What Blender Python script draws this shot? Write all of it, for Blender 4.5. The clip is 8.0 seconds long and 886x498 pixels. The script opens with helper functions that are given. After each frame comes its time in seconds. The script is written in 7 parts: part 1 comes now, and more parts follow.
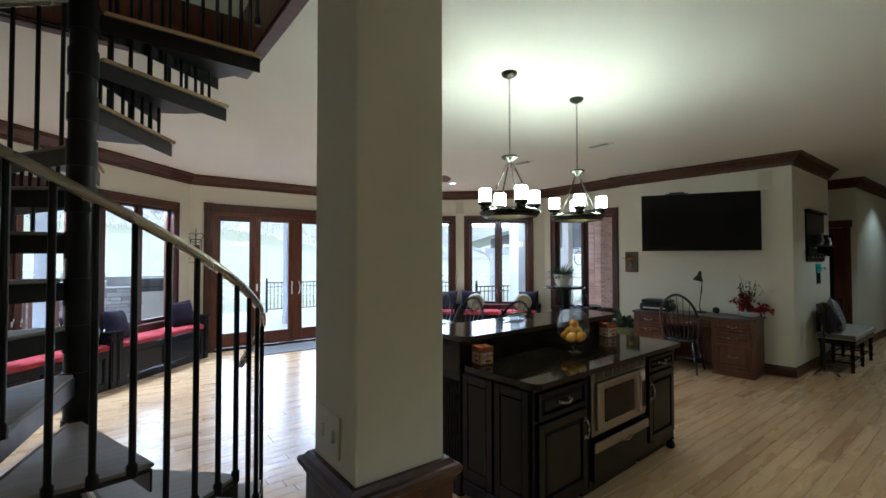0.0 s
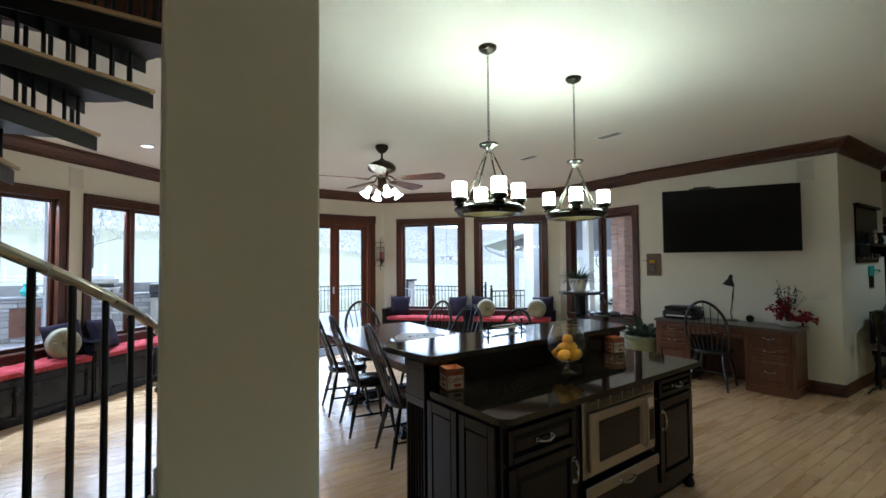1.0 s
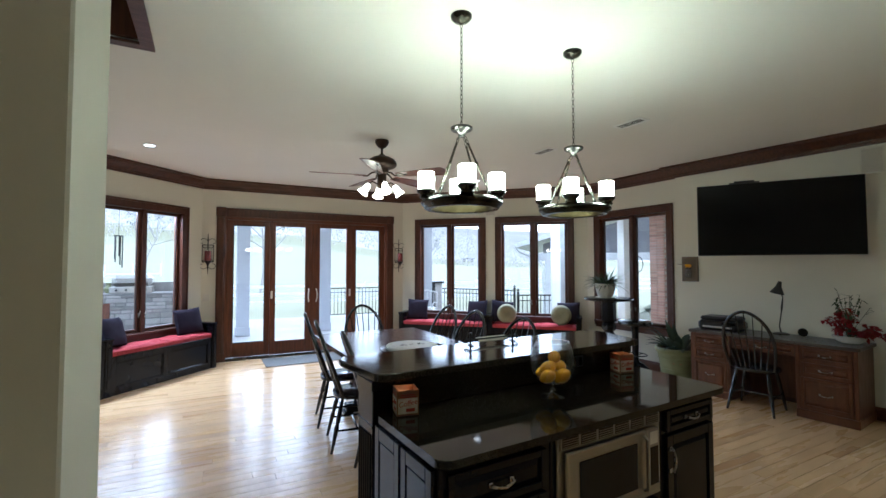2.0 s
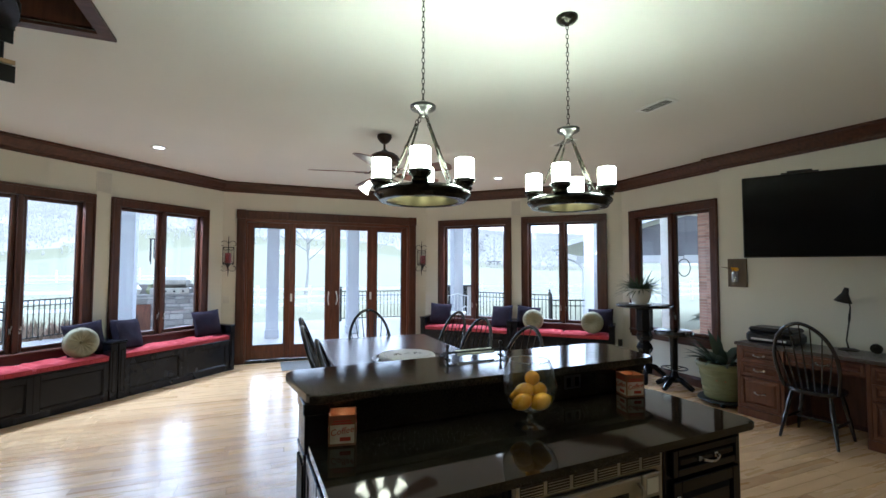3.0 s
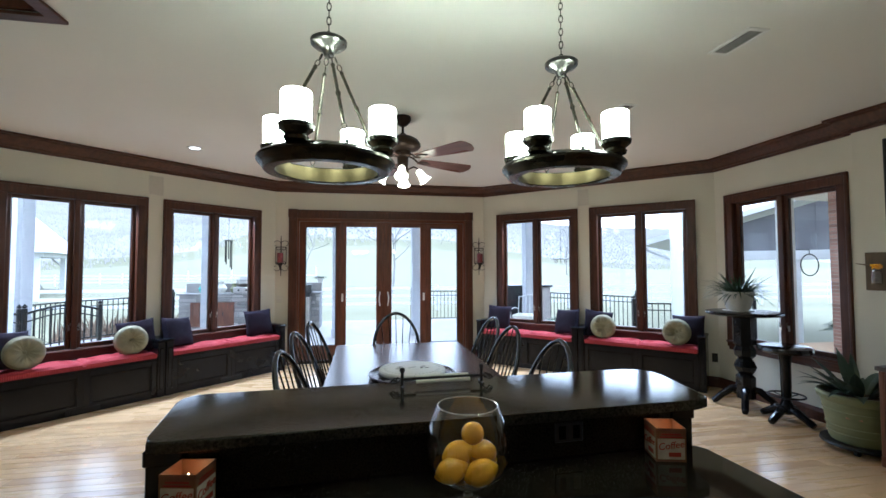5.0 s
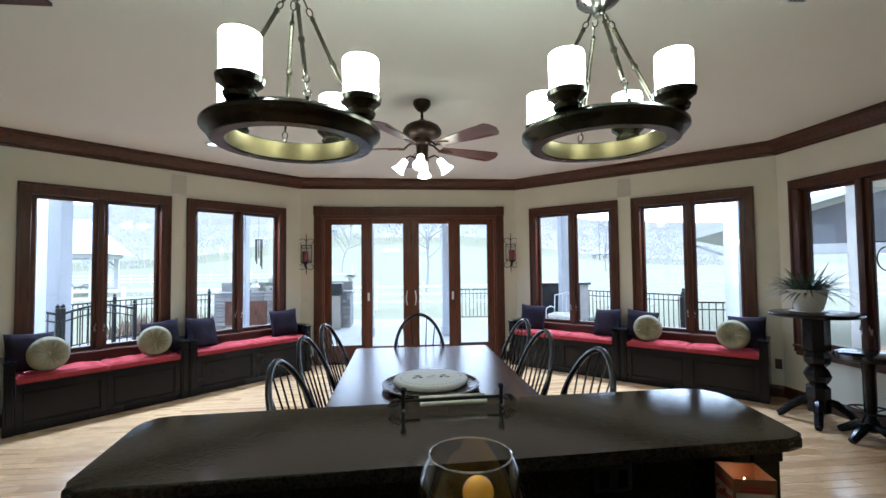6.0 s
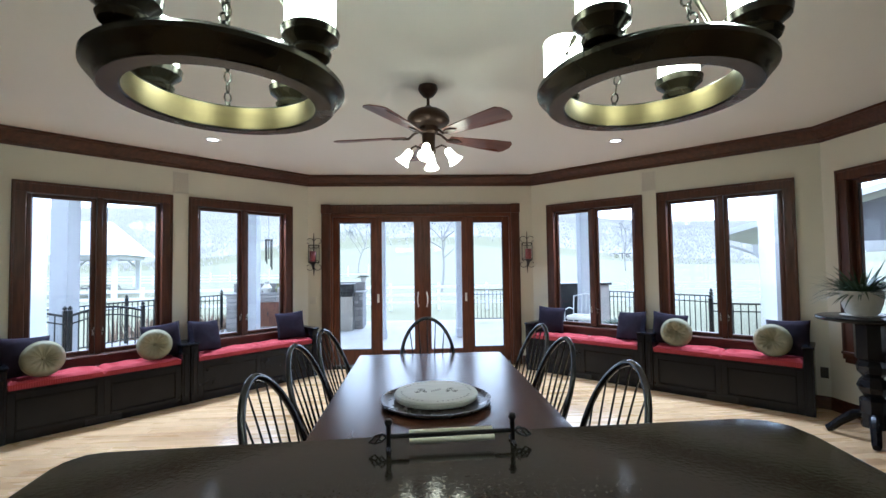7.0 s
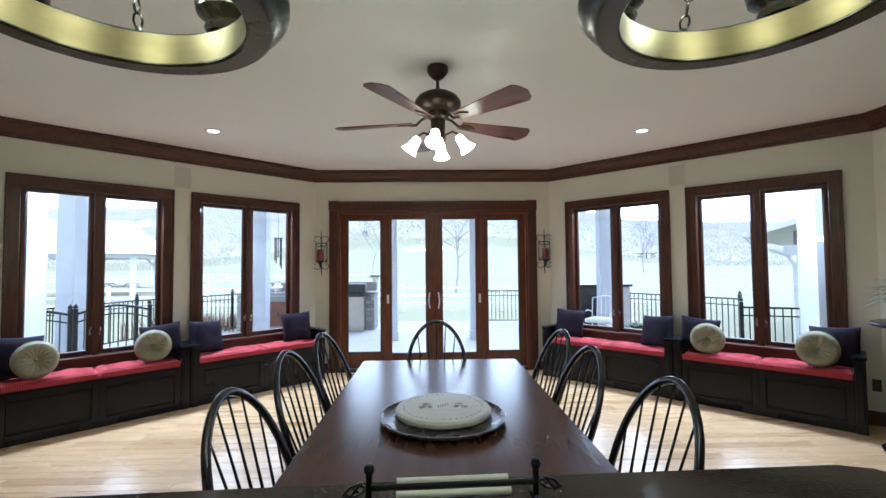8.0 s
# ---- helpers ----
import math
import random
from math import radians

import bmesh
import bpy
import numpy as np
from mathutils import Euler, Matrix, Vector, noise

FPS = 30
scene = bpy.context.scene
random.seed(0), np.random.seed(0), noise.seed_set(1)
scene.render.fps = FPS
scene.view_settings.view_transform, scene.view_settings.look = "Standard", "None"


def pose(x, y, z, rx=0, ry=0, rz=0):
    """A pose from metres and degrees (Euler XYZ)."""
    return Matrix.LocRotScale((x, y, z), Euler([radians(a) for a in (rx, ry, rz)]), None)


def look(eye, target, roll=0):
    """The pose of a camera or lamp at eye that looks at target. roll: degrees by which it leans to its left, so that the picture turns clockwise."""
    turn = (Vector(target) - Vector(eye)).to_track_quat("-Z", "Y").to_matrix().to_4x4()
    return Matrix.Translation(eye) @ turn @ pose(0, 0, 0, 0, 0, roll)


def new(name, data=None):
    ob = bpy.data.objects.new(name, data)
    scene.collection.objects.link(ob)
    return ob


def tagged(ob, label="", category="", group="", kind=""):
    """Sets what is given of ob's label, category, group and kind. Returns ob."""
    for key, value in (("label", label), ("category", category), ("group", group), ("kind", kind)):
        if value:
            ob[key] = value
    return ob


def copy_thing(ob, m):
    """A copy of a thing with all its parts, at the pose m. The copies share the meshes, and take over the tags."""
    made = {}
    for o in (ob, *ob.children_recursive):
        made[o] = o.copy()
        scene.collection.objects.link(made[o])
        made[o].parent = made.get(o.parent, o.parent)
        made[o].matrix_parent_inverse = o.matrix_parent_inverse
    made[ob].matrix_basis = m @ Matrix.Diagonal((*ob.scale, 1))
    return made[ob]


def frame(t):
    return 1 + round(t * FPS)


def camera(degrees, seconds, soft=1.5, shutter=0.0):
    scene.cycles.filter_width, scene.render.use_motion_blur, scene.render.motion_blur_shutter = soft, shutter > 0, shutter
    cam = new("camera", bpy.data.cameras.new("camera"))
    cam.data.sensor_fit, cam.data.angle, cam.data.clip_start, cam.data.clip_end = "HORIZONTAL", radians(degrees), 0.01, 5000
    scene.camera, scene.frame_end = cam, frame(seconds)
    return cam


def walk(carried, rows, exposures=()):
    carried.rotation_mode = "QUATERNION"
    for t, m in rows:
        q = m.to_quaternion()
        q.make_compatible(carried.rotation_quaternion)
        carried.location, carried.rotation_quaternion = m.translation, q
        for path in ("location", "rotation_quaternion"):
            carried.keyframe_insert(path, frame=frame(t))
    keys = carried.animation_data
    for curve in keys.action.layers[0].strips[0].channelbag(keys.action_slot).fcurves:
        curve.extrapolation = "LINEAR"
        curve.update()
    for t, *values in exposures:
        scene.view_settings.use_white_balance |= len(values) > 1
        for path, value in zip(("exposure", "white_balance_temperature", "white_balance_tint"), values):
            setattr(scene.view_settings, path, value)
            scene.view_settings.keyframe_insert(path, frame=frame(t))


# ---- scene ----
cam = camera(90.73, 8.0)
# seconds, eye, target, roll in degrees
PATH = [
    (0, (-3.014, 0.765, 1.658), (-1.794, 2.349, 1.706), -0.1),
    (0.5, (-2.714, 0.846, 1.66), (-1.536, 2.462, 1.718), -0.6),
    (1, (-2.398, 0.902, 1.667), (-1.282, 2.561, 1.731), -0.5),
    (1.5, (-2.091, 0.943, 1.667), (-1.052, 2.651, 1.735), -0.2),
    (3, (-1.21, 1.138, 1.66), (-0.45, 2.986, 1.749), 0.1),
    (3.5, (-0.949, 1.221, 1.65), (-0.284, 3.105, 1.742), 0.2),
    (4, (-0.7, 1.323, 1.652), (-0.134, 3.239, 1.746), 0.1),
    (4.5, (-0.493, 1.435, 1.654), (-0.034, 3.379, 1.747), 0.0),
    (6, (-0.184, 1.93, 1.652), (0.011, 3.919, 1.728), -0.6),
    (6.5, (-0.131, 2.099, 1.65), (0.024, 4.091, 1.728), -0.8),
    (7, (-0.087, 2.265, 1.651), (0.033, 4.26, 1.728), -0.8),
    (7.5, (-0.058, 2.429, 1.644), (0.03, 4.425, 1.723), -0.7),
    (8, (-0.035, 2.594, 1.636), (0.018, 4.592, 1.716), -0.5),
]
walk(cam, [(t, look(eye, target, roll)) for t, eye, target, roll in PATH], [(0.0, 3.05, 4800, 8.5), (8.0, 3.05, 4800, 8.5)])
# ---- end of walk ----
# ---- daylight ----
world = bpy.data.worlds.new("sky")
scene.world = world
world.use_nodes = True
wn = world.node_tree.nodes
sky = wn.new("ShaderNodeTexSky")
sky.sky_type, sky.sun_disc = "NISHITA", False
sky.sun_elevation, sky.sun_rotation = radians(48), radians(20)
sky.air_density, sky.dust_density = 1.0, 1.2
hsv = wn.new("ShaderNodeHueSaturation")
hsv.inputs["Saturation"].default_value = 0.02
world.node_tree.links.new(sky.outputs[0], hsv.inputs["Color"])
world.node_tree.links.new(hsv.outputs[0], wn["Background"].inputs[0])
wn["Background"].inputs[1].default_value = 0.105

sun = new("sun", bpy.data.lights.new("sun", "SUN"))
sun.data.energy, sun.data.angle, sun.data.color = 0.3, radians(25), (1.0, 0.97, 0.93)
sun.matrix_world = look((6, -2, 20), (0, 12, 0))


def lamp(name, kind, energy, color, m, size=0.03, spot=0):
    data = bpy.data.lights.new(name, kind)
    data.energy, data.color = energy, color
    if kind == "AREA":
        data.size = size
    else:
        data.shadow_soft_size = size
    if spot:
        data.spot_size, data.spot_blend = radians(spot), 0.5
    ob = new(name, data)
    ob.matrix_world = m
    return ob


# area lamps added out of view above window and door glass, boosting the skylight
def sky_fill(x, y, tx, ty, width, watts):
    a = lamp("window_daylight", "AREA", watts, (0.92, 0.96, 1.0), look((x, y, 2.64), (tx, ty, 0.3)))
    a.data.shape, a.data.size, a.data.size_y = "RECTANGLE", width, 0.3


for s in (-1, 1):
    sky_fill(s * 2.70, 9.11, s * 1.30, 7.71, 1.3, 22.0)
    sky_fill(s * 4.04, 7.77, s * 2.64, 6.37, 1.3, 22.0)
sky_fill(0.0, 9.95, 0.0, 7.9, 2.6, 18.0)


# ---- materials ----
def material(name, base, rough=0.5, metal=0.0, other=None, scale=6.0, stretch=(1, 1, 1), fine=60.0, bump=0.1, mix=0.5,
             rough_var=0.12, spec=0.5, coat=0.0, random=0.0, detail=5.0, depth=0.004, trans=0.0, ior=1.45):
    """A worn surface: two scales of noise between two colours, with fine relief."""
    m = bpy.data.materials.new(name)
    m.use_nodes = True
    nt, L = m.node_tree, m.node_tree.links
    b = nt.nodes["Principled BSDF"]
    b.inputs["Metallic"].default_value, b.inputs["Specular IOR Level"].default_value = metal, spec
    b.inputs["Coat Weight"].default_value, b.inputs["Transmission Weight"].default_value = coat, trans
    b.inputs["Coat Roughness"].default_value = 0.12
    b.inputs["IOR"].default_value = ior
    tc, mp = nt.nodes.new("ShaderNodeTexCoord"), nt.nodes.new("ShaderNodeMapping")
    mp.inputs["Scale"].default_value = stretch
    L.new(tc.outputs["Object"], mp.inputs["Vector"])
    n1, n2 = nt.nodes.new("ShaderNodeTexNoise"), nt.nodes.new("ShaderNodeTexNoise")
    n1.inputs["Scale"].default_value, n1.inputs["Detail"].default_value = scale, detail
    n2.inputs["Scale"].default_value, n2.inputs["Detail"].default_value = fine, 3.0
    for n in (n1, n2):
        L.new(mp.outputs[0], n.inputs["Vector"])
    ramp = nt.nodes.new("ShaderNodeMapRange")
    ramp.inputs[1].default_value, ramp.inputs[2].default_value = 0.3, 0.7
    L.new(n1.outputs[0], ramp.inputs[0])
    mul = nt.nodes.new("ShaderNodeMath")
    mul.operation = "MULTIPLY"
    mul.inputs[1].default_value = mix
    L.new(ramp.outputs[0], mul.inputs[0])
    mx = nt.nodes.new("ShaderNodeMix")
    mx.data_type = "RGBA"
    other = other or tuple(c * 0.72 for c in base)
    mx.inputs[6].default_value, mx.inputs[7].default_value = (*base, 1), (*other, 1)
    L.new(mul.outputs[0], mx.inputs[0])
    out = mx.outputs[2]
    if random:
        oi, hs = nt.nodes.new("ShaderNodeObjectInfo"), nt.nodes.new("ShaderNodeHueSaturation")
        mr = nt.nodes.new("ShaderNodeMapRange")
        mr.inputs[3].default_value, mr.inputs[4].default_value = 1 - random, 1 + random
        L.new(oi.outputs["Random"], mr.inputs[0])
        L.new(mr.outputs[0], hs.inputs["Value"])
        L.new(out, hs.inputs["Color"])
        out = hs.outputs[0]
    L.new(out, b.inputs["Base Color"])
    rr = nt.nodes.new("ShaderNodeMapRange")
    rr.inputs[3].default_value, rr.inputs[4].default_value = max(0.02, rough - rough_var), min(1, rough + rough_var)
    L.new(n1.outputs[0], rr.inputs[0])
    L.new(rr.outputs[0], b.inputs["Roughness"])
    if bump:
        bp = nt.nodes.new("ShaderNodeBump")
        bp.inputs["Strength"].default_value, bp.inputs["Distance"].default_value = bump, depth
        L.new(n2.outputs[0], bp.inputs["Height"])
        L.new(bp.outputs[0], b.inputs["Normal"])
    return m


def glowing(name, color, strength, base=(0.9, 0.88, 0.82)):
    m = material(name, base, 0.35, bump=0)
    b = m.node_tree.nodes["Principled BSDF"]
    b.inputs["Emission Color"].default_value, b.inputs["Emission Strength"].default_value = (*color, 1), strength
    return m


def clear_glass(name, tint=(1, 1, 1), rough=0.0, ior=1.45):
    m = bpy.data.materials.new(name)
    m.use_nodes = True
    b = m.node_tree.nodes["Principled BSDF"]
    b.inputs["Base Color"].default_value = (*tint, 1)
    b.inputs["Transmission Weight"].default_value, b.inputs["Roughness"].default_value, b.inputs["IOR"].default_value = 1.0, rough, ior
    return m


def pane_glass(name, power=5.0, base=0.028):
    """A thin pane: lets light straight through, with a mirror-like gloss at its face."""
    m = bpy.data.materials.new(name)
    m.use_nodes = True
    nt, L = m.node_tree, m.node_tree.links
    nt.nodes.remove(nt.nodes["Principled BSDF"])
    tr, gl, mx, lw, pw, sc = (nt.nodes.new("ShaderNode" + k) for k in ("BsdfTransparent", "BsdfGlossy", "MixShader", "LayerWeight", "Math", "Math"))
    gl.inputs["Roughness"].default_value = 0.01
    tr.inputs["Color"].default_value = (0.975, 0.98, 0.978, 1)
    pw.operation, sc.operation = "POWER", "MULTIPLY_ADD"
    pw.inputs[1].default_value, sc.inputs[1].default_value, sc.inputs[2].default_value = power, 0.9, base
    L.new(lw.outputs["Facing"], pw.inputs[0])
    L.new(pw.outputs[0], sc.inputs[0])
    L.new(sc.outputs[0], mx.inputs[0])
    L.new(tr.outputs[0], mx.inputs[1])
    L.new(gl.outputs[0], mx.inputs[2])
    L.new(mx.outputs[0], nt.nodes["Material Output"].inputs[0])
    return m


WALL = material("wall_paint", (0.72, 0.70, 0.60), 0.75, other=(0.68, 0.66, 0.56), scale=1.3, fine=180, bump=0.12, mix=0.6, depth=0.002)
CEIL = material("ceiling_paint", (0.80, 0.79, 0.75), 0.85, other=(0.76, 0.75, 0.71), scale=0.9, fine=220, bump=0.1, mix=0.6, depth=0.002)
TRIM = material("stained_trim_wood", (0.090, 0.030, 0.014), 0.38, other=(0.040, 0.013, 0.006), scale=5, stretch=(1, 6, 6), fine=90, bump=0.08, mix=0.9)
TRIM_UP = material("stained_trim_wood_upright", (0.090, 0.030, 0.014), 0.36, other=(0.040, 0.013, 0.006), scale=5, stretch=(7, 7, 0.8), fine=90, bump=0.08, mix=0.9)
DOORWOOD = material("red_stained_door_wood", (0.155, 0.048, 0.020), 0.33, other=(0.075, 0.022, 0.010), scale=5, stretch=(7, 7, 0.8), fine=90, bump=0.06, mix=0.9)
BLACKWOOD = material("black_painted_wood", (0.0055, 0.0058, 0.0075), 0.20, other=(0.010, 0.009, 0.0105), scale=6, fine=90, bump=0.025, mix=0.6, spec=0.27, rough_var=0.04)
CHAIRPAINT = material("black_satin_chair_paint", (0.008, 0.008, 0.011), 0.15, other=(0.022, 0.018, 0.016), scale=14, fine=90, bump=0.04, mix=0.6, spec=0.7, rough_var=0.05)
GRANITE = material("dark_polished_granite", (0.006, 0.006, 0.005), 0.05, other=(0.026, 0.022, 0.014), scale=150, fine=260, bump=0.0, mix=0.9, rough_var=0.02, detail=8, spec=0.35)
BARSTONE = material("leathered_dark_granite", (0.009, 0.009, 0.008), 0.07, other=(0.046, 0.040, 0.030), scale=120, fine=85, bump=0.14, mix=0.9, rough_var=0.03, detail=8, depth=0.002, spec=0.32)
TABLEWOOD = material("dark_walnut_table", (0.085, 0.038, 0.024), 0.24, other=(0.060, 0.026, 0.016), scale=3, stretch=(9, 0.8, 3), fine=60, bump=0.02, mix=0.8, rough_var=0.03, spec=0.3)
DESKWOOD = material("brown_glazed_desk_wood", (0.150, 0.056, 0.026), 0.33, other=(0.070, 0.026, 0.012), scale=4, stretch=(6, 6, 1), fine=70, bump=0.07, mix=0.9)
BLACKIRON = material("black_iron", (0.006, 0.006, 0.007), 0.38, 0.2, other=(0.012, 0.011, 0.011), scale=12, fine=120, bump=0.12)
BRONZE = material("dark_bronze", (0.020, 0.018, 0.015), 0.24, 0.6, other=(0.055, 0.046, 0.024), scale=8, fine=140, bump=0.05, mix=0.8)
AGEDBRASS = material("aged_brushed_brass", (0.085, 0.066, 0.028), 0.36, 0.85, other=(0.055, 0.043, 0.018), scale=9, stretch=(1, 1, 5), fine=120, bump=0.03)
NICKEL = material("brushed_nickel", (0.50, 0.47, 0.42), 0.28, 1.0, other=(0.36, 0.33, 0.29), scale=30, fine=200, bump=0.03)
HUBMETAL = material("aged_dark_nickel", (0.12, 0.115, 0.11), 0.3, 1.0, other=(0.07, 0.066, 0.06), scale=30, fine=200, bump=0.03)
STEEL = material("stainless_steel", (0.36, 0.345, 0.32), 0.30, 1.0, other=(0.32, 0.31, 0.29), scale=5, fine=120, bump=0.0, mix=0.4, rough_var=0.04)
BRASSRAIL = material("worn_gilt_rail", (0.52, 0.48, 0.41), 0.26, 0.9, other=(0.34, 0.31, 0.26), scale=10, fine=150, bump=0.05)
RED = material("red_woven_cushion", (0.33, 0.024, 0.030), 0.9, other=(0.23, 0.012, 0.017), scale=11, fine=240, bump=0.5, mix=0.8)
nt = RED.node_tree
bsdf = nt.nodes["Principled BSDF"]
red = bsdf.inputs["Base Color"].links[0].from_socket
gx, gy, ad, dk = (nt.nodes.new("ShaderNode" + k) for k in ("TexWave", "TexWave", "Math", "Mix"))
for w, d in ((gx, "X"), (gy, "Y")):
    w.bands_direction, w.inputs["Scale"].default_value, w.inputs["Distortion"].default_value = d, 17.0, 0.8
    nt.links.new(nt.nodes["Texture Coordinate"].outputs["Object"], w.inputs["Vector"])
ad.operation, ad.use_clamp = "MULTIPLY", True
dk.data_type = "RGBA"
dk.inputs[7].default_value = (0.42, 0.060, 0.068, 1)
nt.links.new(gx.outputs[1], ad.inputs[0])
nt.links.new(gy.outputs[1], ad.inputs[1])
nt.links.new(ad.outputs[0], dk.inputs[0])
nt.links.new(red, dk.inputs[6])
nt.links.new(dk.outputs[2], bsdf.inputs["Base Color"])
PURPLE = material("dusky_purple_pillow", (0.022, 0.015, 0.026), 0.8, other=(0.010, 0.008, 0.015), scale=8, fine=220, bump=0.4, mix=0.8, spec=0.15)
GREEN = material("sage_green_velvet", (0.285, 0.262, 0.165), 0.75, other=(0.20, 0.188, 0.115), scale=7, fine=200, bump=0.35, mix=0.8)
BLACKGLASS = material("black_screen_glass", (0.004, 0.004, 0.005), 0.12, bump=0, mix=0.1, spec=0.3)
BLACKPLASTIC = material("black_plastic", (0.012, 0.012, 0.013), 0.4, fine=200, bump=0.1)
WHITEPLASTIC = material("white_plastic", (0.72, 0.70, 0.62), 0.4, bump=0.02)
CERAMIC = material("white_glazed_ceramic", (0.66, 0.64, 0.58), 0.28, other=(0.55, 0.53, 0.47), scale=9, fine=60, bump=0.05)
PANE = pane_glass("window_pane")

WOODLIGHT = material("light_maple_wood", (0.50, 0.34, 0.17), 0.4, other=(0.40, 0.26, 0.13), scale=6, stretch=(1, 8, 8), fine=60, bump=0.05)
SHADE = glowing("lit_frosted_shade", (1.0, 0.955, 0.60), 6.2)
BELL = glowing("lit_bell_glass", (1.0, 0.86, 0.52), 1.5)
CANLIGHT = glowing("recessed_lamp_face", (1.0, 0.93, 0.8), 0.9)
FLAME = glowing("tea_light_flame", (1.0, 0.55, 0.2), 8.0)
TERRACOTTA = material("green_glazed_pot", (0.20, 0.21, 0.105), 0.5, other=(0.12, 0.13, 0.06), scale=5, stretch=(1, 1, 4), fine=50, bump=0.15)
SOIL = material("potting_soil", (0.035, 0.024, 0.016), 0.95, fine=60, bump=0.8)
LEAF = material("dark_green_leaf", (0.030, 0.062, 0.024), 0.45, other=(0.055, 0.085, 0.036), scale=9, fine=60, bump=0.1)
LEAF2 = material("grey_green_leaf", (0.055, 0.085, 0.060), 0.5, other=(0.03, 0.055, 0.035), scale=9, fine=60, bump=0.1)
PETAL = material("red_silk_petal", (0.27, 0.010, 0.014), 0.7, other=(0.12, 0.005, 0.008), scale=14, fine=80, bump=0.2)
ORANGE = material("orange_peel", (0.80, 0.36, 0.015), 0.26, other=(0.85, 0.45, 0.03), scale=9, fine=130, bump=0.3)
LEMON = material("lemon_peel", (0.90, 0.47, 0.008), 0.26, other=(0.86, 0.38, 0.008), scale=9, fine=130, bump=0.3)
STONE = material("ledge_stone", (0.34, 0.32, 0.30), 0.85, other=(0.22, 0.21, 0.21), scale=5, fine=40, bump=0.5, random=0.3, depth=0.01)


# ---- building tools ----
def part(name, bm, mat, parent=None, label="", smooth=False):
    """Links a bmesh as one mesh object, as a part of parent."""
    me = bpy.data.meshes.new(name)
    if smooth:
        for f in bm.faces:
            f.smooth = True
    bm.to_mesh(me)
    bm.free()
    if mat:
        me.materials.append(mat)
    ob = new(name, me)
    if smooth:
        me.set_sharp_from_angle(angle=radians(38))
    if parent:
        ob.parent = parent
    if label:
        ob["label"] = label
    return ob


def thing(name, m, label, category, group="", kind=""):
    ob = new(name)
    ob.empty_display_size = 0.1
    ob.matrix_world = m
    return tagged(ob, label, category, group, kind)


def box(bm, x0, x1, y0, y1, z0, z1, bevel=0.0, seg=1, m=None):
    """Adds a box, with worn edges where bevel is given."""
    b = bm if not bevel else bmesh.new()
    v = [b.verts.new((x, y, z)) for x in (x0, x1) for y in (y0, y1) for z in (z0, z1)]
    fs = [(0, 1, 3, 2), (4, 6, 7, 5), (0, 4, 5, 1), (2, 3, 7, 6), (0, 2, 6, 4), (1, 5, 7, 3)]
    for f in fs:
        b.faces.new([v[i] for i in f])
    if m is not None:
        for w in v:
            w.co = m @ w.co
    if bevel:
        bmesh.ops.bevel(b, geom=list(b.edges), offset=bevel, segments=seg, affect="EDGES", profile=0.5)
        merge(bm, b)
    return bm


def merge(bm, b, m=None):
    """Copies the bmesh b into bm, and frees it."""
    b.verts.index_update()
    vs = [bm.verts.new(m @ v.co if m is not None else v.co) for v in b.verts]
    for f in b.faces:
        g = bm.faces.new([vs[v.index] for v in f.verts])
        g.smooth = f.smooth
    b.free()
    return bm


def boxes(*dims, bevel=0.0):
    bm = bmesh.new()
    for d in dims:
        box(bm, *d, bevel=bevel)
    return bm


def lathe(profile, n=24, m=None, bm=None, cap=True):
    """A turned body from (radius, height) pairs, its ends closed by discs unless cap is False."""
    bm = bm or bmesh.new()
    rings = []
    for r, z in profile:
        if r < 1e-5:
            rings.append([bm.verts.new((0, 0, z))])
        else:
            rings.append([bm.verts.new((r * math.cos(2 * math.pi * i / n), r * math.sin(2 * math.pi * i / n), z)) for i in range(n)])
    if m is not None:
        for ring in rings:
            for v in ring:
                v.co = m @ v.co
    for a, b in zip(rings, rings[1:]):
        for i in range(n):
            j = (i + 1) % n
            if len(a) == 1 and len(b) == 1:
                continue
            if len(a) == 1:
                bm.faces.new((a[0], b[j], b[i]))
            elif len(b) == 1:
                bm.faces.new((a[i], a[j], b[0]))
            else:
                bm.faces.new((a[i], a[j], b[j], b[i]))
    for ring, flip in ((rings[0], True), (rings[-1], False)):
        if cap and len(ring) > 2:
            bm.faces.new(ring[::-1] if flip else ring)
    return bm


def hoop(profile, n=64):
    """A closed ring from (radius, height) pairs that run round its section."""
    bm, rows = bmesh.new(), []
    for r, z in profile:
        rows.append([bm.verts.new((r * math.cos(2 * math.pi * i / n), r * math.sin(2 * math.pi * i / n), z)) for i in range(n)])
    for k in range(len(rows)):
        a, b = rows[k], rows[(k + 1) % len(rows)]
        for i in range(n):
            j = (i + 1) % n
            bm.faces.new((a[j], a[i], b[i], b[j]))
    bmesh.ops.recalc_face_normals(bm, faces=bm.faces)
    return bm


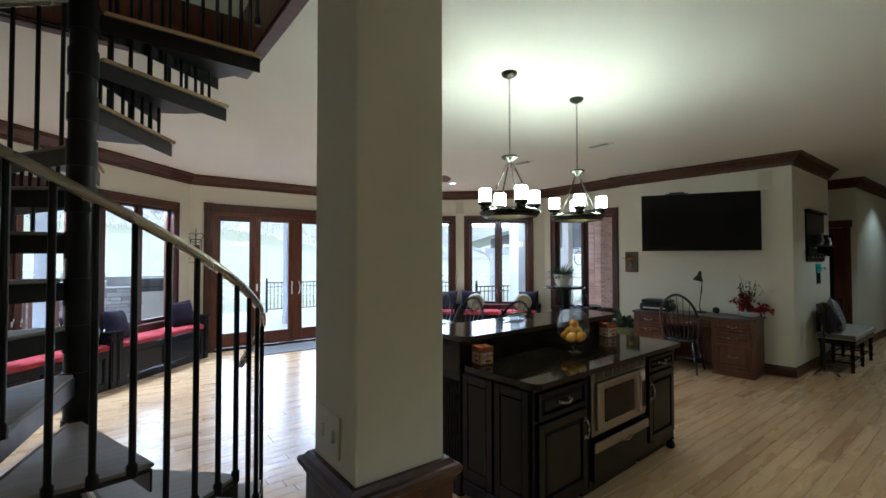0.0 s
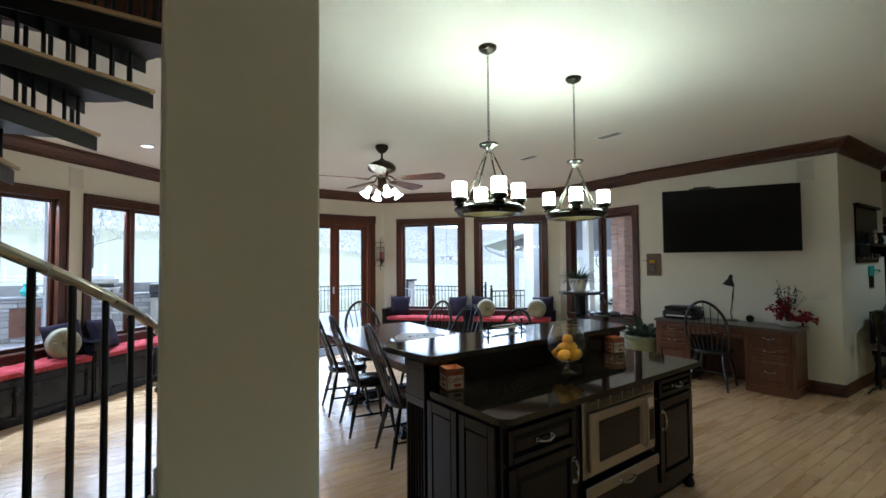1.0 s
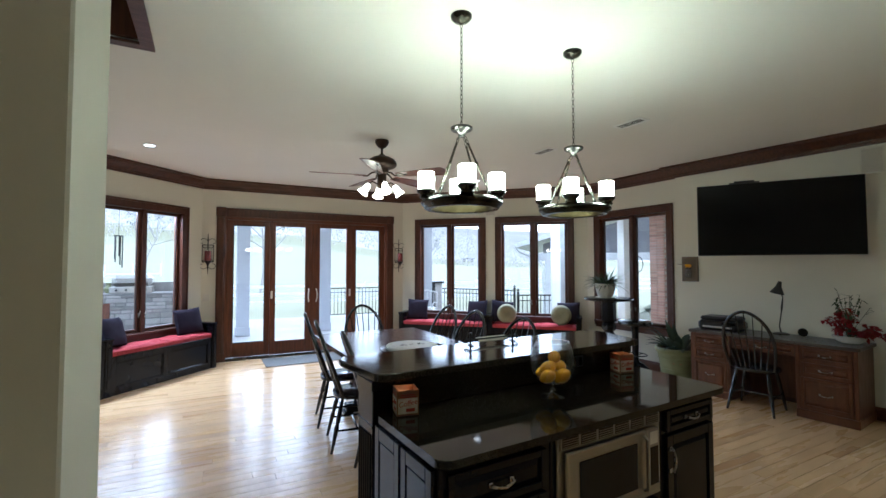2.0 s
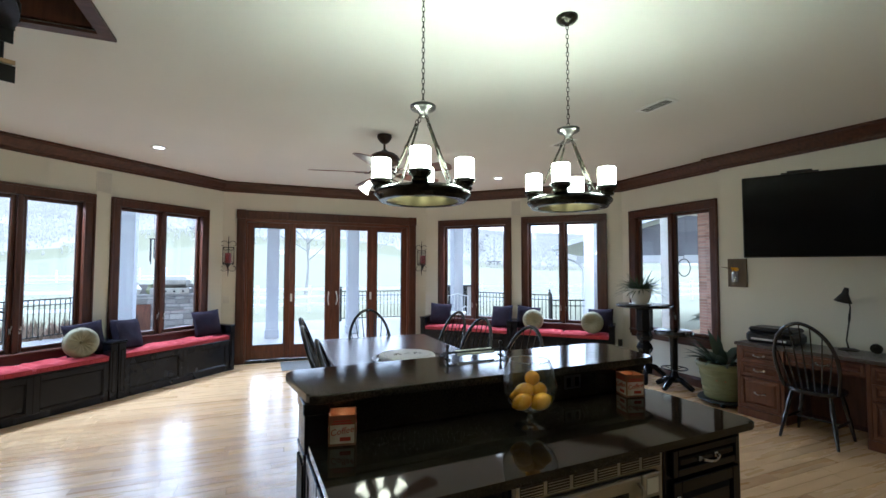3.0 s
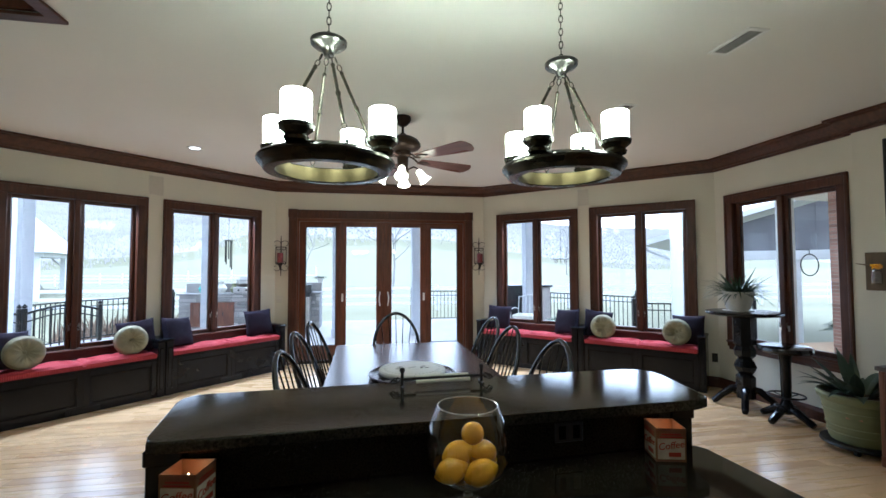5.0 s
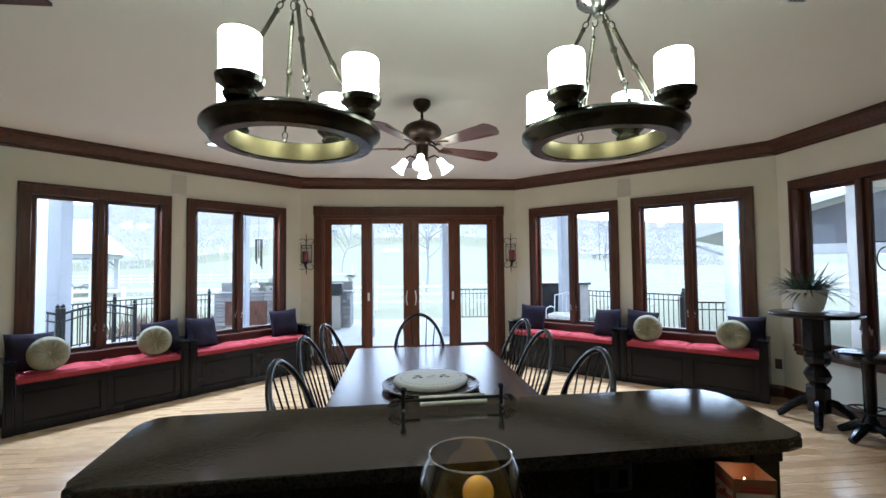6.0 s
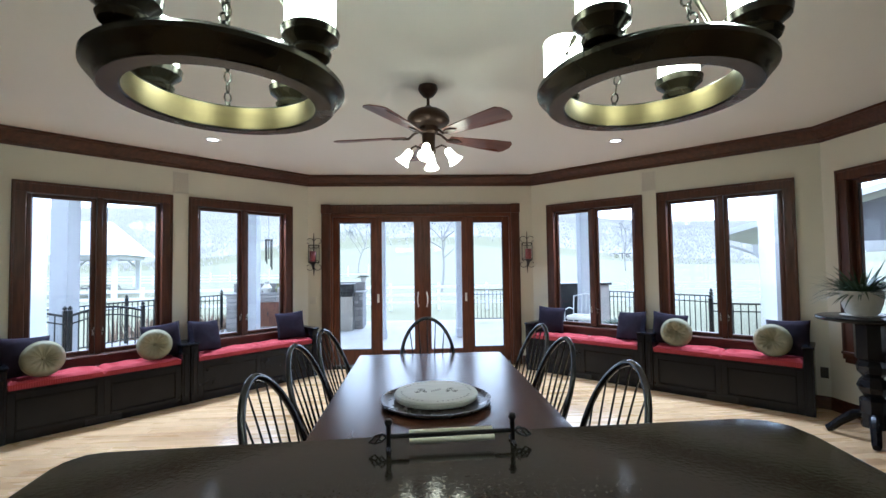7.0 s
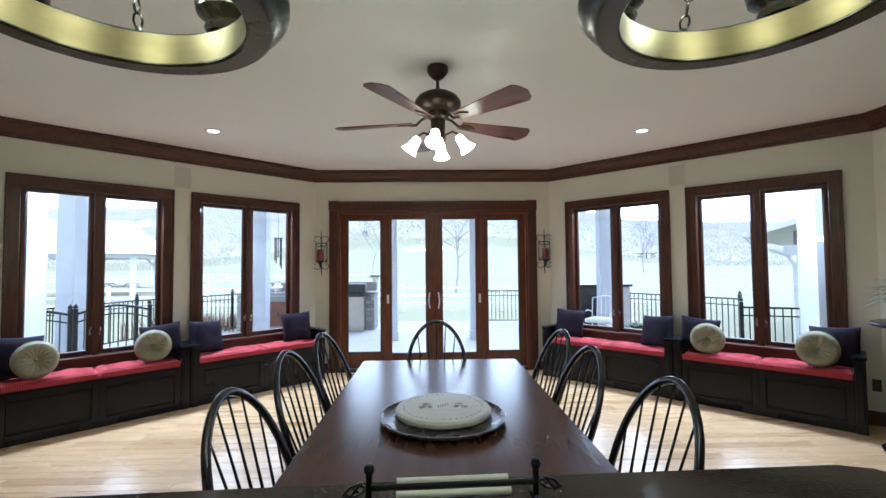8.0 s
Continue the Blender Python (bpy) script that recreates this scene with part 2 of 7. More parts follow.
def tube(points, r, n=8, bm=None, closed=False):
    """A round bar along points; r is one radius, or one for each point."""
    bm = bm or bmesh.new()
    pts = [Vector(p) for p in points]
    rs = r if isinstance(r, (list, tuple)) else [r] * len(pts)
    rings, up = [], None
    for i, p in enumerate(pts):
        a, b = pts[i - 1] if (i or closed) else p, pts[(i + 1) % len(pts)] if (i < len(pts) - 1 or closed) else p
        d = (b - a).normalized()
        if up is None:
            up = d.orthogonal().normalized()
        up = (up - d * up.dot(d)).normalized()
        side = d.cross(up)
        rings.append([bm.verts.new(p + rs[i] * (math.cos(2 * math.pi * k / n) * up + math.sin(2 * math.pi * k / n) * side)) for k in range(n)])
    pairs = list(zip(rings, rings[1:])) + ([(rings[-1], rings[0])] if closed else [])
    for a, b in pairs:
        for k in range(n):
            j = (k + 1) % n
            bm.faces.new((a[k], a[j], b[j], b[k]))
    if not closed:
        bm.faces.new(rings[0][::-1])
        bm.faces.new(rings[-1])
    return bm


def prism(outline, z0, z1, bm=None, bevel=0.0, seg=2):
    """An upright prism over an outline of (x, y) points, anticlockwise."""
    b = bmesh.new()
    lo, hi = [[b.verts.new((x, y, z)) for x, y in outline] for z in (z0, z1)]
    b.faces.new(lo[::-1])
    b.faces.new(hi)
    n = len(outline)
    for i in range(n):
        j = (i + 1) % n
        b.faces.new((lo[i], lo[j], hi[j], hi[i]))
    if bevel:
        flat = [e for e in b.edges if abs(e.verts[0].co.z - e.verts[1].co.z) < 1e-6]
        bmesh.ops.bevel(b, geom=flat, offset=bevel, segments=seg, affect="EDGES", profile=0.5)
    if bm is None:
        return b
    return merge(bm, b)


def sweep(profile, path, closed=False, bm=None):
    """Carries a profile of (out, z) points along a level path of (x, y) corners, mitred; out is to the path's right."""
    bm = bm or bmesh.new()
    pts = [Vector(p) for p in path]
    n, rings = len(pts), []
    for i, p in enumerate(pts):
        dirs = []
        if i > 0 or closed:
            dirs.append((p - pts[i - 1]).normalized())
        if i < n - 1 or closed:
            dirs.append((pts[(i + 1) % n] - p).normalized())
        norms = [Vector((d.y, -d.x)) for d in dirs]
        mid = sum(norms, Vector((0, 0))).normalized()
        k = 1 / max(0.3, mid.dot(norms[0]))
        rings.append([bm.verts.new((p.x + mid.x * k * o, p.y + mid.y * k * o, z)) for o, z in profile])
    pairs = list(zip(rings, rings[1:])) + ([(rings[-1], rings[0])] if closed else [])
    q = len(profile)
    for a, b in pairs:
        for k in range(q):
            j = (k + 1) % q
            bm.faces.new((a[k], b[k], b[j], a[j]))
    if not closed:
        bm.faces.new(rings[0])
        bm.faces.new(rings[-1][::-1])
    return bm


def along(p0, p1):
    """A frame on a wall: x along it from p0 to p1, y into the wall (out of the room), z up."""
    d = Vector(p1) - Vector(p0)
    return pose(p0[0], p0[1], 0, 0, 0, math.degrees(math.atan2(d.y, d.x))), d.length


def round_rect(x0, x1, y0, y1, r, n=5):
    out = []
    for cx, cy, a in ((x1 - r, y0 + r, -90), (x1 - r, y1 - r, 0), (x0 + r, y1 - r, 90), (x0 + r, y0 + r, 180)):
        out += [(cx + r * math.cos(radians(a + 90 * i / n)), cy + r * math.sin(radians(a + 90 * i / n))) for i in range(n + 1)]
    return out


# ---- the room ----
CEILING, WALL_T = 3.15, 0.16
C = {"door_w": (-1.86, 9.53), "door_e": (1.86, 9.53), "bay_e": (4.485, 6.905), "jog": (4.485, 5.10), "jog2": (4.42, 5.10),
     "corner": (4.635, 2.630), "bay_w": (-4.485, 6.905)}


def wall(name, p0, p1, label, openings=(), z0=0.0, z1=CEILING + 0.3, mat=None, ext=(0.0, 0.0)):
    """A wall from p0 to p1, its room face on that line, the room to its right; openings are (from, to, sill, head)."""
    m, length = along(p0, p1)
    bm = bmesh.new()
    s = -ext[0]
    for a, b, lo, hi in sorted(openings):
        box(bm, s, a, 0, WALL_T, z0, z1)
        box(bm, a, b, 0, WALL_T, z0, lo) if lo > z0 else None
        box(bm, a, b, 0, WALL_T, hi, z1)
        s = b
    box(bm, s, length + ext[1], 0, WALL_T, z0, z1)
    ob = part(name, bm, mat or WALL)
    ob.matrix_world = m
    return tagged(ob, label, "wall", kind="structure")


# windows of a bay wall, by distance from the door wall's corner
WIN_NEAR, WIN_FAR, WIN_E = (0.297, 1.77), (1.985, 3.46), (0.19, 1.71)
WZ0, WZ1, CASE = 0.60, 2.61, 0.105
BAY = 3.712


def opening(span):
    return (span[0] + CASE - 0.02, span[1] - CASE + 0.02, WZ0 + 0.08, WZ1 - CASE + 0.02)


cream = "cream painted wall under a stained crown"
wall("wall_north", C["door_w"], C["door_e"], cream, [(-1.52 + 1.86, 1.52 + 1.86, 0.0, 2.55)])
wall("wall_northeast", C["door_e"], C["bay_e"], cream + " with two windows", [opening(WIN_NEAR), opening(WIN_FAR)], ext=(0.06, 0.06))
wall("wall_northwest", C["bay_w"], C["door_w"], cream + " with two windows",
     [opening((BAY - WIN_FAR[1], BAY - WIN_FAR[0])), opening((BAY - WIN_NEAR[1], BAY - WIN_NEAR[0]))], ext=(0.06, 0.06))
wall("wall_east", C["bay_e"], C["jog"], cream + " with one window", [opening(WIN_E)])
wall("wall_east_2", (4.42, 5.10), C["corner"], "cream painted wall behind the desk", ext=(0.0, 0.0))
wall("wall_hall", (4.635 + 0.16, 2.630), (6.62, 2.630), "cream wall along the hall", ext=(0.16, 0))
wall("wall_hall_2", (6.62 + 0.16, 3.9), (8.0, 3.9), "cream wall in the side passage", ext=(0.3, 0.3))
wall("wall_hall_3", (6.62, 2.797), (6.62, 3.9), "cream side passage wall", ext=(0, 0))
wall("wall_hall_4", (8.0, 2.50), (12.5, 2.42), "cream wall along the far hall")
wall("wall_hall_5", (7.98, 3.9), (7.98, 2.52), "cream side passage wall")
wall("wall_far_east", (12.5, 2.6), (12.5, -2.6), "cream wall at the hall's end")
wall("wall_south", (12.5, -2.6), (-4.485, -2.6), "plain cream wall")
wall("wall_west", (-4.485, -2.6), C["bay_w"], "plain cream wall beside the stair")

# floor slab; its boards lie on it
slab = part("floor", boxes((-4.7, 12.7, -2.8, 9.7, -0.25, -0.012)), material("subfloor_gap", (0.36, 0.235, 0.125), 0.7), None)
tagged(slab, "light maple plank floor with a satin finish", "floor", kind="structure")

# ceiling with the stair well cut through
HOLE = (-4.05, -2.17, 2.30, 4.485)
x0, x1, y0, y1 = HOLE
cl = boxes((-4.7, x0, -2.8, 9.8, CEILING, CEILING + 0.3), (x1, 12.7, -2.8, 9.8, CEILING, CEILING + 0.3),
           (x0, x1, -2.8, y0, CEILING, CEILING + 0.3), (x0, x1, y1, 9.8, CEILING, CEILING + 0.3))
tagged(part("ceiling", cl, CEIL), "smooth off-white painted ceiling", "ceiling", kind="structure")

# crown moulding and baseboard run round the room, the room on their right
CROWN = [(0, -0.168), (0.012, -0.168), (0.016, -0.145), (0.034, -0.136), (0.038, -0.118), (0.072, -0.082), (0.100, -0.04), (0.124, -0.030), (0.146, -0.024), (0.148, -0.001), (0, -0.001)]
CROWN = [(o, CEILING + z) for o, z in CROWN]
BASE = [(0, 0.0), (0.022, 0.0), (0.022, 0.10), (0.016, 0.125), (0.008, 0.14), (0, 0.14)]
ROUND = [(-4.485, -2.6), C["bay_w"], C["door_w"], C["door_e"], C["bay_e"], (4.485, 5.10), (4.42, 5.10), C["corner"], (6.62, 2.630)]
tagged(part("trim", sweep(CROWN, ROUND), TRIM), "dark red-brown stained crown moulding", "moulding", kind="structure")
tagged(part("trim", sweep(CROWN, [(7.98, 3.9), (7.98, 2.50), (12.5, 2.42), (12.5, -2.6)]), TRIM), "dark red-brown stained crown moulding in the hall", "moulding", kind="structure")
for a in ([(-4.485, -2.6), C["bay_w"], C["door_w"], (-1.66, 9.53)], [(1.66, 9.53), C["door_e"], C["bay_e"], (4.485, 5.10), (4.42, 5.10), C["corner"], (6.62, 2.630)],
          [(7.98, 3.9), (7.98, 2.50), (12.5, 2.42)]):
    tagged(part("baseboard", sweep(BASE, a), TRIM), "dark stained wooden baseboard", "baseboard", kind="structure")


# ---- windows and doors ----
def window(name, m, width, label):
    """A pair of casements in a moulded casing; x along the wall, y into it."""
    w = thing(name, m, label, "window", kind="structure")
    c, z0, z1 = CASE, WZ0, WZ1
    fr = bmesh.new()
    for a, b in ((0, c), (width - c, width)):
        box(fr, a, b, -0.022, 0.002, z0, z1 - c, 0.004)
    box(fr, 0, width, -0.024, 0.002, z1 - c, z1, 0.004)
    for a, b in ((-0.012, 0.016), (width - 0.016, width + 0.012)):
        box(fr, a, b, -0.036, 0.002, z0, z1 + 0.0, 0.005)
    box(fr, -0.012, width + 0.012, -0.038, 0.002, z1 - 0.016, z1 + 0.012, 0.005)
    part("window_casing", fr, TRIM_UP, w)
    lin = bmesh.new()
    for a, b in ((c - 0.018, c + 0.004), (width - c - 0.004, width - c + 0.018)):
        box(lin, a, b, -0.002, 0.15, z0 + 0.08, z1 - c + 0.018)
    box(lin, c - 0.018, width - c + 0.018, -0.002, 0.15, z1 - c - 0.004, z1 - c + 0.019)
    part("window_frame", lin, TRIM_UP, w)
    sill = bmesh.new()
    box(sill, -0.015, width + 0.015, -0.05, 0.15, z0 + 0.055, z0 + 0.085, 0.006)
    box(sill, 0, width, -0.02, 0.002, z0 - 0.04, z0 + 0.054, 0.004)
    part("window_sill", sill, TRIM, w)
    mid = width / 2
    part("mullion", boxes((mid - 0.028, mid + 0.028, 0.012, 0.14, z0 + 0.085, z1 - c - 0.004), bevel=0.004), TRIM_UP, w)
    for a, b, k in ((c + 0.006, mid - 0.030, 1), (mid + 0.030, width - c - 0.006, -1)):
        sa = bmesh.new()
        f, lo, hi = 0.042, z0 + 0.088, z1 - c - 0.007
        box(sa, a, a + f, 0.045, 0.10, lo, hi, 0.006)
        box(sa, b - f, b, 0.045, 0.10, lo, hi, 0.006)
        box(sa, a + f, b - f, 0.047, 0.098, hi - f, hi, 0.006)
        box(sa, a + f, b - f, 0.047, 0.098, lo, lo + f + 0.01, 0.006)
        s = part("sash", sa, TRIM_UP, w)
        g = part("pane", boxes((a + f - 0.004, b - f + 0.004, 0.070, 0.076, lo + f, hi - f + 0.004)), PANE, s, "clear glass pane")
        g.visible_shadow = False
        ins = bmesh.new()
        for q in ((a + f, a + f + 0.008, lo + f, hi - f), (b - f - 0.008, b - f, lo + f, hi - f)):
            box(ins, q[0], q[1], 0.060, 0.069, q[2], q[3])
        part("glazing_bead", ins, BLACKPLASTIC, s)
        hx = mid - k * 0.045
        ha = bmesh.new()
        box(ha, hx - 0.008, hx + 0.008, 0.028, 0.045, z0 + 0.30, z0 + 0.37, 0.003)
        tube([(hx, 0.03, z0 + 0.345), (hx, 0.012, z0 + 0.35), (hx + k * 0.004, 0.008, z0 + 0.40)], 0.006, 6, ha)
        part("latch", ha, NICKEL, s, "white metal casement latch")
    return w


for tag, (p0, p1), spans in (("e", (C["door_e"], C["bay_e"]), (WIN_NEAR, WIN_FAR)),
                             ("w", (C["bay_w"], C["door_w"]), ((BAY - WIN_FAR[1], BAY - WIN_FAR[0]), (BAY - WIN_NEAR[1], BAY - WIN_NEAR[0]))),
                             ("d", (C["bay_e"], C["jog"]), (WIN_E,))):
    base, _ = along(p0, p1)
    for span in spans:
        window("window_%d" % (1 + sum(o.name.startswith("window_") and o.parent is None for o in scene.objects)),
               base @ Matrix.Translation((span[0], 0, 0)), span[1] - span[0],
               "double casement window in dark red-brown stained wood, closed")

# the four-panel glazed door
door = thing("door_1", pose(0, 9.53, 0), "closed four-panel glazed patio door in red-brown wood with a moulded head casing", "door", kind="structure")
ca = bmesh.new()
for a, b in ((-1.64, -1.50), (1.50, 1.64)):
    box(ca, a, b, -0.028, 0.002, 0.0, 2.53, 0.004)
    box(ca, a + 0.02, b - 0.02, -0.036, -0.020, 0.16, 2.50, 0.006)
    box(ca, a - 0.008, b + 0.008, -0.034, 0.002, 0.0, 0.15, 0.005)
    box(ca, a - 0.008, b + 0.008, -0.042, 0.002, 2.53, 2.685, 0.006)
box(ca, -1.50, 1.50, -0.030, 0.002, 2.53, 2.65, 0.004)
box(ca, -1.50, 1.50, -0.042, 0.002, 2.645, 2.675, 0.008)
part("casing", ca, TRIM_UP, door)
jb = bmesh.new()
for a, b in ((-1.522, -1.47), (1.47, 1.522)):
    box(jb, a, b, -0.002, 0.158, 0.0, 2.55)
box(jb, -1.47, 1.47, -0.002, 0.158, 2.476, 2.552)
part("door_frame", jb, DOORWOOD, door)
part("threshold", boxes((-1.47, 1.47, -0.03, 0.16, 0.0, 0.035), bevel=0.006), BRONZE, door, "dark metal threshold")
for i, (a, b, fixed) in enumerate(((-1.47, -0.750, 1), (-0.762, -0.003, 0), (0.003, 0.762, 0), (0.750, 1.47, 1))):
    y = 0.075 if fixed else 0.022
    l, r = (0.10 if i != 3 else 0.11), (0.10 if i != 0 else 0.09)
    if i == 1:
        r = 0.13
    if i == 2:
        l = 0.14
    sa = bmesh.new()
    box(sa, a, a + l, y, y + 0.045, 0.04, 2.48, 0.006)
    box(sa, b - r, b, y, y + 0.045, 0.04, 2.48, 0.006)
    box(sa, a + l, b - r, y + 0.001, y + 0.044, 2.39, 2.48, 0.006)
    box(sa, a + l, b - r, y + 0.001, y + 0.044, 0.04, 0.285, 0.006)
    pn = part("door_panel", sa, DOORWOOD, door)
    g = part("pane", boxes((a + l - 0.005, b - r + 0.005, y + 0.020, y + 0.026, 0.28, 2.395)), PANE, pn, "clear glass pane")
    g.visible_shadow = False
    if fixed:
        p, q = a + l, b - r
        part("gasket", boxes((p, p + 0.014, y + 0.004, y + 0.019, 0.285, 2.39), (q - 0.014, q, y + 0.004, y + 0.019, 0.285, 2.39), (p + 0.014, q - 0.014, y + 0.004, y + 0.019, 2.376, 2.39), (p + 0.014, q - 0.014, y + 0.004, y + 0.019, 0.285, 0.299)), BLACKPLASTIC, pn, "black glazing gasket")
    if not fixed:
        hx = -0.068 if i == 1 else 0.072
        k = -1 if i == 1 else 1
        ha = bmesh.new()
        tube([(hx, y, 0.98), (hx, y - 0.035, 1.0), (hx + k * 0.012, y - 0.05, 1.06), (hx + k * 0.012, y - 0.05, 1.14), (hx, y - 0.035, 1.2), (hx, y, 1.22)], 0.011, 8, ha)
        part("handle", ha, WHITEPLASTIC, pn, "white pull handle", smooth=True)
    lx = {1: a + 0.035, 2: b - 0.035}.get(i)
    if lx:
        part("lock_plate", boxes((lx - 0.018, lx + 0.018, y - 0.012, y + 0.002, 1.06, 1.20), bevel=0.004), WHITEPLASTIC, pn, "white lock plate")

part("astragal", boxes((-0.022, 0.022, 0.008, 0.0215, 0.045, 2.475), bevel=0.004), DOORWOOD, door)

# square column with a wooden plinth
col = thing("column", pose(-2.196, 2.228, 0), "square cream painted column with a dark wooden plinth cap", "column", kind="structure")
part("shaft", boxes((-0.178, 0.178, -0.172, 0.172, 0.5, CEILING), bevel=0.006), WALL, col)

pl = bmesh.new()
box(pl, -0.203, 0.203, -0.197, 0.197, 0.0, 0.86, 0.004)
box(pl, -0.220, 0.220, -0.214, 0.214, 0.0, 0.15, 0.006)
part("plinth", pl, TRIM_UP, col, "dark red-brown panelled wooden plinth")
cp = bmesh.new()
CAP = [(0.0, 0.855), (0.030, 0.855), (0.036, 0.870), (0.046, 0.880), (0.050, 0.892), (0.050, 0.902), (0.044, 0.910), (0.030, 0.915), (0.018, 0.930), (0.0, 0.930)]
sweep(CAP, [(-0.178, -0.172), (-0.178, 0.172), (0.178, 0.172), (0.178, -0.172)][::-1], True, cp)
part("plinth_cap", cp, TRIM, col, "moulded dark wooden cap")
sw = bmesh.new()
box(sw, -0.186, -0.178, -0.06, 0.11, 0.975, 1.12, 0.003)
for y in (-0.02, 0.065):
    box(sw, -0.198, -0.185, y - 0.006, y + 0.006, 1.025, 1.068, 0.002)
part("switch_plate", sw, WHITEPLASTIC, col, "white double switch plate")

# stair well lining and the room above
lin = boxes((HOLE[0], HOLE[1], HOLE[3] - 0.03, HOLE[3], CEILING + 0.02, CEILING + 0.42), (HOLE[1] - 0.03, HOLE[1], HOLE[2], HOLE[3] - 0.03, CEILING + 0.02, CEILING + 0.42),
            (HOLE[0], HOLE[0] + 0.03, HOLE[2], HOLE[3] - 0.03, CEILING + 0.02, CEILING + 0.42), (HOLE[0] + 0.03, HOLE[1] - 0.03, HOLE[2], HOLE[2] + 0.03, CEILING + 0.02, CEILING + 0.42))
tagged(part("trim", lin, DOORWOOD), "stained wooden fascia lining the stair well", "fascia", kind="structure")
edge = boxes((HOLE[0] - 0.05, HOLE[1] + 0.05, HOLE[3] - 0.03, HOLE[3] + 0.05, CEILING - 0.02, CEILING - 0.001), (HOLE[1] - 0.03, HOLE[1] + 0.05, HOLE[2] - 0.05, HOLE[3] - 0.03, CEILING - 0.02, CEILING - 0.001),
             (HOLE[0] - 0.05, HOLE[0] + 0.03, HOLE[2] - 0.05, HOLE[3] - 0.03, CEILING - 0.02, CEILING - 0.001), (HOLE[0] + 0.03, HOLE[1] - 0.03, HOLE[2] - 0.05, HOLE[2] + 0.03, CEILING - 0.02, CEILING - 0.001))
tagged(part("trim", edge, TRIM), "dark wooden edging round the stair well", "moulding", kind="structure")
up = boxes((-5.6, -0.6, 5.9, 6.0, CEILING + 0.3, CEILING + 2.9), (-0.7, -0.6, 0.9, 5.9, CEILING + 0.3, CEILING + 2.9), (-5.6, -0.6, 0.8, 0.9, CEILING + 0.3, CEILING + 2.9),
           (-5.7, -5.6, 0.8, 6.0, CEILING + 0.3, CEILING + 2.9), (-5.7, -0.6, 0.8, 6.0, CEILING + 2.9, CEILING + 3.0))
tagged(part("wall_upstairs", up, WALL), "cream walls of the landing above", "wall", kind="structure")


# ---- the kitchen island ----
ISL = pose(-0.024, 2.995, 0, 0, 0, 2.4)


def arch_pull(parent, x, y, z, w=0.11, upright=False):
    """A bowed cabinet pull, standing out toward -y."""
    pts = [(-w / 2, 0, 0), (-w / 2, -0.018, 0), (-w / 4, -0.028, -0.006), (0, -0.031, -0.009), (w / 4, -0.028, -0.006), (w / 2, -0.018, 0), (w / 2, 0, 0)]
    if upright:
        pts = [(0, b, a) for a, b, c in pts]
    bm = tube([(x + a, y + b, z + c) for a, b, c in pts], [0.007, 0.006, 0.005, 0.007, 0.005, 0.006, 0.007], 8)
    for s in (-1, 1):
        o = (0, s * w / 2) if upright else (s * w / 2, 0)
        box(bm, x + o[0] - 0.011, x + o[0] + 0.011, y - 0.005, y, z + o[1] - 0.011, z + o[1] + 0.011, 0.002)
    return part("handle", bm, NICKEL, parent, "worn nickel arched handle", smooth=True)


def raised_panel(parent, name, x0, x1, z0, z1, y, mat, rail=0.055, th=0.020, edge=None):
    """A raised-panel front whose back lies at y and whose face looks toward -y."""
    bm = bmesh.new()
    box(bm, x0, x0 + rail, y - th, y, z0, z1, 0.003)
    box(bm, x1 - rail, x1, y - th, y, z0, z1, 0.003)
    box(bm, x0 + rail, x1 - rail, y - th, y, z1 - rail, z1, 0.003)
    box(bm, x0 + rail, x1 - rail, y - th, y, z0, z0 + rail, 0.003)
    a, b, c, d = x0 + rail, x1 - rail, z0 + rail, z1 - rail
    k = min(0.028, (d - c) * 0.3, (b - a) * 0.3)
    box(bm, a, b, y - 0.006, y, c, d)
    lo = [bm.verts.new(p) for p in ((a + 0.006, y - 0.006, c + 0.006), (b - 0.006, y - 0.006, c + 0.006), (b - 0.006, y - 0.006, d - 0.006), (a + 0.006, y - 0.006, d - 0.006))]
    hi = [bm.verts.new(p) for p in ((a + k, y - th + 0.002, c + k), (b - k, y - th + 0.002, c + k), (b - k, y - th + 0.002, d - k), (a + k, y - th + 0.002, d - k))]
    for i in range(4):
        j = (i + 1) % 4
        bm.faces.new((lo[i], lo[j], hi[j], hi[i]))
    bm.faces.new(hi)
    return part(name, bm, mat, parent)


def island_cabinet(name, x0, x1, label, drawer, door, feet=()):
    c = thing(name, ISL, label, "cabinet", "island cabinets")
    part("body", boxes((x0, x1, -0.425, 0.185, 0.09, 0.880), bevel=0.004), BLACKWOOD, c)
    part("toe_kick", boxes((x0 + 0.02, x1 - 0.02, -0.36, 0.18, 0.0, 0.088)), BLACKWOOD, c)
    if drawer:
        d = raised_panel(c, "drawer", x0 + 0.035, x1 - 0.035, drawer[0], drawer[1], -0.426, BLACKWOOD, 0.032)
        arch_pull(d, (x0 + x1) / 2, -0.446, (drawer[0] + drawer[1]) / 2)
    if door:
        d = raised_panel(c, "door", x0 + 0.035, x1 - 0.035, door[0], door[1], -0.426, BLACKWOOD)
        arch_pull(d, (x1 - 0.062) if door[2] > 0 else (x0 + 0.062), -0.446, door[1] - 0.13, 0.12, True)
    for fx in feet:
        ft = lathe([(0.0, 0.0), (0.022, 0.0), (0.036, 0.012), (0.040, 0.035), (0.030, 0.060), (0.022, 0.072), (0.034, 0.090)], 14, Matrix.Translation((fx, -0.41, 0)))
        part("foot", ft, BLACKWOOD, c, smooth=True)
    return c


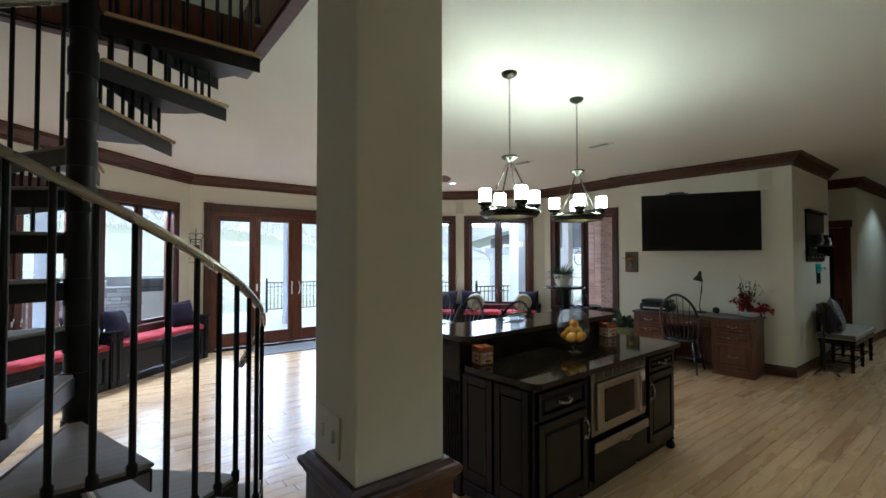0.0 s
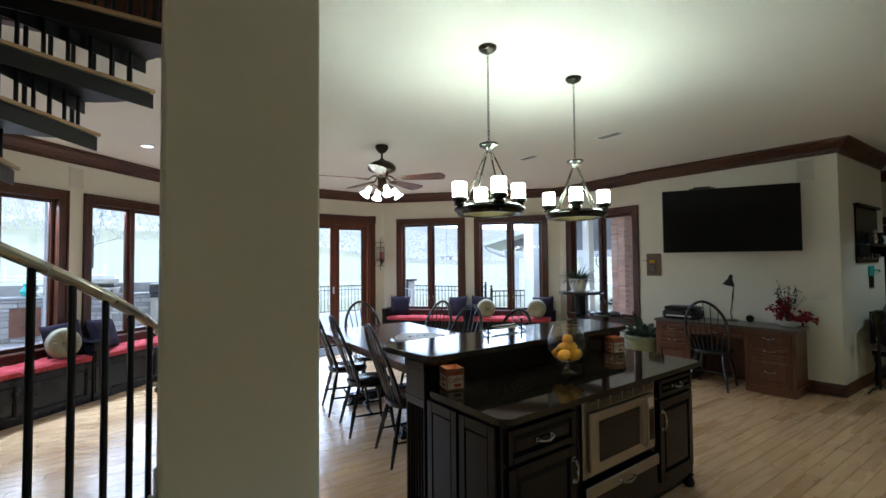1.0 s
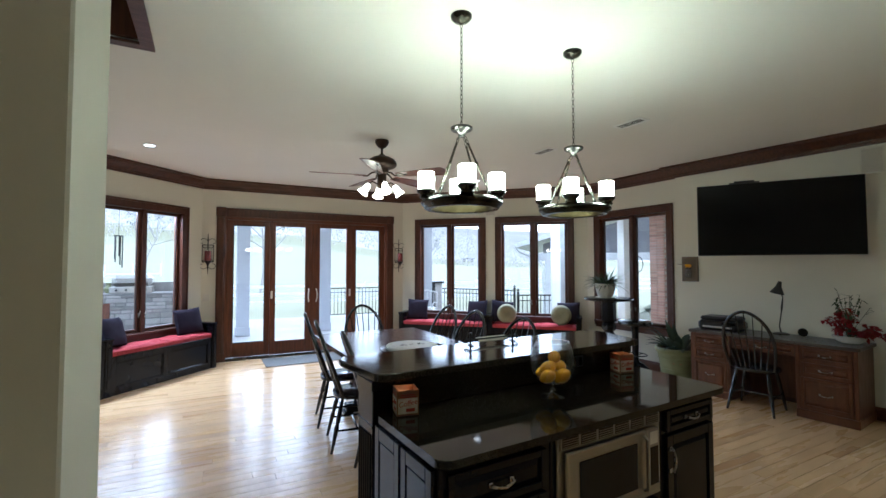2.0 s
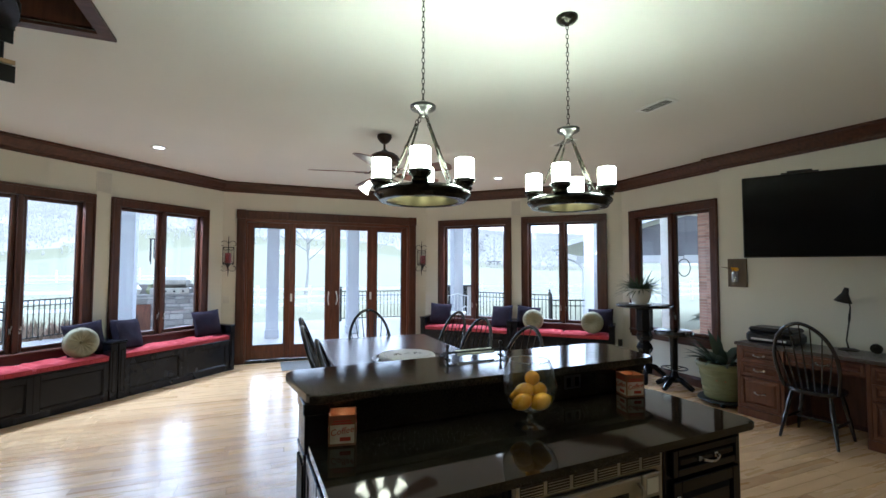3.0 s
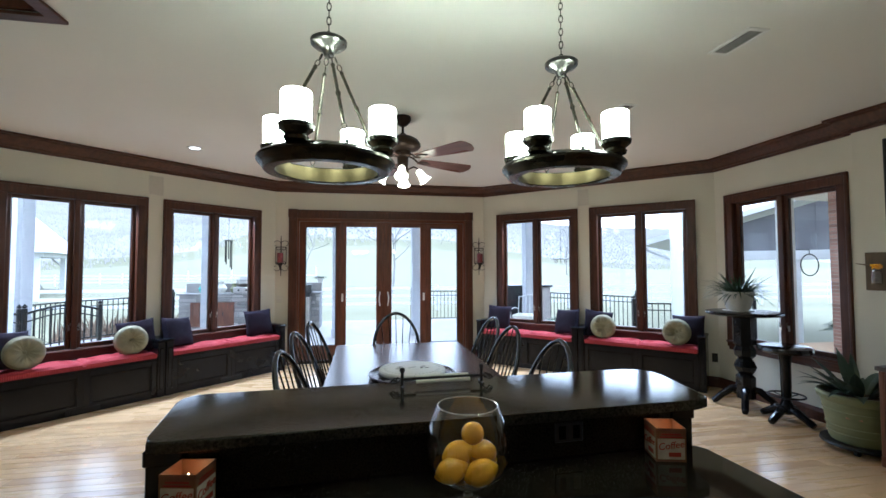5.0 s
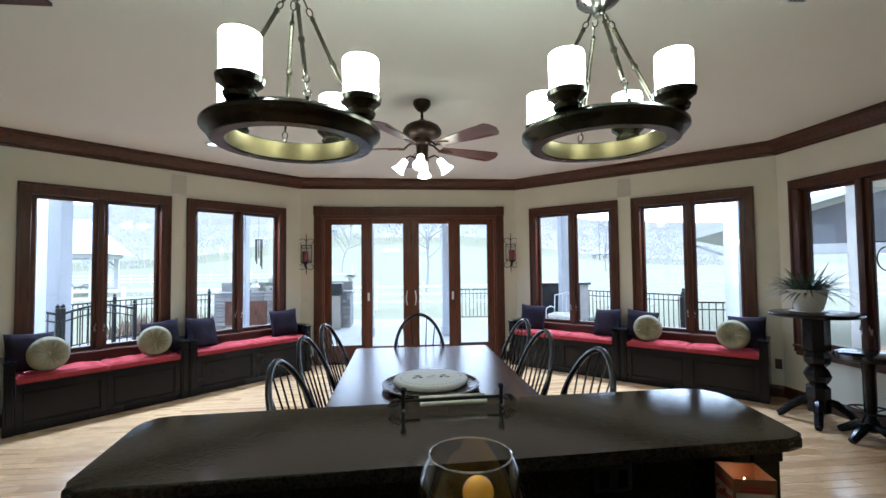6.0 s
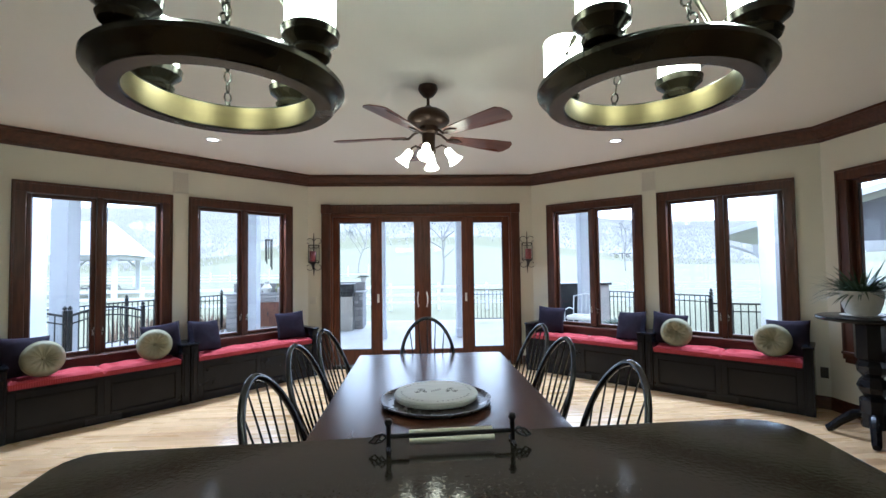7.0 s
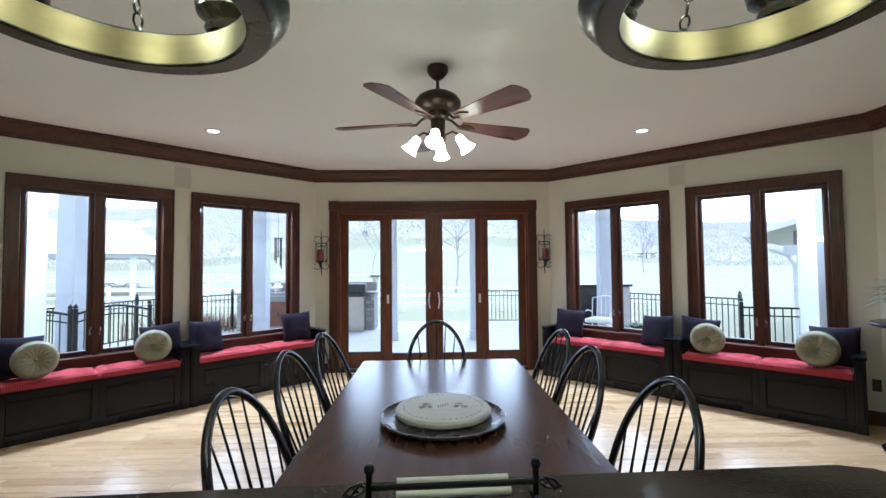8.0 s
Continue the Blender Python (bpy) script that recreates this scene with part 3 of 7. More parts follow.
cl = island_cabinet("island_cabinet", -0.975, -0.385, "black painted island cabinet with one drawer over a door", (0.675, 0.845), (0.14, 0.655, 1), (-0.93,))
cm = island_cabinet("island_cabinet", -0.381, 0.445, "black painted island cabinet housing the microwave", None, None)
part("lower_drawer", boxes((-0.355, 0.420, -0.455, -0.426, 0.13, 0.395), bevel=0.004), BLACKWOOD, cm)
lip = bmesh.new()
box(lip, -0.355, 0.420, -0.470, -0.456, 0.33, 0.40, 0.006)
part("drawer_lip", lip, STEEL, cm, "brushed steel drawer lip")
arch_pull(cm, 0.032, -0.472, 0.355, 0.14)
cr = island_cabinet("island_cabinet", 0.449, 0.985, "black painted island cabinet with drawer and door at the end", (0.735, 0.855), (0.17, 0.715, -1), (0.945,))
# end panels on the island's open side
for i, (a, b) in enumerate(((-0.405, -0.125), (-0.105, 0.175))):
    fr = bmesh.new()
    x = -0.975
    for q in ((a, a + 0.05, 0.14, 0.86), (b - 0.05, b, 0.14, 0.86), (a + 0.05, b - 0.05, 0.80, 0.86), (a + 0.05, b - 0.05, 0.14, 0.22)):
        box(fr, x - 0.020, x - 0.0005, q[0], q[1], q[2], q[3], 0.003)
    ep = part("end_frame", fr, BLACKWOOD, cl)
    part("end_panel", boxes((x - 0.016, x - 0.0005, a + 0.051, b - 0.051, 0.221, 0.799), bevel=0.007), BLACKWOOD, cl)
base = bmesh.new()
box(base, -0.995, -0.976, -0.41, 0.185, 0.03, 0.13, 0.008)
part("base_moulding", base, BLACKWOOD, cl)

ct = thing("worktop", ISL, "polished dark speckled granite worktop on the island", "worktop")
part("slab", prism(round_rect(-0.990, 1.058, -0.475, 0.188, 0.05), 0.881, 0.916, bevel=0.009, seg=3), GRANITE, ct)

# raised bar
bar = thing("breakfast_bar", ISL, "black panelled raised bar with a dark granite top", "bar")
part("body", boxes((-0.960, 1.000, 0.206, 0.40, 0.0, 1.073), bevel=0.003), BLACKWOOD, bar)
part("splash_panel", boxes((-0.875, 0.94, 0.192, 0.205, 0.918, 1.072), bevel=0.002), GRANITE, bar, "polished dark granite upstand")
for s in (-1, 1):
    x = 0.995 if s > 0 else -0.950
    po = part("corner_post", boxes((x - 0.050, x + 0.050, 0.193, 0.402, 0.0, 1.073), bevel=0.004), BLACKWOOD, bar, "fluted black corner post")
    for z0, z1, g in ((0.0, 0.14, 0.010), (1.02, 1.0725, 0.007), (0.83, 0.855, 0.005)):
        part("moulding", boxes((x - 0.050 - g, x + 0.050 + g, 0.193 - g, 0.402 + g, z0, z1), bevel=0.005), BLACKWOOD, po)
    for k in range(6):
        yy = 0.222 + k * 0.030
        part("flute", tube([(x + s * 0.050, yy, 0.17), (x + s * 0.050, yy, 0.80)], 0.009, 6), BLACKWOOD, po, smooth=True)
for s in (-0.55, 0.0, 0.55):
    br = bmesh.new()
    out = [(0.402, 0.74), (0.43, 0.76), (0.445, 0.84), (0.475, 0.93), (0.56, 0.99), (0.63, 1.03), (0.63, 1.072), (0.402, 1.072)]
    va, vb = [[br.verts.new((x, y, z)) for y, z in out] for x in (s - 0.03, s + 0.03)]
    br.faces.new(va)
    br.faces.new(vb[::-1])
    for i in range(len(out)):
        j = (i + 1) % len(out)
        br.faces.new((va[j], va[i], vb[i], vb[j]))
    part("bracket", br, BLACKWOOD, bar)
so = part("socket", boxes((0.415, 0.535, 0.186, 0.1915, 0.975, 1.050), bevel=0.002), BLACKPLASTIC, bar, "black double power socket")
for k in (-0.03, 0.03):
    part("outlet", boxes((0.475 + k - 0.015, 0.475 + k + 0.015, 0.184, 0.1855, 0.987, 1.038), bevel=0.001), BLACKGLASS, so)
out = [(-0.995, 0.19), (-0.985, 0.155), (-0.95, 0.137), (0.0, 0.137), (1.02, 0.137), (1.075, 0.145), (1.105, 0.175), (1.18, 0.52), (1.18, 0.60), (1.14, 0.66), (1.06, 0.69),
       (0.0, 0.69), (-0.96, 0.69), (-1.01, 0.675), (-1.04, 0.63), (-1.045, 0.58)]
part("bar_top", prism(out, 1.075, 1.115, bevel=0.010, seg=3), BARSTONE, bar, "dark granite slab with rounded corners")

# microwave
mw = thing("microwave", ISL @ Matrix.Translation((0.032, -0.430, 0.435)) @ Matrix.Diagonal((1.15, 1, 1, 1)), "built-in stainless microwave oven with a vented trim", "microwave")
part("trim_frame", boxes((-0.335, 0.335, -0.012, 0.002, 0.0, 0.445), bevel=0.003), STEEL, mw)
gr = bmesh.new()
box(gr, -0.325, 0.325, -0.022, -0.0125, 0.378, 0.440, 0.002)
part("vent_trim", gr, STEEL, mw)
for k in range(6):
    x = -0.316 + k * 0.107
    sl = part("vent_slot", boxes((x, x + 0.092, -0.0245, -0.0225, 0.385, 0.434), bevel=0.0006), BLACKPLASTIC, mw)
    for j in range(4):
        part("louvre", boxes((x + 0.003, x + 0.089, -0.0262, -0.0246, 0.3905 + j * 0.0105, 0.3930 + j * 0.0105)), STEEL, sl)
part("door", boxes((-0.300, 0.205, -0.038, -0.0125, 0.035, 0.365), bevel=0.006), STEEL, mw)
part("door_window", boxes((-0.235, 0.135, -0.042, -0.0385, 0.085, 0.315), bevel=0.002), BLACKGLASS, mw, "dark glass door window")
part("control_panel", boxes((0.210, 0.300, -0.038, -0.0125, 0.035, 0.365), bevel=0.006), STEEL, mw)
part("keypad", boxes((0.222, 0.288, -0.042, -0.0385, 0.075, 0.270), bevel=0.002), BLACKGLASS, mw, "black keypad")
part("display", boxes((0.226, 0.284, -0.042, -0.0385, 0.285, 0.350), bevel=0.002), WHITEPLASTIC, mw, "pale display")
part("door_handle", tube([(0.185, -0.038, 0.06), (0.185, -0.062, 0.075), (0.185, -0.062, 0.325), (0.185, -0.038, 0.34)], 0.008, 8), STEEL, mw, smooth=True)

# ---- on the island ----
GLASS = clear_glass("goblet_glass")
GOBLET = pane_glass("thin_goblet_glass", 2.4, 0.05)
GOBLETRIM = pane_glass("thick_rim_glass", 1.2, 0.22)
gob = thing("glass_goblet", Matrix.Translation((-0.029, 2.925, 0.917)) @ Matrix.Scale(1.06, 4), "large clear glass goblet holding oranges and lemons", "vase")
prof = [(0.0, 0.0), (0.066, 0.0), (0.068, 0.004), (0.032, 0.012), (0.012, 0.020), (0.013, 0.030), (0.018, 0.036), (0.012, 0.044), (0.010, 0.056), (0.022, 0.064), (0.065, 0.078), (0.102, 0.106),
        (0.121, 0.150), (0.122, 0.190), (0.111, 0.240), (0.091, 0.288), (0.088, 0.292), (0.088, 0.288), (0.108, 0.240), (0.118, 0.190), (0.117, 0.151), (0.099, 0.110), (0.062, 0.084), (0.0, 0.072)]
part("stem", lathe(prof[:10] + [(0.0, 0.064)], 32), GLASS, gob, "clear glass foot and knopped stem", smooth=True)
part("bowl", lathe([(0.0, 0.066)] + prof[9:17], 48, cap=False), GOBLET, gob, "clear thin glass bowl", smooth=True)
part("rim", hoop([(0.0875 + 0.0022 * math.cos(a), 0.2925 + 0.0022 * math.sin(a)) for a in np.linspace(0, 2 * math.pi, 9)[:-1]], 48), GOBLETRIM, gob, "rounded glass rim", smooth=True)
rng = random.Random(4)
for k, (x, y, z, r, lem) in enumerate(((-0.066, -0.028, 0.124, 0.038, 1), (0.034, -0.056, 0.122, 0.039, 1), (0.066, 0.028, 0.128, 0.037, 1), (-0.02, 0.060, 0.124, 0.038, 1),
                                       (-0.034, 0.004, 0.163, 0.038, 1), (0.056, -0.004, 0.164, 0.037, 1), (0.020, 0.006, 0.219, 0.036, 0))):
    s = (1.26, 1.0, 0.97) if lem else (1, 1, 0.95)
    fruit = bmesh.new()
    bmesh.ops.create_icosphere(fruit, subdivisions=3, radius=r)
    for v in fruit.verts:
        d = v.co.normalized()
        v.co *= 1 + 0.03 * noise.noise(d * 3 + Vector((k, 0, 0)))
        if lem and abs(d.x) > 0.9:
            v.co.x *= 1 + (abs(d.x) - 0.9) * 1.5
        v.co = Vector((v.co.x * s[0], v.co.y * s[1], v.co.z * s[2]))
    ob = part("lemon" if lem else "orange", fruit, LEMON if lem else ORANGE, smooth=True)
    ob.matrix_world = Matrix.Translation((-0.029 + x * 0.86, 2.925 + y * 0.86, 0.919 + z)) @ Euler((rng.uniform(-0.4, 0.4), rng.uniform(-0.45, 0.45), rng.uniform(-0.7, 0.7))).to_matrix().to_4x4()
    tagged(ob, "ripe yellow lemon lying in the glass goblet" if lem else "ripe orange lying in the glass goblet", "fruit", "fruit in the goblet")

TIN = material("worn_printed_tin", (0.24, 0.10, 0.045), 0.5, other=(0.09, 0.04, 0.02), scale=9, fine=60, bump=0.1)
TINRED = material("red_print", (0.36, 0.025, 0.016), 0.5, bump=0)
TINPALE = material("pale_print", (0.62, 0.55, 0.44), 0.5, other=(0.34, 0.22, 0.13), scale=30, bump=0)


def coffee_tin(m):
    t = thing("candle_tin", m, "small printed coffee tin with a lit tea light inside", "candle holder", "candle tins")
    w, h = 0.056, 0.125
    bm = bmesh.new()
    for q in ((-w, w, -w, -w + 0.003), (-w, w, w - 0.003, w), (-w, -w + 0.003, -w + 0.003, w - 0.003), (w - 0.003, w, -w + 0.003, w - 0.003)):
        box(bm, *q, 0.0, h)
    box(bm, -w + 0.003, w - 0.003, -w + 0.003, w - 0.003, 0.0, 0.004)
    part("box", bm, TIN, t)
    for a in range(4):
        r = Matrix.Rotation(radians(90 * a), 4, "Z")
        pn = boxes((-w + 0.006, w - 0.006, -w - 0.0012, -w - 0.0002, 0.010, 0.086))
        bmesh.ops.transform(pn, matrix=r, verts=pn.verts)
        part("label_panel", pn, TINPALE, t)
        for q in ((-0.042, 0.042, -w - 0.0015, -w - 0.0002, 0.090, 0.095), (-0.036, 0.036, -w - 0.0015, -w - 0.0002, 0.100, 0.105), (-0.01, 0.035, -w - 0.0026, -w - 0.0014, 0.020, 0.036)):
            bars = boxes(q)
            bmesh.ops.transform(bars, matrix=r, verts=bars.verts)
            part("print", bars, TINRED, t)
        fc = bpy.data.curves.new("lettering", "FONT")
        fc.body, fc.size, fc.align_x, fc.extrude, fc.shear = "Coffee", 0.036, "CENTER", 0.0009, 0.2
        fc.materials.append(TINRED)
        fo = new("lettering", fc)
        fo.parent = t
        fo.matrix_local = r @ Matrix.Translation((0, -w - 0.0022, 0.050)) @ Matrix.Rotation(radians(90), 4, "X") @ Matrix.Rotation(radians(8), 4, "Z")
    part("tea_light", lathe([(0.0, 0.005), (0.022, 0.005), (0.022, 0.075), (0.0, 0.075)], 14), CERAMIC, t)
    part("flame", lathe([(0.0, 0.078), (0.004, 0.084), (0.005, 0.092), (0.0, 0.106)], 8), FLAME, t, smooth=True)
    return t


tin = coffee_tin(ISL @ pose(-0.850, 0.12, 0.917, 0, 0, -14))
copy_thing(tin, ISL @ pose(0.845, 0.115, 0.917, 0, 0, -16))


# ---- dining table and chairs ----
tb = thing("dining_table", pose(0.031, 5.27, 0), "long dark walnut dining table with turned pedestal legs", "table")
part("tabletop", prism(round_rect(-0.662, 0.662, -1.15, 1.15, 0.02, 3), 0.793, 0.830, bevel=0.008, seg=2), TABLEWOOD, tb)
part("apron", boxes((-0.52, 0.52, -1.05, -1.02, 0.70, 0.792), (-0.52, 0.52, 1.02, 1.05, 0.70, 0.792), (-0.55, -0.521, -1.05, 1.05, 0.70, 0.792), (0.521, 0.55, -1.05, 1.05, 0.70, 0.792)), TABLEWOOD, tb)
for y in (-0.62, 0.62):
    pd = lathe([(0.06, 0.10), (0.095, 0.14), (0.105, 0.22), (0.06, 0.30), (0.05, 0.36), (0.085, 0.44), (0.09, 0.52), (0.055, 0.58), (0.08, 0.66), (0.10, 0.70)], 20, Matrix.Translation((0, y, 0)))
    part("pedestal", pd, BLACKWOOD, tb, smooth=True)
    part("pedestal_base", boxes((-0.42, 0.42, y - 0.06, y + 0.06, 0.02, 0.12), (-0.44, -0.34, y - 0.07, y + 0.07, 0.0, 0.05), (0.34, 0.44, y - 0.07, y + 0.07, 0.0, 0.05), bevel=0.012), BLACKWOOD, tb)


def bow_chair(m, label, group):
    """A bow-back chair, its front toward +y."""
    c = thing("bow_back_chair", m, label, "chair", group)
    seat = bmesh.new()
    outl = []
    for i in range(28):
        a = 2 * math.pi * i / 28
        x, y = math.cos(a), math.sin(a)
        rx = 0.225 + 0.015 * y
        outl.append((rx * math.copysign(abs(x) ** 0.7, x), 0.215 * math.copysign(abs(y) ** 0.75, y)))
    prism(outl, 0.455, 0.495, seat, bevel=0.012, seg=2)
    part("seat", seat, CHAIRPAINT, c, smooth=True)
    feet = {}
    for sx in (-1, 1):
        for sy in (-1, 1):
            top, foot = Vector((sx * 0.15, sy * 0.14, 0.46)), Vector((sx * 0.225, sy * (0.205 if sy > 0 else 0.245), 0.0))
            pts = [top.lerp(foot, t) for t in (0, 0.12, 0.25, 0.4, 0.47, 0.53, 0.62, 0.8, 1.0)]
            part("leg", tube(pts, [0.013, 0.017, 0.021, 0.022, 0.015, 0.021, 0.020, 0.016, 0.012], 9), CHAIRPAINT, c, smooth=True)
            feet[sx, sy] = top.lerp(foot, 0.60)
    for sx in (-1, 1):
        a, b = feet[sx, -1], feet[sx, 1]
        part("stretcher", tube([a, a.lerp(b, 0.3), a.lerp(b, 0.5), a.lerp(b, 0.7), b], [0.008, 0.011, 0.014, 0.011, 0.008], 8), CHAIRPAINT, c, smooth=True)
    a, b = feet[-1, -1].lerp(feet[-1, 1], 0.5), feet[1, -1].lerp(feet[1, 1], 0.5)
    part("stretcher", tube([a, a.lerp(b, 0.3), a.lerp(b, 0.5), a.lerp(b, 0.7), b], [0.008, 0.011, 0.014, 0.011, 0.008], 8), CHAIRPAINT, c, smooth=True)

    def bow(u):
        """A point of the bow, u from 0 to 1."""
        a = math.pi * u
        h = max(0.0, math.sin(a)) ** 0.80
        x = -0.300 * math.copysign(abs(math.cos(a)) ** 1.10, math.cos(a)) * (1 - 0.30 * (1 - h) ** 1.8)
        return Vector((x, -0.140 - 0.240 * h, 0.485 + 0.660 * h))
    part("bow", tube([bow(i / 32) for i in range(33)], [0.017] * 33, 10), CHAIRPAINT, c, smooth=True)
    for k in range(7):
        s = (k - 3) / 3
        foot = Vector((s * 0.145, -0.185 + 0.03 * s * s, 0.488))
        u = 0.5 + s * 0.30
        head = bow(u)
        part("spindle", tube([foot, foot.lerp(head, 0.18), foot.lerp(head, 0.32), foot.lerp(head, 0.6), head], [0.006, 0.0085, 0.008, 0.006, 0.0045], 7), CHAIRPAINT, c, smooth=True)
    return c


chair = bow_chair(pose(-0.474, 4.308, 0, 0, 0, -99), "black painted bow-back spindle chair pushed in at the table", "chairs round the table")
for x, y, a in ((-0.509, 5.105, -99), (-0.474, 5.775, -100), (0.614, 4.382, 98), (0.542, 5.142, 98), (0.577, 5.828, 98), (0.004, 6.155, 180)):
    copy_thing(chair, pose(x, y, 0, 0, 0, a))

# tray with a round board
TRAYMETAL = material("dark_patterned_tray", (0.075, 0.060, 0.050), 0.28, 0.4, other=(0.030, 0.022, 0.018), scale=12, fine=60, bump=0.1)
BOARD = material("whitewashed_round_board", (0.58, 0.57, 0.54), 0.5, other=(0.44, 0.43, 0.41), scale=9, stretch=(1, 6, 1), fine=90, bump=0.12)
INK = material("dark_grey_lettering", (0.10, 0.10, 0.095), 0.6, bump=0)
INKPALE = material("faded_grey_lettering", (0.27, 0.265, 0.25), 0.6, bump=0)
tray = thing("turning_tray", pose(0.019, 4.93, 0.831), "dark glossy round turning tray lying on the dining table", "tray")
part("plate", lathe([(0.0, 0.012), (0.20, 0.012), (0.29, 0.014), (0.315, 0.022), (0.325, 0.032), (0.332, 0.032), (0.330, 0.020), (0.30, 0.006), (0.12, 0.002), (0.0, 0.0)], 48), TRAYMETAL, tray, smooth=True)
board = thing("round_board", pose(0.022, 4.99, 0.845), "whitewashed round wooden board with grey scrollwork", "board")
part("disc", lathe([(0.0, 0.0), (0.245, 0.0), (0.255, 0.008), (0.256, 0.026), (0.248, 0.036), (0.236, 0.038), (0.0, 0.038)], 64), BOARD, board, smooth=True)
for s in (-1, 1):
    for cx, cy, r0, f in ((0.088, 0.020, 0.026, 1), (0.112, -0.012, 0.020, -1), (0.070, -0.018, 0.015, 1)):
        pts = []
        for i in range(20):
            a, r = f * i * 0.42 + 0.6, r0 * (1 - 0.72 * i / 19)
            pts.append((s * (cx + r * math.cos(a)), cy + r * math.sin(a) * 1.1, 0.0385))
        part("scrollwork", tube(pts, 0.0016, 5), INK, board)
for k in range(44):
    if k % 11 < 9:
        part("letter_bar", box(bmesh.new(), -0.005, 0.005, 0.206, 0.217, 0.0382, 0.0388, m=Matrix.Rotation(2 * math.pi * k / 44, 4, "Z")), INKPALE, board)
for k in range(5):
    part("letter_bar", boxes((-0.030 + 0.013 * k, -0.023 + 0.013 * k, -0.030 + 0.010 * k, 0.010 + 0.010 * k, 0.0382, 0.0388)), INKPALE, board)

# wrought iron stand with pale rods behind the bar
st = thing("iron_stand", pose(0.010, 3.585, 1.116, 0, 0, 2.4), "black wrought-iron stand with two pale rods on the bar", "stand")
ir = bmesh.new()
for s in (-1, 1):
    x = s * 0.186
    tube([(x, 0, 0.0), (x, 0, 0.068)], 0.0075, 8, ir)
    lathe([(0.0, 0.062), (0.008, 0.065), (0.013, 0.076), (0.009, 0.086), (0.0, 0.089)], 10, Matrix.Translation((x, 0, 0)), ir)
    for k in range(4):
        c, e = k * 1.57 + 0.5, k * 1.57 + 2
        tube([(x + s * 0.006, 0, 0.036), (x + s * 0.020, 0.014 * math.cos(c), 0.034 + 0.014 * math.sin(c)), (x + s * 0.040, 0.014 * math.cos(e), 0.028 + 0.014 * math.sin(e)), (x + s * 0.056, 0, 0.022)], 0.0032, 6, ir)
    tube([(x, -0.035, 0.005), (x, 0.035, 0.005)], 0.005, 6, ir)
tube([(-0.186, 0, 0.036), (0.186, 0, 0.036)], 0.0065, 8, ir)
part("frame", ir, BLACKIRON, st, smooth=True)
for y, z in ((0.0175, 0.038), (-0.0165, 0.026)):
    part("rod", tube([(-0.126, y, z), (0.126, y, z)], 0.0085, 12), CERAMIC, st, "pale cream rod", smooth=True)

# mat by the door
MATW = material("grey_woven_mat", (0.17, 0.165, 0.16), 0.95, other=(0.11, 0.105, 0.10), scale=30, fine=250, bump=0.6)
rug = thing("door_mat", pose(0.1, 9.05, 0.001), "thin grey woven mat before the patio door", "mat")
part("weave", prism(round_rect(-1.0, 1.0, -0.34, 0.36, 0.02, 3), 0.0, 0.010, bevel=0.003), MATW, rug)


# ---- window seats ----
def frame_of(side):
    """The wall's frame with x running from the door wall's corner, y into the wall."""
    if side == "e":
        return along(C["door_e"], C["bay_e"])[0]
    d = Vector(C["bay_w"]) - Vector(C["door_w"])
    ux = d.normalized()
    return Matrix(((ux.x, -0.7071, 0, C["door_w"][0]), (ux.y, 0.7071, 0, C["door_w"][1]), (0, 0, 1, 0), (0, 0, 0, 1)))


def window_seat(m, a, b):
    w = thing("window_seat", m, "black painted panelled window seat with box arms", "bench", "window seats")
    front, back = -0.43, -0.03
    part("body", boxes((a + 0.09, b - 0.09, front + 0.02, back, 0.06, 0.478)), BLACKWOOD, w)
    part("plinth", boxes((a + 0.09, b - 0.09, front + 0.03, back, 0.0, 0.06)), BLACKWOOD, w)
    part("seat_board", boxes((a + 0.088, b - 0.088, front - 0.012, back, 0.479, 0.50), bevel=0.005), BLACKWOOD, w)
    mid = (a + b) / 2
    for p, q in ((a + 0.09, mid), (mid, b - 0.09)):
        fr = bmesh.new()
        for u in ((p, p + 0.06, 0.0, 0.478), (q - 0.06, q, 0.0, 0.478), (p + 0.06, q - 0.06, 0.41, 0.478), (p + 0.06, q - 0.06, 0.0, 0.10)):
            box(fr, u[0], u[1], front, front + 0.021, u[2], u[3], 0.002)
        for u in ((p + 0.062, p + 0.074, 0.102, 0.408), (q - 0.074, q - 0.062, 0.102, 0.408), (p + 0.074, q - 0.074, 0.396, 0.408), (p + 0.074, q - 0.074, 0.102, 0.114)):
            part("panel_bead", boxes((u[0], u[1], front + 0.006, front + 0.021, u[2], u[3]), bevel=0.003), BLACKWOOD, w)
        part("front_panel", fr, BLACKWOOD, w)
    gr = bmesh.new()
    box(gr, mid - 0.16, mid + 0.16, front - 0.004, front, 0.015, 0.075, 0.001)
    for k in range(14):
        box(gr, mid - 0.15 + k * 0.0215, mid - 0.137 + k * 0.0215, front - 0.007, front - 0.004, 0.022, 0.068)
    part("floor_grille", gr, BLACKIRON, w, "black metal air grille")
    for p in (a, b - 0.088):
        arm = bmesh.new()
        box(arm, p, p + 0.088, front - 0.018, back, 0.0, 0.705, 0.004)
        box(arm, p - 0.010, p + 0.098, front - 0.035, back, 0.706, 0.735, 0.008)
        box(arm, p + 0.018, p + 0.070, front - 0.026, front - 0.017, 0.10, 0.62, 0.006)
        part("arm", arm, BLACKWOOD, w)
    return w


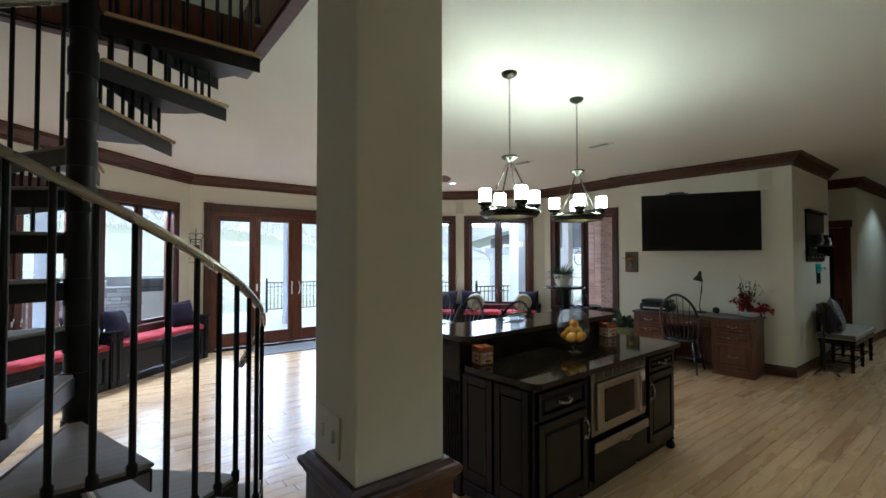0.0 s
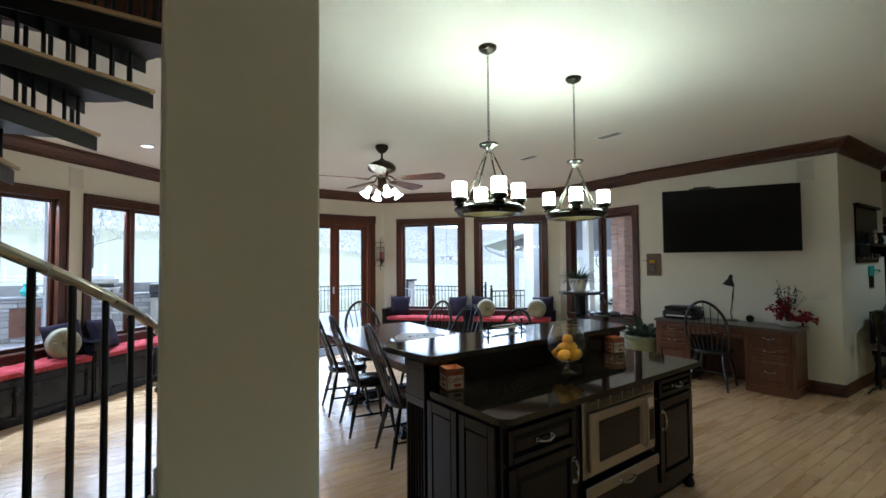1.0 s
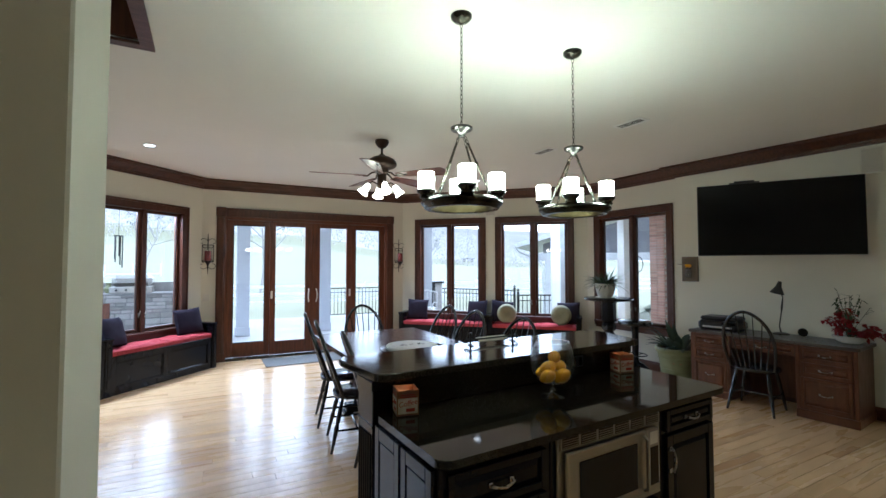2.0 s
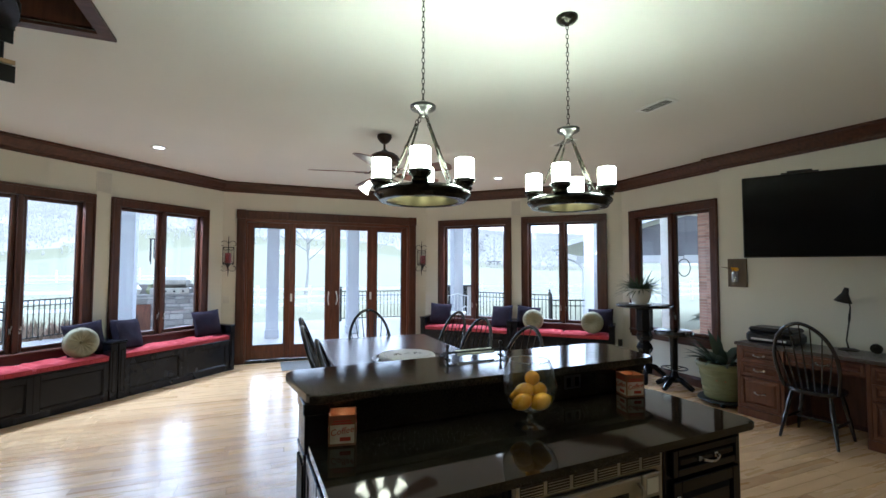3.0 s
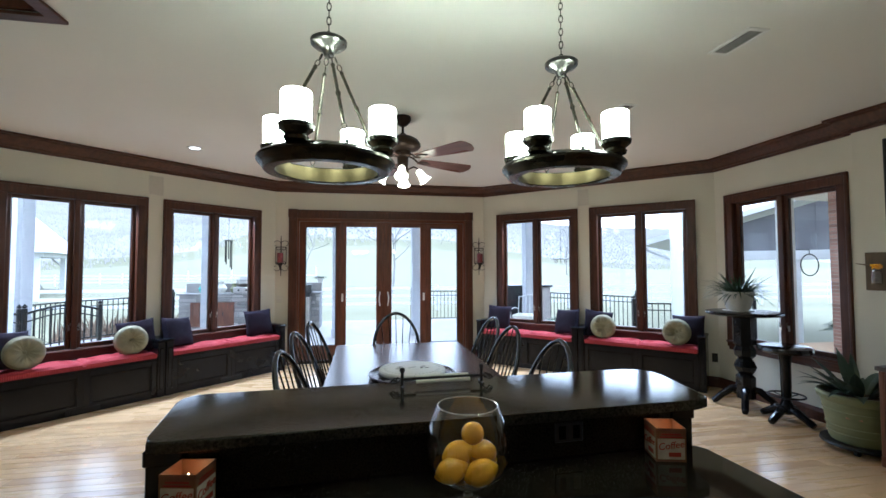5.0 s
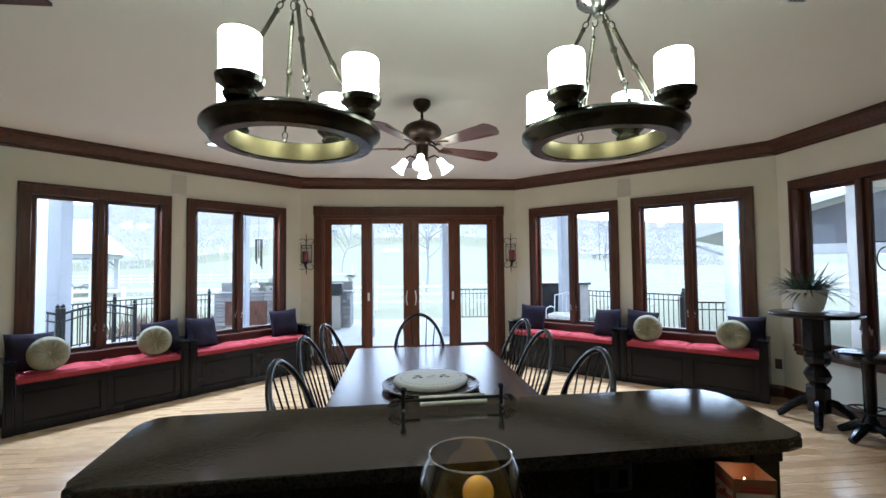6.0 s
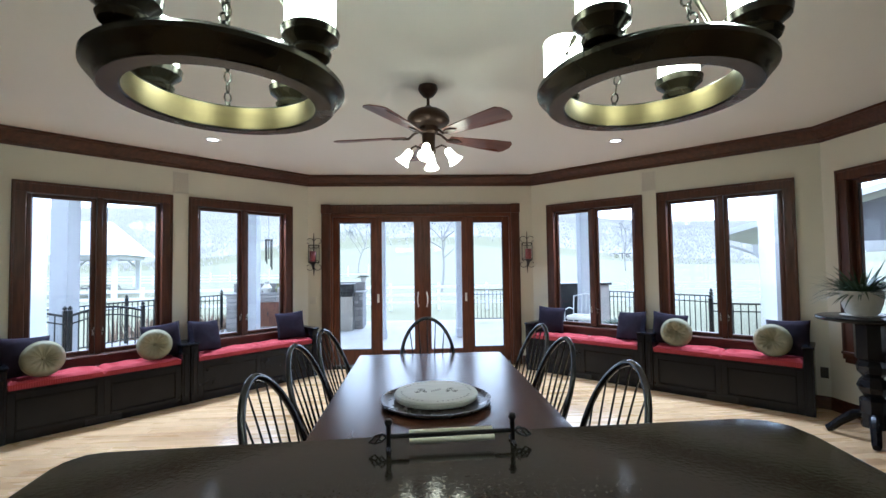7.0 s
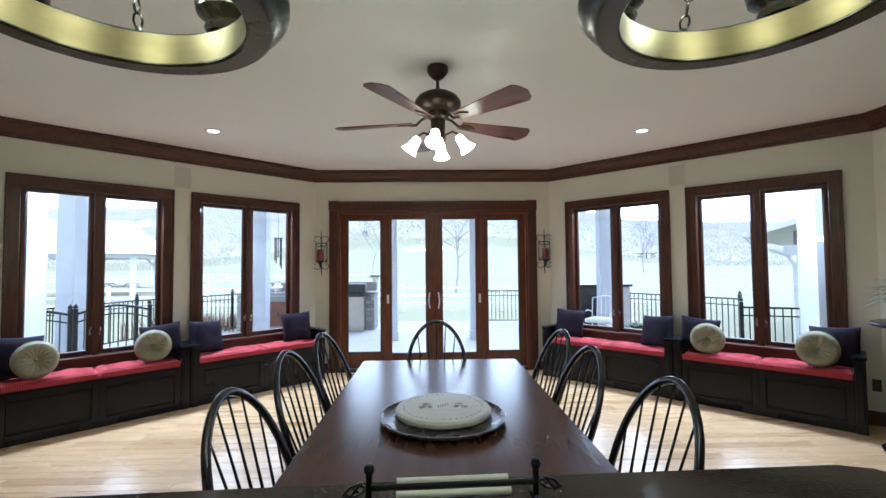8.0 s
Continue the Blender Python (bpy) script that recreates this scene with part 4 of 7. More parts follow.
def seat_cushion(m, a, b, seed):
    """A tufted pad with a welted edge and small dimples."""
    c = thing("seat_cushion", m @ Matrix.Translation((a, 0, 0.501)), "tufted red checked cushion lying on the window seat", "cushion", "seat cushions")
    L, y0, y1, nx, ny = b - a, -0.435, -0.05, 56, 14
    bm = bmesh.new()

    def top(u, v):
        edge = min(u, 1 - u) * L, min(v, 1 - v) * (y1 - y0)
        e = min(1, min(edge) / 0.035)
        z = 0.052 + 0.030 * e ** 0.5 + 0.016 * noise.noise(Vector((u * 9, v * 3, seed))) + 0.006 * noise.noise(Vector((u * 31, v * 9, seed)))
        for k in range(6):
            for j in (0.3, 0.72):
                du, dv = (u - (k + 0.5) / 6) * L, (v - j) * (y1 - y0)
                z -= 0.040 * math.exp(-(du * du + dv * dv) / 0.0022)
        return z - 0.03 * math.exp(-((u - 0.5) * L) ** 2 / 0.0004)
    up = [[bm.verts.new((u / nx * L, y0 + (y1 - y0) * v / ny, top(u / nx, v / ny))) for v in range(ny + 1)] for u in range(nx + 1)]
    lo = [[bm.verts.new((0.004 + (u / nx) * (L - 0.008), y0 + 0.004 + (y1 - y0 - 0.008) * v / ny, 0.0)) for v in range(ny + 1)] for u in range(nx + 1)]
    for i in range(nx):
        for j in range(ny):
            bm.faces.new((up[i][j], up[i + 1][j], up[i + 1][j + 1], up[i][j + 1]))
            bm.faces.new((lo[i][j], lo[i][j + 1], lo[i + 1][j + 1], lo[i + 1][j]))
    for i in range(nx):
        bm.faces.new((lo[i][0], lo[i + 1][0], up[i + 1][0], up[i][0]))
        bm.faces.new((up[i][ny], up[i + 1][ny], lo[i + 1][ny], lo[i][ny]))
    for j in range(ny):
        bm.faces.new((up[0][j], up[0][j + 1], lo[0][j + 1], lo[0][j]))
        bm.faces.new((lo[nx][j], lo[nx][j + 1], up[nx][j + 1], up[nx][j]))
    part("pad", bm, RED, c, smooth=True)
    rim = [(0.004, y0 - 0.001, 0.050), (L - 0.004, y0 - 0.001, 0.050), (L - 0.004, y1, 0.050), (0.004, y1, 0.050)]
    part("piping", tube(rim, 0.006, 6, closed=True), RED, c)
    for k in range(int(L / 0.06)):
        part("edge_stitch", boxes((0.03 + k * 0.06, 0.036 + k * 0.06, y0 - 0.006, y0 + 0.002, 0.018, 0.034)), RED, c)
    return c


def square_pillow(m, w, label, mat):
    bm, n = bmesh.new(), 14
    vs = {}
    for side in (1, -1):
        for i in range(n + 1):
            for j in range(n + 1):
                u, v = 2 * i / n - 1, 2 * j / n - 1
                rim = i in (0, n) or j in (0, n)
                if rim and side < 0:
                    vs[side, i, j] = vs[1, i, j]
                    continue
                pinch = 1 - 0.10 * (1 - max(abs(u), abs(v)) ** 2) * 0 - 0.07 * (1 - u * u) * (abs(v) > 0.98) - 0.07 * (1 - v * v) * (abs(u) > 0.98)
                t = 0.075 * (max(0, (1 - u ** 4) * (1 - v ** 4))) ** 0.55
                t *= 1 + 0.12 * noise.noise(Vector((u * 2, v * 2, side * 3)))
                vs[side, i, j] = bm.verts.new((u * w / 2 * pinch, side * t, v * w / 2 * pinch))
    for side in (1, -1):
        for i in range(n):
            for j in range(n):
                q = [vs[side, i, j], vs[side, i + 1, j], vs[side, i + 1, j + 1], vs[side, i, j + 1]]
                bm.faces.new(q if side < 0 else q[::-1])
    p = thing("square_pillow", m, label, "pillow", "pillows on the window seats")
    part("cover", bm, mat, p, smooth=True)
    return p


def round_pillow(m, label):
    p = thing("round_pillow", m, label, "pillow", "round pillows on the window seats")
    bm, n, rings = bmesh.new(), 48, []
    prof = [(0.0, 0.010), (0.018, 0.012), (0.045, 0.036), (0.09, 0.054), (0.13, 0.053), (0.152, 0.038), (0.161, 0.016)]
    prof = prof + [(r, -z) for r, z in prof[::-1]]
    for r, z in prof:
        if r == 0:
            rings.append([bm.verts.new((0, z, 0))])
            continue
        ring = []
        for i in range(n):
            a = 2 * math.pi * i / n
            k = 1 + 0.05 * math.cos(a * 16) * (1.6 if r < 0.14 else 0.4)
            ring.append(bm.verts.new((r * math.cos(a), z * k, r * math.sin(a))))
        rings.append(ring)
    for a, b in zip(rings, rings[1:]):
        for i in range(n):
            j = (i + 1) % n
            if len(a) == 1:
                bm.faces.new((a[0], b[i], b[j]))
            elif len(b) == 1:
                bm.faces.new((a[i], b[0], a[j]))
            else:
                bm.faces.new((a[i], b[i], b[j], a[j]))
    part("cover", bm, GREEN, p, smooth=True)
    bt = bmesh.new()
    for s in (-1, 1):
        lathe([(0.0, 0.024), (0.011, 0.022), (0.015, 0.015), (0.014, 0.006)], 12, Matrix.Rotation(radians(90 * s), 4, "X"), bt)
    part("button", bt, GREEN, p, "covered centre button", smooth=True)
    part("piping", tube([(0.163 * math.cos(2 * math.pi * i / 40), 0, 0.163 * math.sin(2 * math.pi * i / 40)) for i in range(40)], 0.005, 6, closed=True), GREEN, p)
    return p


dusk = "dusky purple square pillow leaning on the window seat"
for side in "we":
    m = frame_of(side)
    window_seat(m, 0.10, 1.885)
    window_seat(m, 1.895, 3.585)
    seat_cushion(m, 0.195, 1.79, 1 if side == "e" else 5)
    seat_cushion(m, 1.99, 3.49, 2 if side == "e" else 7)
    # distance along, off the wall, lean back, turn, roll
    for s, off, lean, turn, roll in ((0.41, -0.16, -18, 16, 3), (1.64, -0.17, -20, -14, -4), (2.12, -0.14, -16, 10, 6), (3.36, -0.14, -17, -8, -3)):
        square_pillow(m @ pose(s, off - 0.02, 0.575 + 0.20, lean, roll, turn), 0.42, dusk, PURPLE)
    for s, off, lean, turn in ((2.24, -0.31, -10, 14), (3.23, -0.31, -11, -4)):
        round_pillow(m @ pose(s, off, 0.575 + 0.182, lean, 0, turn) @ Matrix.Scale(1.09, 4), "round tufted sage-green pillow on the window seat")


# ---- hanging lights ----
def chain(bm, p0, p1, link=0.034, r=0.0021, w=0.0075):
    a, b = Vector(p0), Vector(p1)
    n = max(2, int((b - a).length / (link * 0.78)))
    d = (b - a).normalized()
    q = d.to_track_quat("Z", "Y").to_matrix().to_4x4()
    for k in range(n):
        c = a.lerp(b, (k + 0.5) / n)
        mm = Matrix.Translation(c) @ q @ Matrix.Rotation(radians(90 * (k % 2) + 20), 4, "Z")
        pts = [mm @ Vector((w * math.cos(t), 0, link / 2 * math.sin(t))) for t in np.linspace(0, 2 * math.pi, 9)[:-1]]
        tube(pts, r, 5, bm, closed=True)
    return bm


def chandelier(x, y, z, turn):
    c = thing("chandelier", pose(x, y, 0, 0, 0, turn), "bronze ring chandelier with four lit white cylinder shades", "chandelier", "chandeliers over the island")
    part("canopy", lathe([(0.0, CEILING - 0.048), (0.012, CEILING - 0.048), (0.022, CEILING - 0.040), (0.046, CEILING - 0.032), (0.062, CEILING - 0.016), (0.064, CEILING - 0.001), (0.0, CEILING - 0.001)], 28), BRONZE, c, smooth=True)
    part("chain", chain(bmesh.new(), (0, 0, CEILING - 0.050), (0, 0, 2.486)), BRONZE, c, smooth=True)
    part("hub", lathe([(0.0, 2.418), (0.016, 2.420), (0.020, 2.432), (0.030, 2.446), (0.055, 2.456), (0.064, 2.464), (0.066, 2.476), (0.060, 2.481), (0.026, 2.484), (0.012, 2.490), (0.0, 2.492)], 28), HUBMETAL, c, "aged nickel dished hub", smooth=True)
    ring = [(0.178, z + 0.003), (0.181, z), (0.213, z), (0.218, z + 0.004), (0.221, z + 0.014), (0.231, z + 0.022), (0.240, z + 0.033), (0.240, z + 0.042), (0.233, z + 0.050), (0.221, z + 0.056), (0.214, z + 0.060), (0.181, z + 0.060), (0.178, z + 0.057)]
    part("ring", hoop(ring), BRONZE, c, smooth=True)
    band = hoop([(0.1782, z + 0.004), (0.1772, z + 0.005), (0.1772, z + 0.055), (0.1782, z + 0.056)])
    part("inner_band", band, AGEDBRASS, c, "brushed brass inner face", smooth=True)
    for k in range(4):
        a = radians(45 + 90 * k)
        px, py = 0.208 * math.cos(a), 0.208 * math.sin(a)
        mm = Matrix.Translation((px, py, z + 0.064))
        part("cup", lathe([(0.0, -0.004), (0.036, -0.004), (0.040, 0.006), (0.034, 0.015), (0.042, 0.023), (0.053, 0.032), (0.056, 0.046), (0.052, 0.050), (0.0, 0.048)], 24, mm), BRONZE, c, smooth=True)
        sh = lathe([(0.044, 0.048), (0.047, 0.051), (0.048, 0.148), (0.046, 0.152), (0.043, 0.148), (0.042, 0.053)], 28, mm)
        part("shade", sh, SHADE, c, "lit frosted white glass shade", smooth=True)
    for k in range(4):
        a = radians(90 * k)
        e = Vector((0.198 * math.cos(a), 0.198 * math.sin(a), z + 0.072))
        s = Vector((0.022 * math.cos(a), 0.022 * math.sin(a), 2.425))
        st = bmesh.new()
        chain(st, s, s.lerp(e, 0.14), 0.026, 0.0022, 0.008)
        tube([s.lerp(e, t) for t in (0.13, 0.15, 0.17, 0.46, 0.48, 0.50, 0.52, 0.80, 0.82)], [0.004, 0.008, 0.006, 0.006, 0.009, 0.009, 0.006, 0.006, 0.003], 8, st)
        chain(st, s.lerp(e, 0.82), e, 0.026, 0.0022, 0.008)
        tube([e, e + Vector((0, 0, -0.014))], 0.006, 6, st)
        part("suspension_rod", st, BRONZE, c, smooth=True)
    return c


chandelier(-0.478, 3.185, 1.992, 22)
chandelier(0.431, 3.200, 2.011, -5)

# ceiling fan
FANWOOD = material("reddish_fan_blade", (0.17, 0.060, 0.038), 0.3, other=(0.09, 0.030, 0.02), scale=3, stretch=(0.6, 7, 1), fine=60, bump=0.03, mix=0.8, spec=0.6)
FANBROWN = material("oil_rubbed_bronze", (0.045, 0.026, 0.017), 0.38, 0.6, other=(0.022, 0.013, 0.009), scale=8, fine=90, bump=0.04)
fan = thing("ceiling_fan", pose(0.022, 5.86, 0), "brown five-blade ceiling fan with four lit bell shades", "ceiling fan")
part("canopy", lathe([(0.0, CEILING - 0.10), (0.022, CEILING - 0.10), (0.045, CEILING - 0.085), (0.070, CEILING - 0.055), (0.082, CEILING - 0.03), (0.078, CEILING - 0.001), (0.0, CEILING - 0.001)], 28), FANBROWN, fan, smooth=True)
part("down_rod", tube([(0, 0, 2.98), (0, 0, CEILING - 0.095)], 0.013, 10), FANBROWN, fan, smooth=True)
part("motor", lathe([(0.0, 2.742), (0.060, 2.744), (0.078, 2.760), (0.082, 2.800), (0.120, 2.812), (0.160, 2.830), (0.176, 2.850), (0.174, 2.880), (0.150, 2.915), (0.105, 2.942), (0.05, 2.960), (0.02, 2.985), (0.0, 2.985)], 36), FANBROWN, fan, smooth=True)
for k in range(5):
    a = 24 + 72 * k
    mm = Matrix.Rotation(radians(a), 4, "Z") @ Matrix.Translation((0, 0, 2.725)) @ Matrix.Rotation(radians(-12), 4, "X")
    bl = prism([(0.19, -0.050), (0.60, -0.090), (0.765, -0.102), (0.800, -0.070), (0.806, -0.045), (0.822, 0.0), (0.806, 0.045), (0.800, 0.070), (0.765, 0.102), (0.60, 0.090), (0.19, 0.050)], -0.004, 0.004, bevel=0.002, seg=1)
    b = part("blade", bl, FANWOOD, fan)
    b.matrix_local = mm
    ar = bmesh.new()
    tube([(0.06, 0, 0.045), (0.12, 0, 0.03), (0.17, 0, -0.010), (0.22, 0, -0.010)], 0.010, 8, ar)
    prism([(0.19, -0.022), (0.22, -0.034), (0.27, -0.030), (0.29, -0.012), (0.32, 0.0), (0.29, 0.012), (0.27, 0.030), (0.22, 0.034), (0.19, 0.022)], -0.013, -0.005, ar, 0.002, 1)
    part("blade_arm", ar, FANBROWN, b, smooth=True)
part("light_fitter", lathe([(0.0, 2.565), (0.03, 2.568), (0.055, 2.585), (0.060, 2.610), (0.052, 2.635), (0.056, 2.744), (0.0, 2.744)], 24), FANBROWN, fan, smooth=True)
for k in range(4):
    a = radians(-8 + 90 * k)
    d = Vector((math.cos(a), math.sin(a), 0))
    part("lamp_arm", tube([d * 0.05 + Vector((0, 0, 2.625)), d * 0.11 + Vector((0, 0, 2.650)), d * 0.145 + Vector((0, 0, 2.632)), d * 0.155 + Vector((0, 0, 2.605))], 0.008, 8), FANBROWN, fan, smooth=True)
    mm = Matrix.Translation(d * 0.150 + Vector((0, 0, 2.615))) @ Matrix.Rotation(a, 4, "Z") @ Matrix.Rotation(radians(-36), 4, "Y") @ Matrix.Scale(1.02, 4) @ Matrix.Rotation(radians(180), 4, "X")
    part("bell_shade", lathe([(0.020, 0.0), (0.030, 0.014), (0.034, 0.045), (0.040, 0.085), (0.056, 0.118), (0.064, 0.128), (0.060, 0.128), (0.050, 0.114), (0.034, 0.084), (0.0, 0.060)], 24, mm), BELL, fan, "lit frosted bell glass", smooth=True)

# recessed lamps, air vents and loudspeakers
for x, y in ((-2.427, 7.42), (2.352, 7.415), (-1.2, -0.6), (1.4, -0.4), (3.6, 0.6), (6.0, 1.2), (9.4, 1.75)):
    r = thing("recessed_light", pose(x, y, CEILING), "white recessed ceiling light", "ceiling light", "recessed lights")
    part("trim_ring", lathe([(0.058, -0.001), (0.060, -0.006), (0.088, -0.008), (0.094, -0.001)], 32, cap=False), WHITEPLASTIC, r, smooth=True)
    part("lamp_face", lathe([(0.0, -0.003), (0.058, -0.003), (0.058, -0.001), (0.0, -0.001)], 28), CANLIGHT, r)
    if y < 3:
        lamp("recessed_lamp", "SPOT", 5 if x > 8 else 7 if x > 5 else 0.6 if x > 3 else 2 if x > 0 else 11, (0.95, 1.0, 0.80), look((x, y, CEILING - 0.012), (x, y, 0)), 0.05, 120)
VENTWHITE = material("white_vent_enamel", (0.86, 0.86, 0.85), 0.4, bump=0)
VENTDARK = material("vent_shadow", (0.03, 0.03, 0.03), 0.8, bump=0)
for x, y, rz in ((2.08, 4.03, 0), (2.05, 5.325, 0)):
    v = thing("ceiling_vent", pose(x, y, CEILING, 0, 0, rz), "white slotted ceiling air vent", "vent", "ceiling vents")
    part("backing", boxes((-0.055, 0.055, -0.145, 0.145, -0.006, -0.001)), VENTDARK, v)
    part("frame", boxes((-0.078, -0.055, -0.17, 0.17, -0.012, -0.001), (0.055, 0.078, -0.17, 0.17, -0.012, -0.001), (-0.055, 0.055, -0.17, -0.145, -0.012, -0.001), (-0.055, 0.055, 0.145, 0.17, -0.012, -0.001), bevel=0.002), VENTWHITE, v)
    for k in range(5):
        part("slat", boxes((-0.046 + k * 0.022, -0.042 + k * 0.022, -0.144, 0.144, -0.0075, -0.0062)), VENTWHITE, v)
SPK = material("painted_speaker_grille", (0.60, 0.57, 0.50), 0.7, other=(0.5, 0.48, 0.42), scale=60, fine=400, bump=0.4)


def speaker(m):
    s = thing("wall_speaker", m, "flush cream wall loudspeaker with a cloth grille", "speaker", "wall speakers")
    part("frame", boxes((-0.095, 0.095, -0.010, -0.001, -0.14, 0.14), bevel=0.003), WHITEPLASTIC, s)
    part("grille", boxes((-0.083, 0.083, -0.014, -0.0105, -0.128, 0.128), bevel=0.002), SPK, s)


for side in "we":
    speaker(frame_of(side) @ Matrix.Translation((1.875, 0, 2.80)))
EASTWALL = along((4.42, 5.10), C["corner"])[0]
speaker(EASTWALL @ Matrix.Translation((2.17, 0, 2.815)))


# candle sconces beside the door
CANDLE = material("red_candle_wax", (0.22, 0.035, 0.03), 0.5, bump=0.02)


def scroll(bm, cx, z, s, f, r0=0.045):
    pts = []
    for i in range(22):
        a = i / 21 * 4.6
        r = r0 * (1 - 0.72 * i / 21)
        pts.append((cx + s * (r0 * 0.9 - r * math.cos(a)), -0.012, z + f * r * math.sin(a)))
    return tube(pts, 0.0045, 6, bm)


def sconce(x):
    s = thing("candle_sconce", pose(x, 9.53, 1.868), "black wrought-iron wall sconce holding a red candle in glass", "sconce", "candle sconces")
    bm = bmesh.new()
    tube([(0, -0.012, -0.35), (0, -0.012, -0.25), (0, -0.012, 0.25), (0, -0.012, 0.35)], [0.004, 0.010, 0.008, 0.004], 8, bm)
    for f, z in ((1, 0.20), (-1, -0.20)):
        for sx in (-1, 1):
            scroll(bm, sx * 0.006, z, sx, f, 0.078)
            scroll(bm, sx * 0.004, z - f * 0.060, sx, -f, 0.052)
    for z in (-0.135, 0.15):
        box(bm, -0.090, 0.090, -0.016, -0.002, z - 0.006, z + 0.006, 0.002)
    for sx in (-1, 1):
        tube([(sx * 0.086, -0.012, -0.135), (sx * 0.086, -0.012, 0.15)], 0.0055, 6, bm)
    lathe([(0.0, -0.235), (0.010, -0.225), (0.014, -0.200), (0.026, -0.170), (0.050, -0.140), (0.066, -0.122), (0.0, -0.120)], 18, Matrix.Translation((0, -0.085, 0)), bm)
    tube([(0, -0.012, -0.135), (0, -0.085, -0.150)], 0.007, 6, bm)
    part("scrollwork", bm, BLACKIRON, s, smooth=True)
    part("candle", lathe([(0.0, -0.119), (0.050, -0.119), (0.050, 0.040), (0.044, 0.048), (0.0, 0.040)], 24, Matrix.Translation((0, -0.085, 0))), CANDLE, s, "dark red pillar candle", smooth=True)
    part("glass_tube", lathe([(0.062, -0.119), (0.062, 0.125)], 28, Matrix.Translation((0, -0.085, 0)), cap=False), PANE, s, "clear glass chimney", smooth=True)


sconce(-1.765)
sconce(1.765)

# unseen ceiling globe, added to brighten the landing above
lu = thing("landing_light", pose(-3.3, 2.5, 5.58), "plain lit globe, added unseen to brighten the upper landing", "ceiling light")
part("globe", lathe([(0.0, -0.14), (0.09, -0.12), (0.13, -0.06), (0.11, -0.005), (0.0, -0.001)], 20), BELL, lu, smooth=True)


# ---- spiral stair ----
SX, SY, SR, STEP, RISE = -3.115, 3.55, 0.84, 28.0, 0.225
stair = thing("spiral_staircase", pose(SX, SY, 0), "black iron spiral staircase with wooden treads and gilt handrail", "staircase")
part("pole", lathe([(0.056, 0.0), (0.056, 4.3), (0.0, 4.3)], 20), BLACKIRON, stair, smooth=True)
part("base_plate", lathe([(0.0, 0.0), (0.16, 0.0), (0.16, 0.012), (0.10, 0.018), (0.0, 0.018)], 24), BLACKIRON, stair, smooth=True)
TREAD_TOP = material("grey_worn_tread", (0.32, 0.29, 0.26), 0.6, other=(0.24, 0.22, 0.195), scale=5, stretch=(1, 7, 7), fine=60, bump=0.08)


def polar(r, deg, z=0.0):
    return Vector((r * math.cos(radians(deg)), r * math.sin(radians(deg)), z))


def tread(k):
    a0, z = -22 - STEP * k, 0.200 + RISE * k
    t = part("tread", prism([tuple(polar(0.05, a0)[:2])] + [tuple(polar(SR, a0 + 33 * i / 6)[:2]) for i in range(7)] + [tuple(polar(0.05, a0 + 33)[:2])], z - 0.012, z, bevel=0.003, seg=1), BLACKIRON, stair)
    top = prism([tuple(polar(0.075, a0 - 2)[:2])] + [tuple(polar(SR - 0.012, a0 + 34.0 * i / 6)[:2]) for i in range(7)] + [tuple(polar(0.075, a0 + 33)[:2])], z + 0.0005, z + 0.018, bevel=0.004, seg=1)
    part("tread_board", top, TREAD_TOP, t, "grey worn tread board")
    nd, nn = polar(1, a0 - 1.0), polar(1, a0 + 89.0)
    nm = Matrix(((nd.x, nn.x, 0, 0), (nd.y, nn.y, 0, 0), (0, 0, 1, 0), (0, 0, 0, 1)))
    part("nosing", box(bmesh.new(), 0.08, SR - 0.004, -0.016, -0.003, z + 0.001, z + 0.0195, m=nm), WOODLIGHT, t, "light wooden nosing strip")
    lip = bmesh.new()
    for a in (a0, a0 + 33):
        d, n = polar(1, a), polar(1, a + 90)
        mm = Matrix(((d.x, n.x, 0, 0), (d.y, n.y, 0, 0), (0, 0, 1, 0), (0, 0, 0, 1)))
        box(lip, 0.05, SR, -0.004, 0.004, z - 0.085, z - 0.0005, m=mm)
    part("tread_flange", lip, BLACKIRON, t)
    part("hub", lathe([(0.057, z - 0.11), (0.063, z - 0.11), (0.063, z + 0.02), (0.057, z + 0.02)], 20), BLACKIRON, t, smooth=True)
    # bars that fill the open riser above
    for i in range(7 if k > 6 else 0):
        r = 0.13 + i * 0.10
        b = tube([polar(r, a0 + 2.0, z + 0.018), polar(r, a0 + 2.0, z + RISE - 0.013)], 0.0095, 7)
        part("riser_bar", b, BLACKIRON, t)


for k in range(13):
    tread(k)
# newel and balusters, evenly round the stair
for i in range(44):
    a = -13 - 8.0 * i
    if i == 1:
        continue
    k = math.floor((-22 - a + 33) / STEP)
    z = 0.200 + RISE * k - 0.012 if k >= 0 and a < -20 else 0.0
    zt = 1.295 + RISE / STEP * (-13 - a) - 0.015
    p = polar(SR - 0.012, a)
    bal = tube([(p.x, p.y, z), (p.x, p.y, z + 0.001), (p.x, p.y, z + 0.045), (p.x, p.y, z + 0.055), (p.x, p.y, zt)], [0.012, 0.019, 0.019, 0.012, 0.012], 8)
    part("newel" if i == 0 else "baluster", bal, BLACKIRON, stair, smooth=True)
rail = [polar(SR - 0.012, -13 - i * 6, 1.295 + RISE / STEP * i * 6) for i in range(0, 58)]
curl = [polar(SR - 0.012 - 0.05 * (i / 7) ** 2, -13 + i * 3.2, 1.295 - 0.02 * i - 0.012 * i * i * 0.25) for i in range(7, 0, -1)]
part("handrail", tube(curl + rail, 0.021, 10), BRASSRAIL, stair, "worn gilt round handrail", smooth=True)
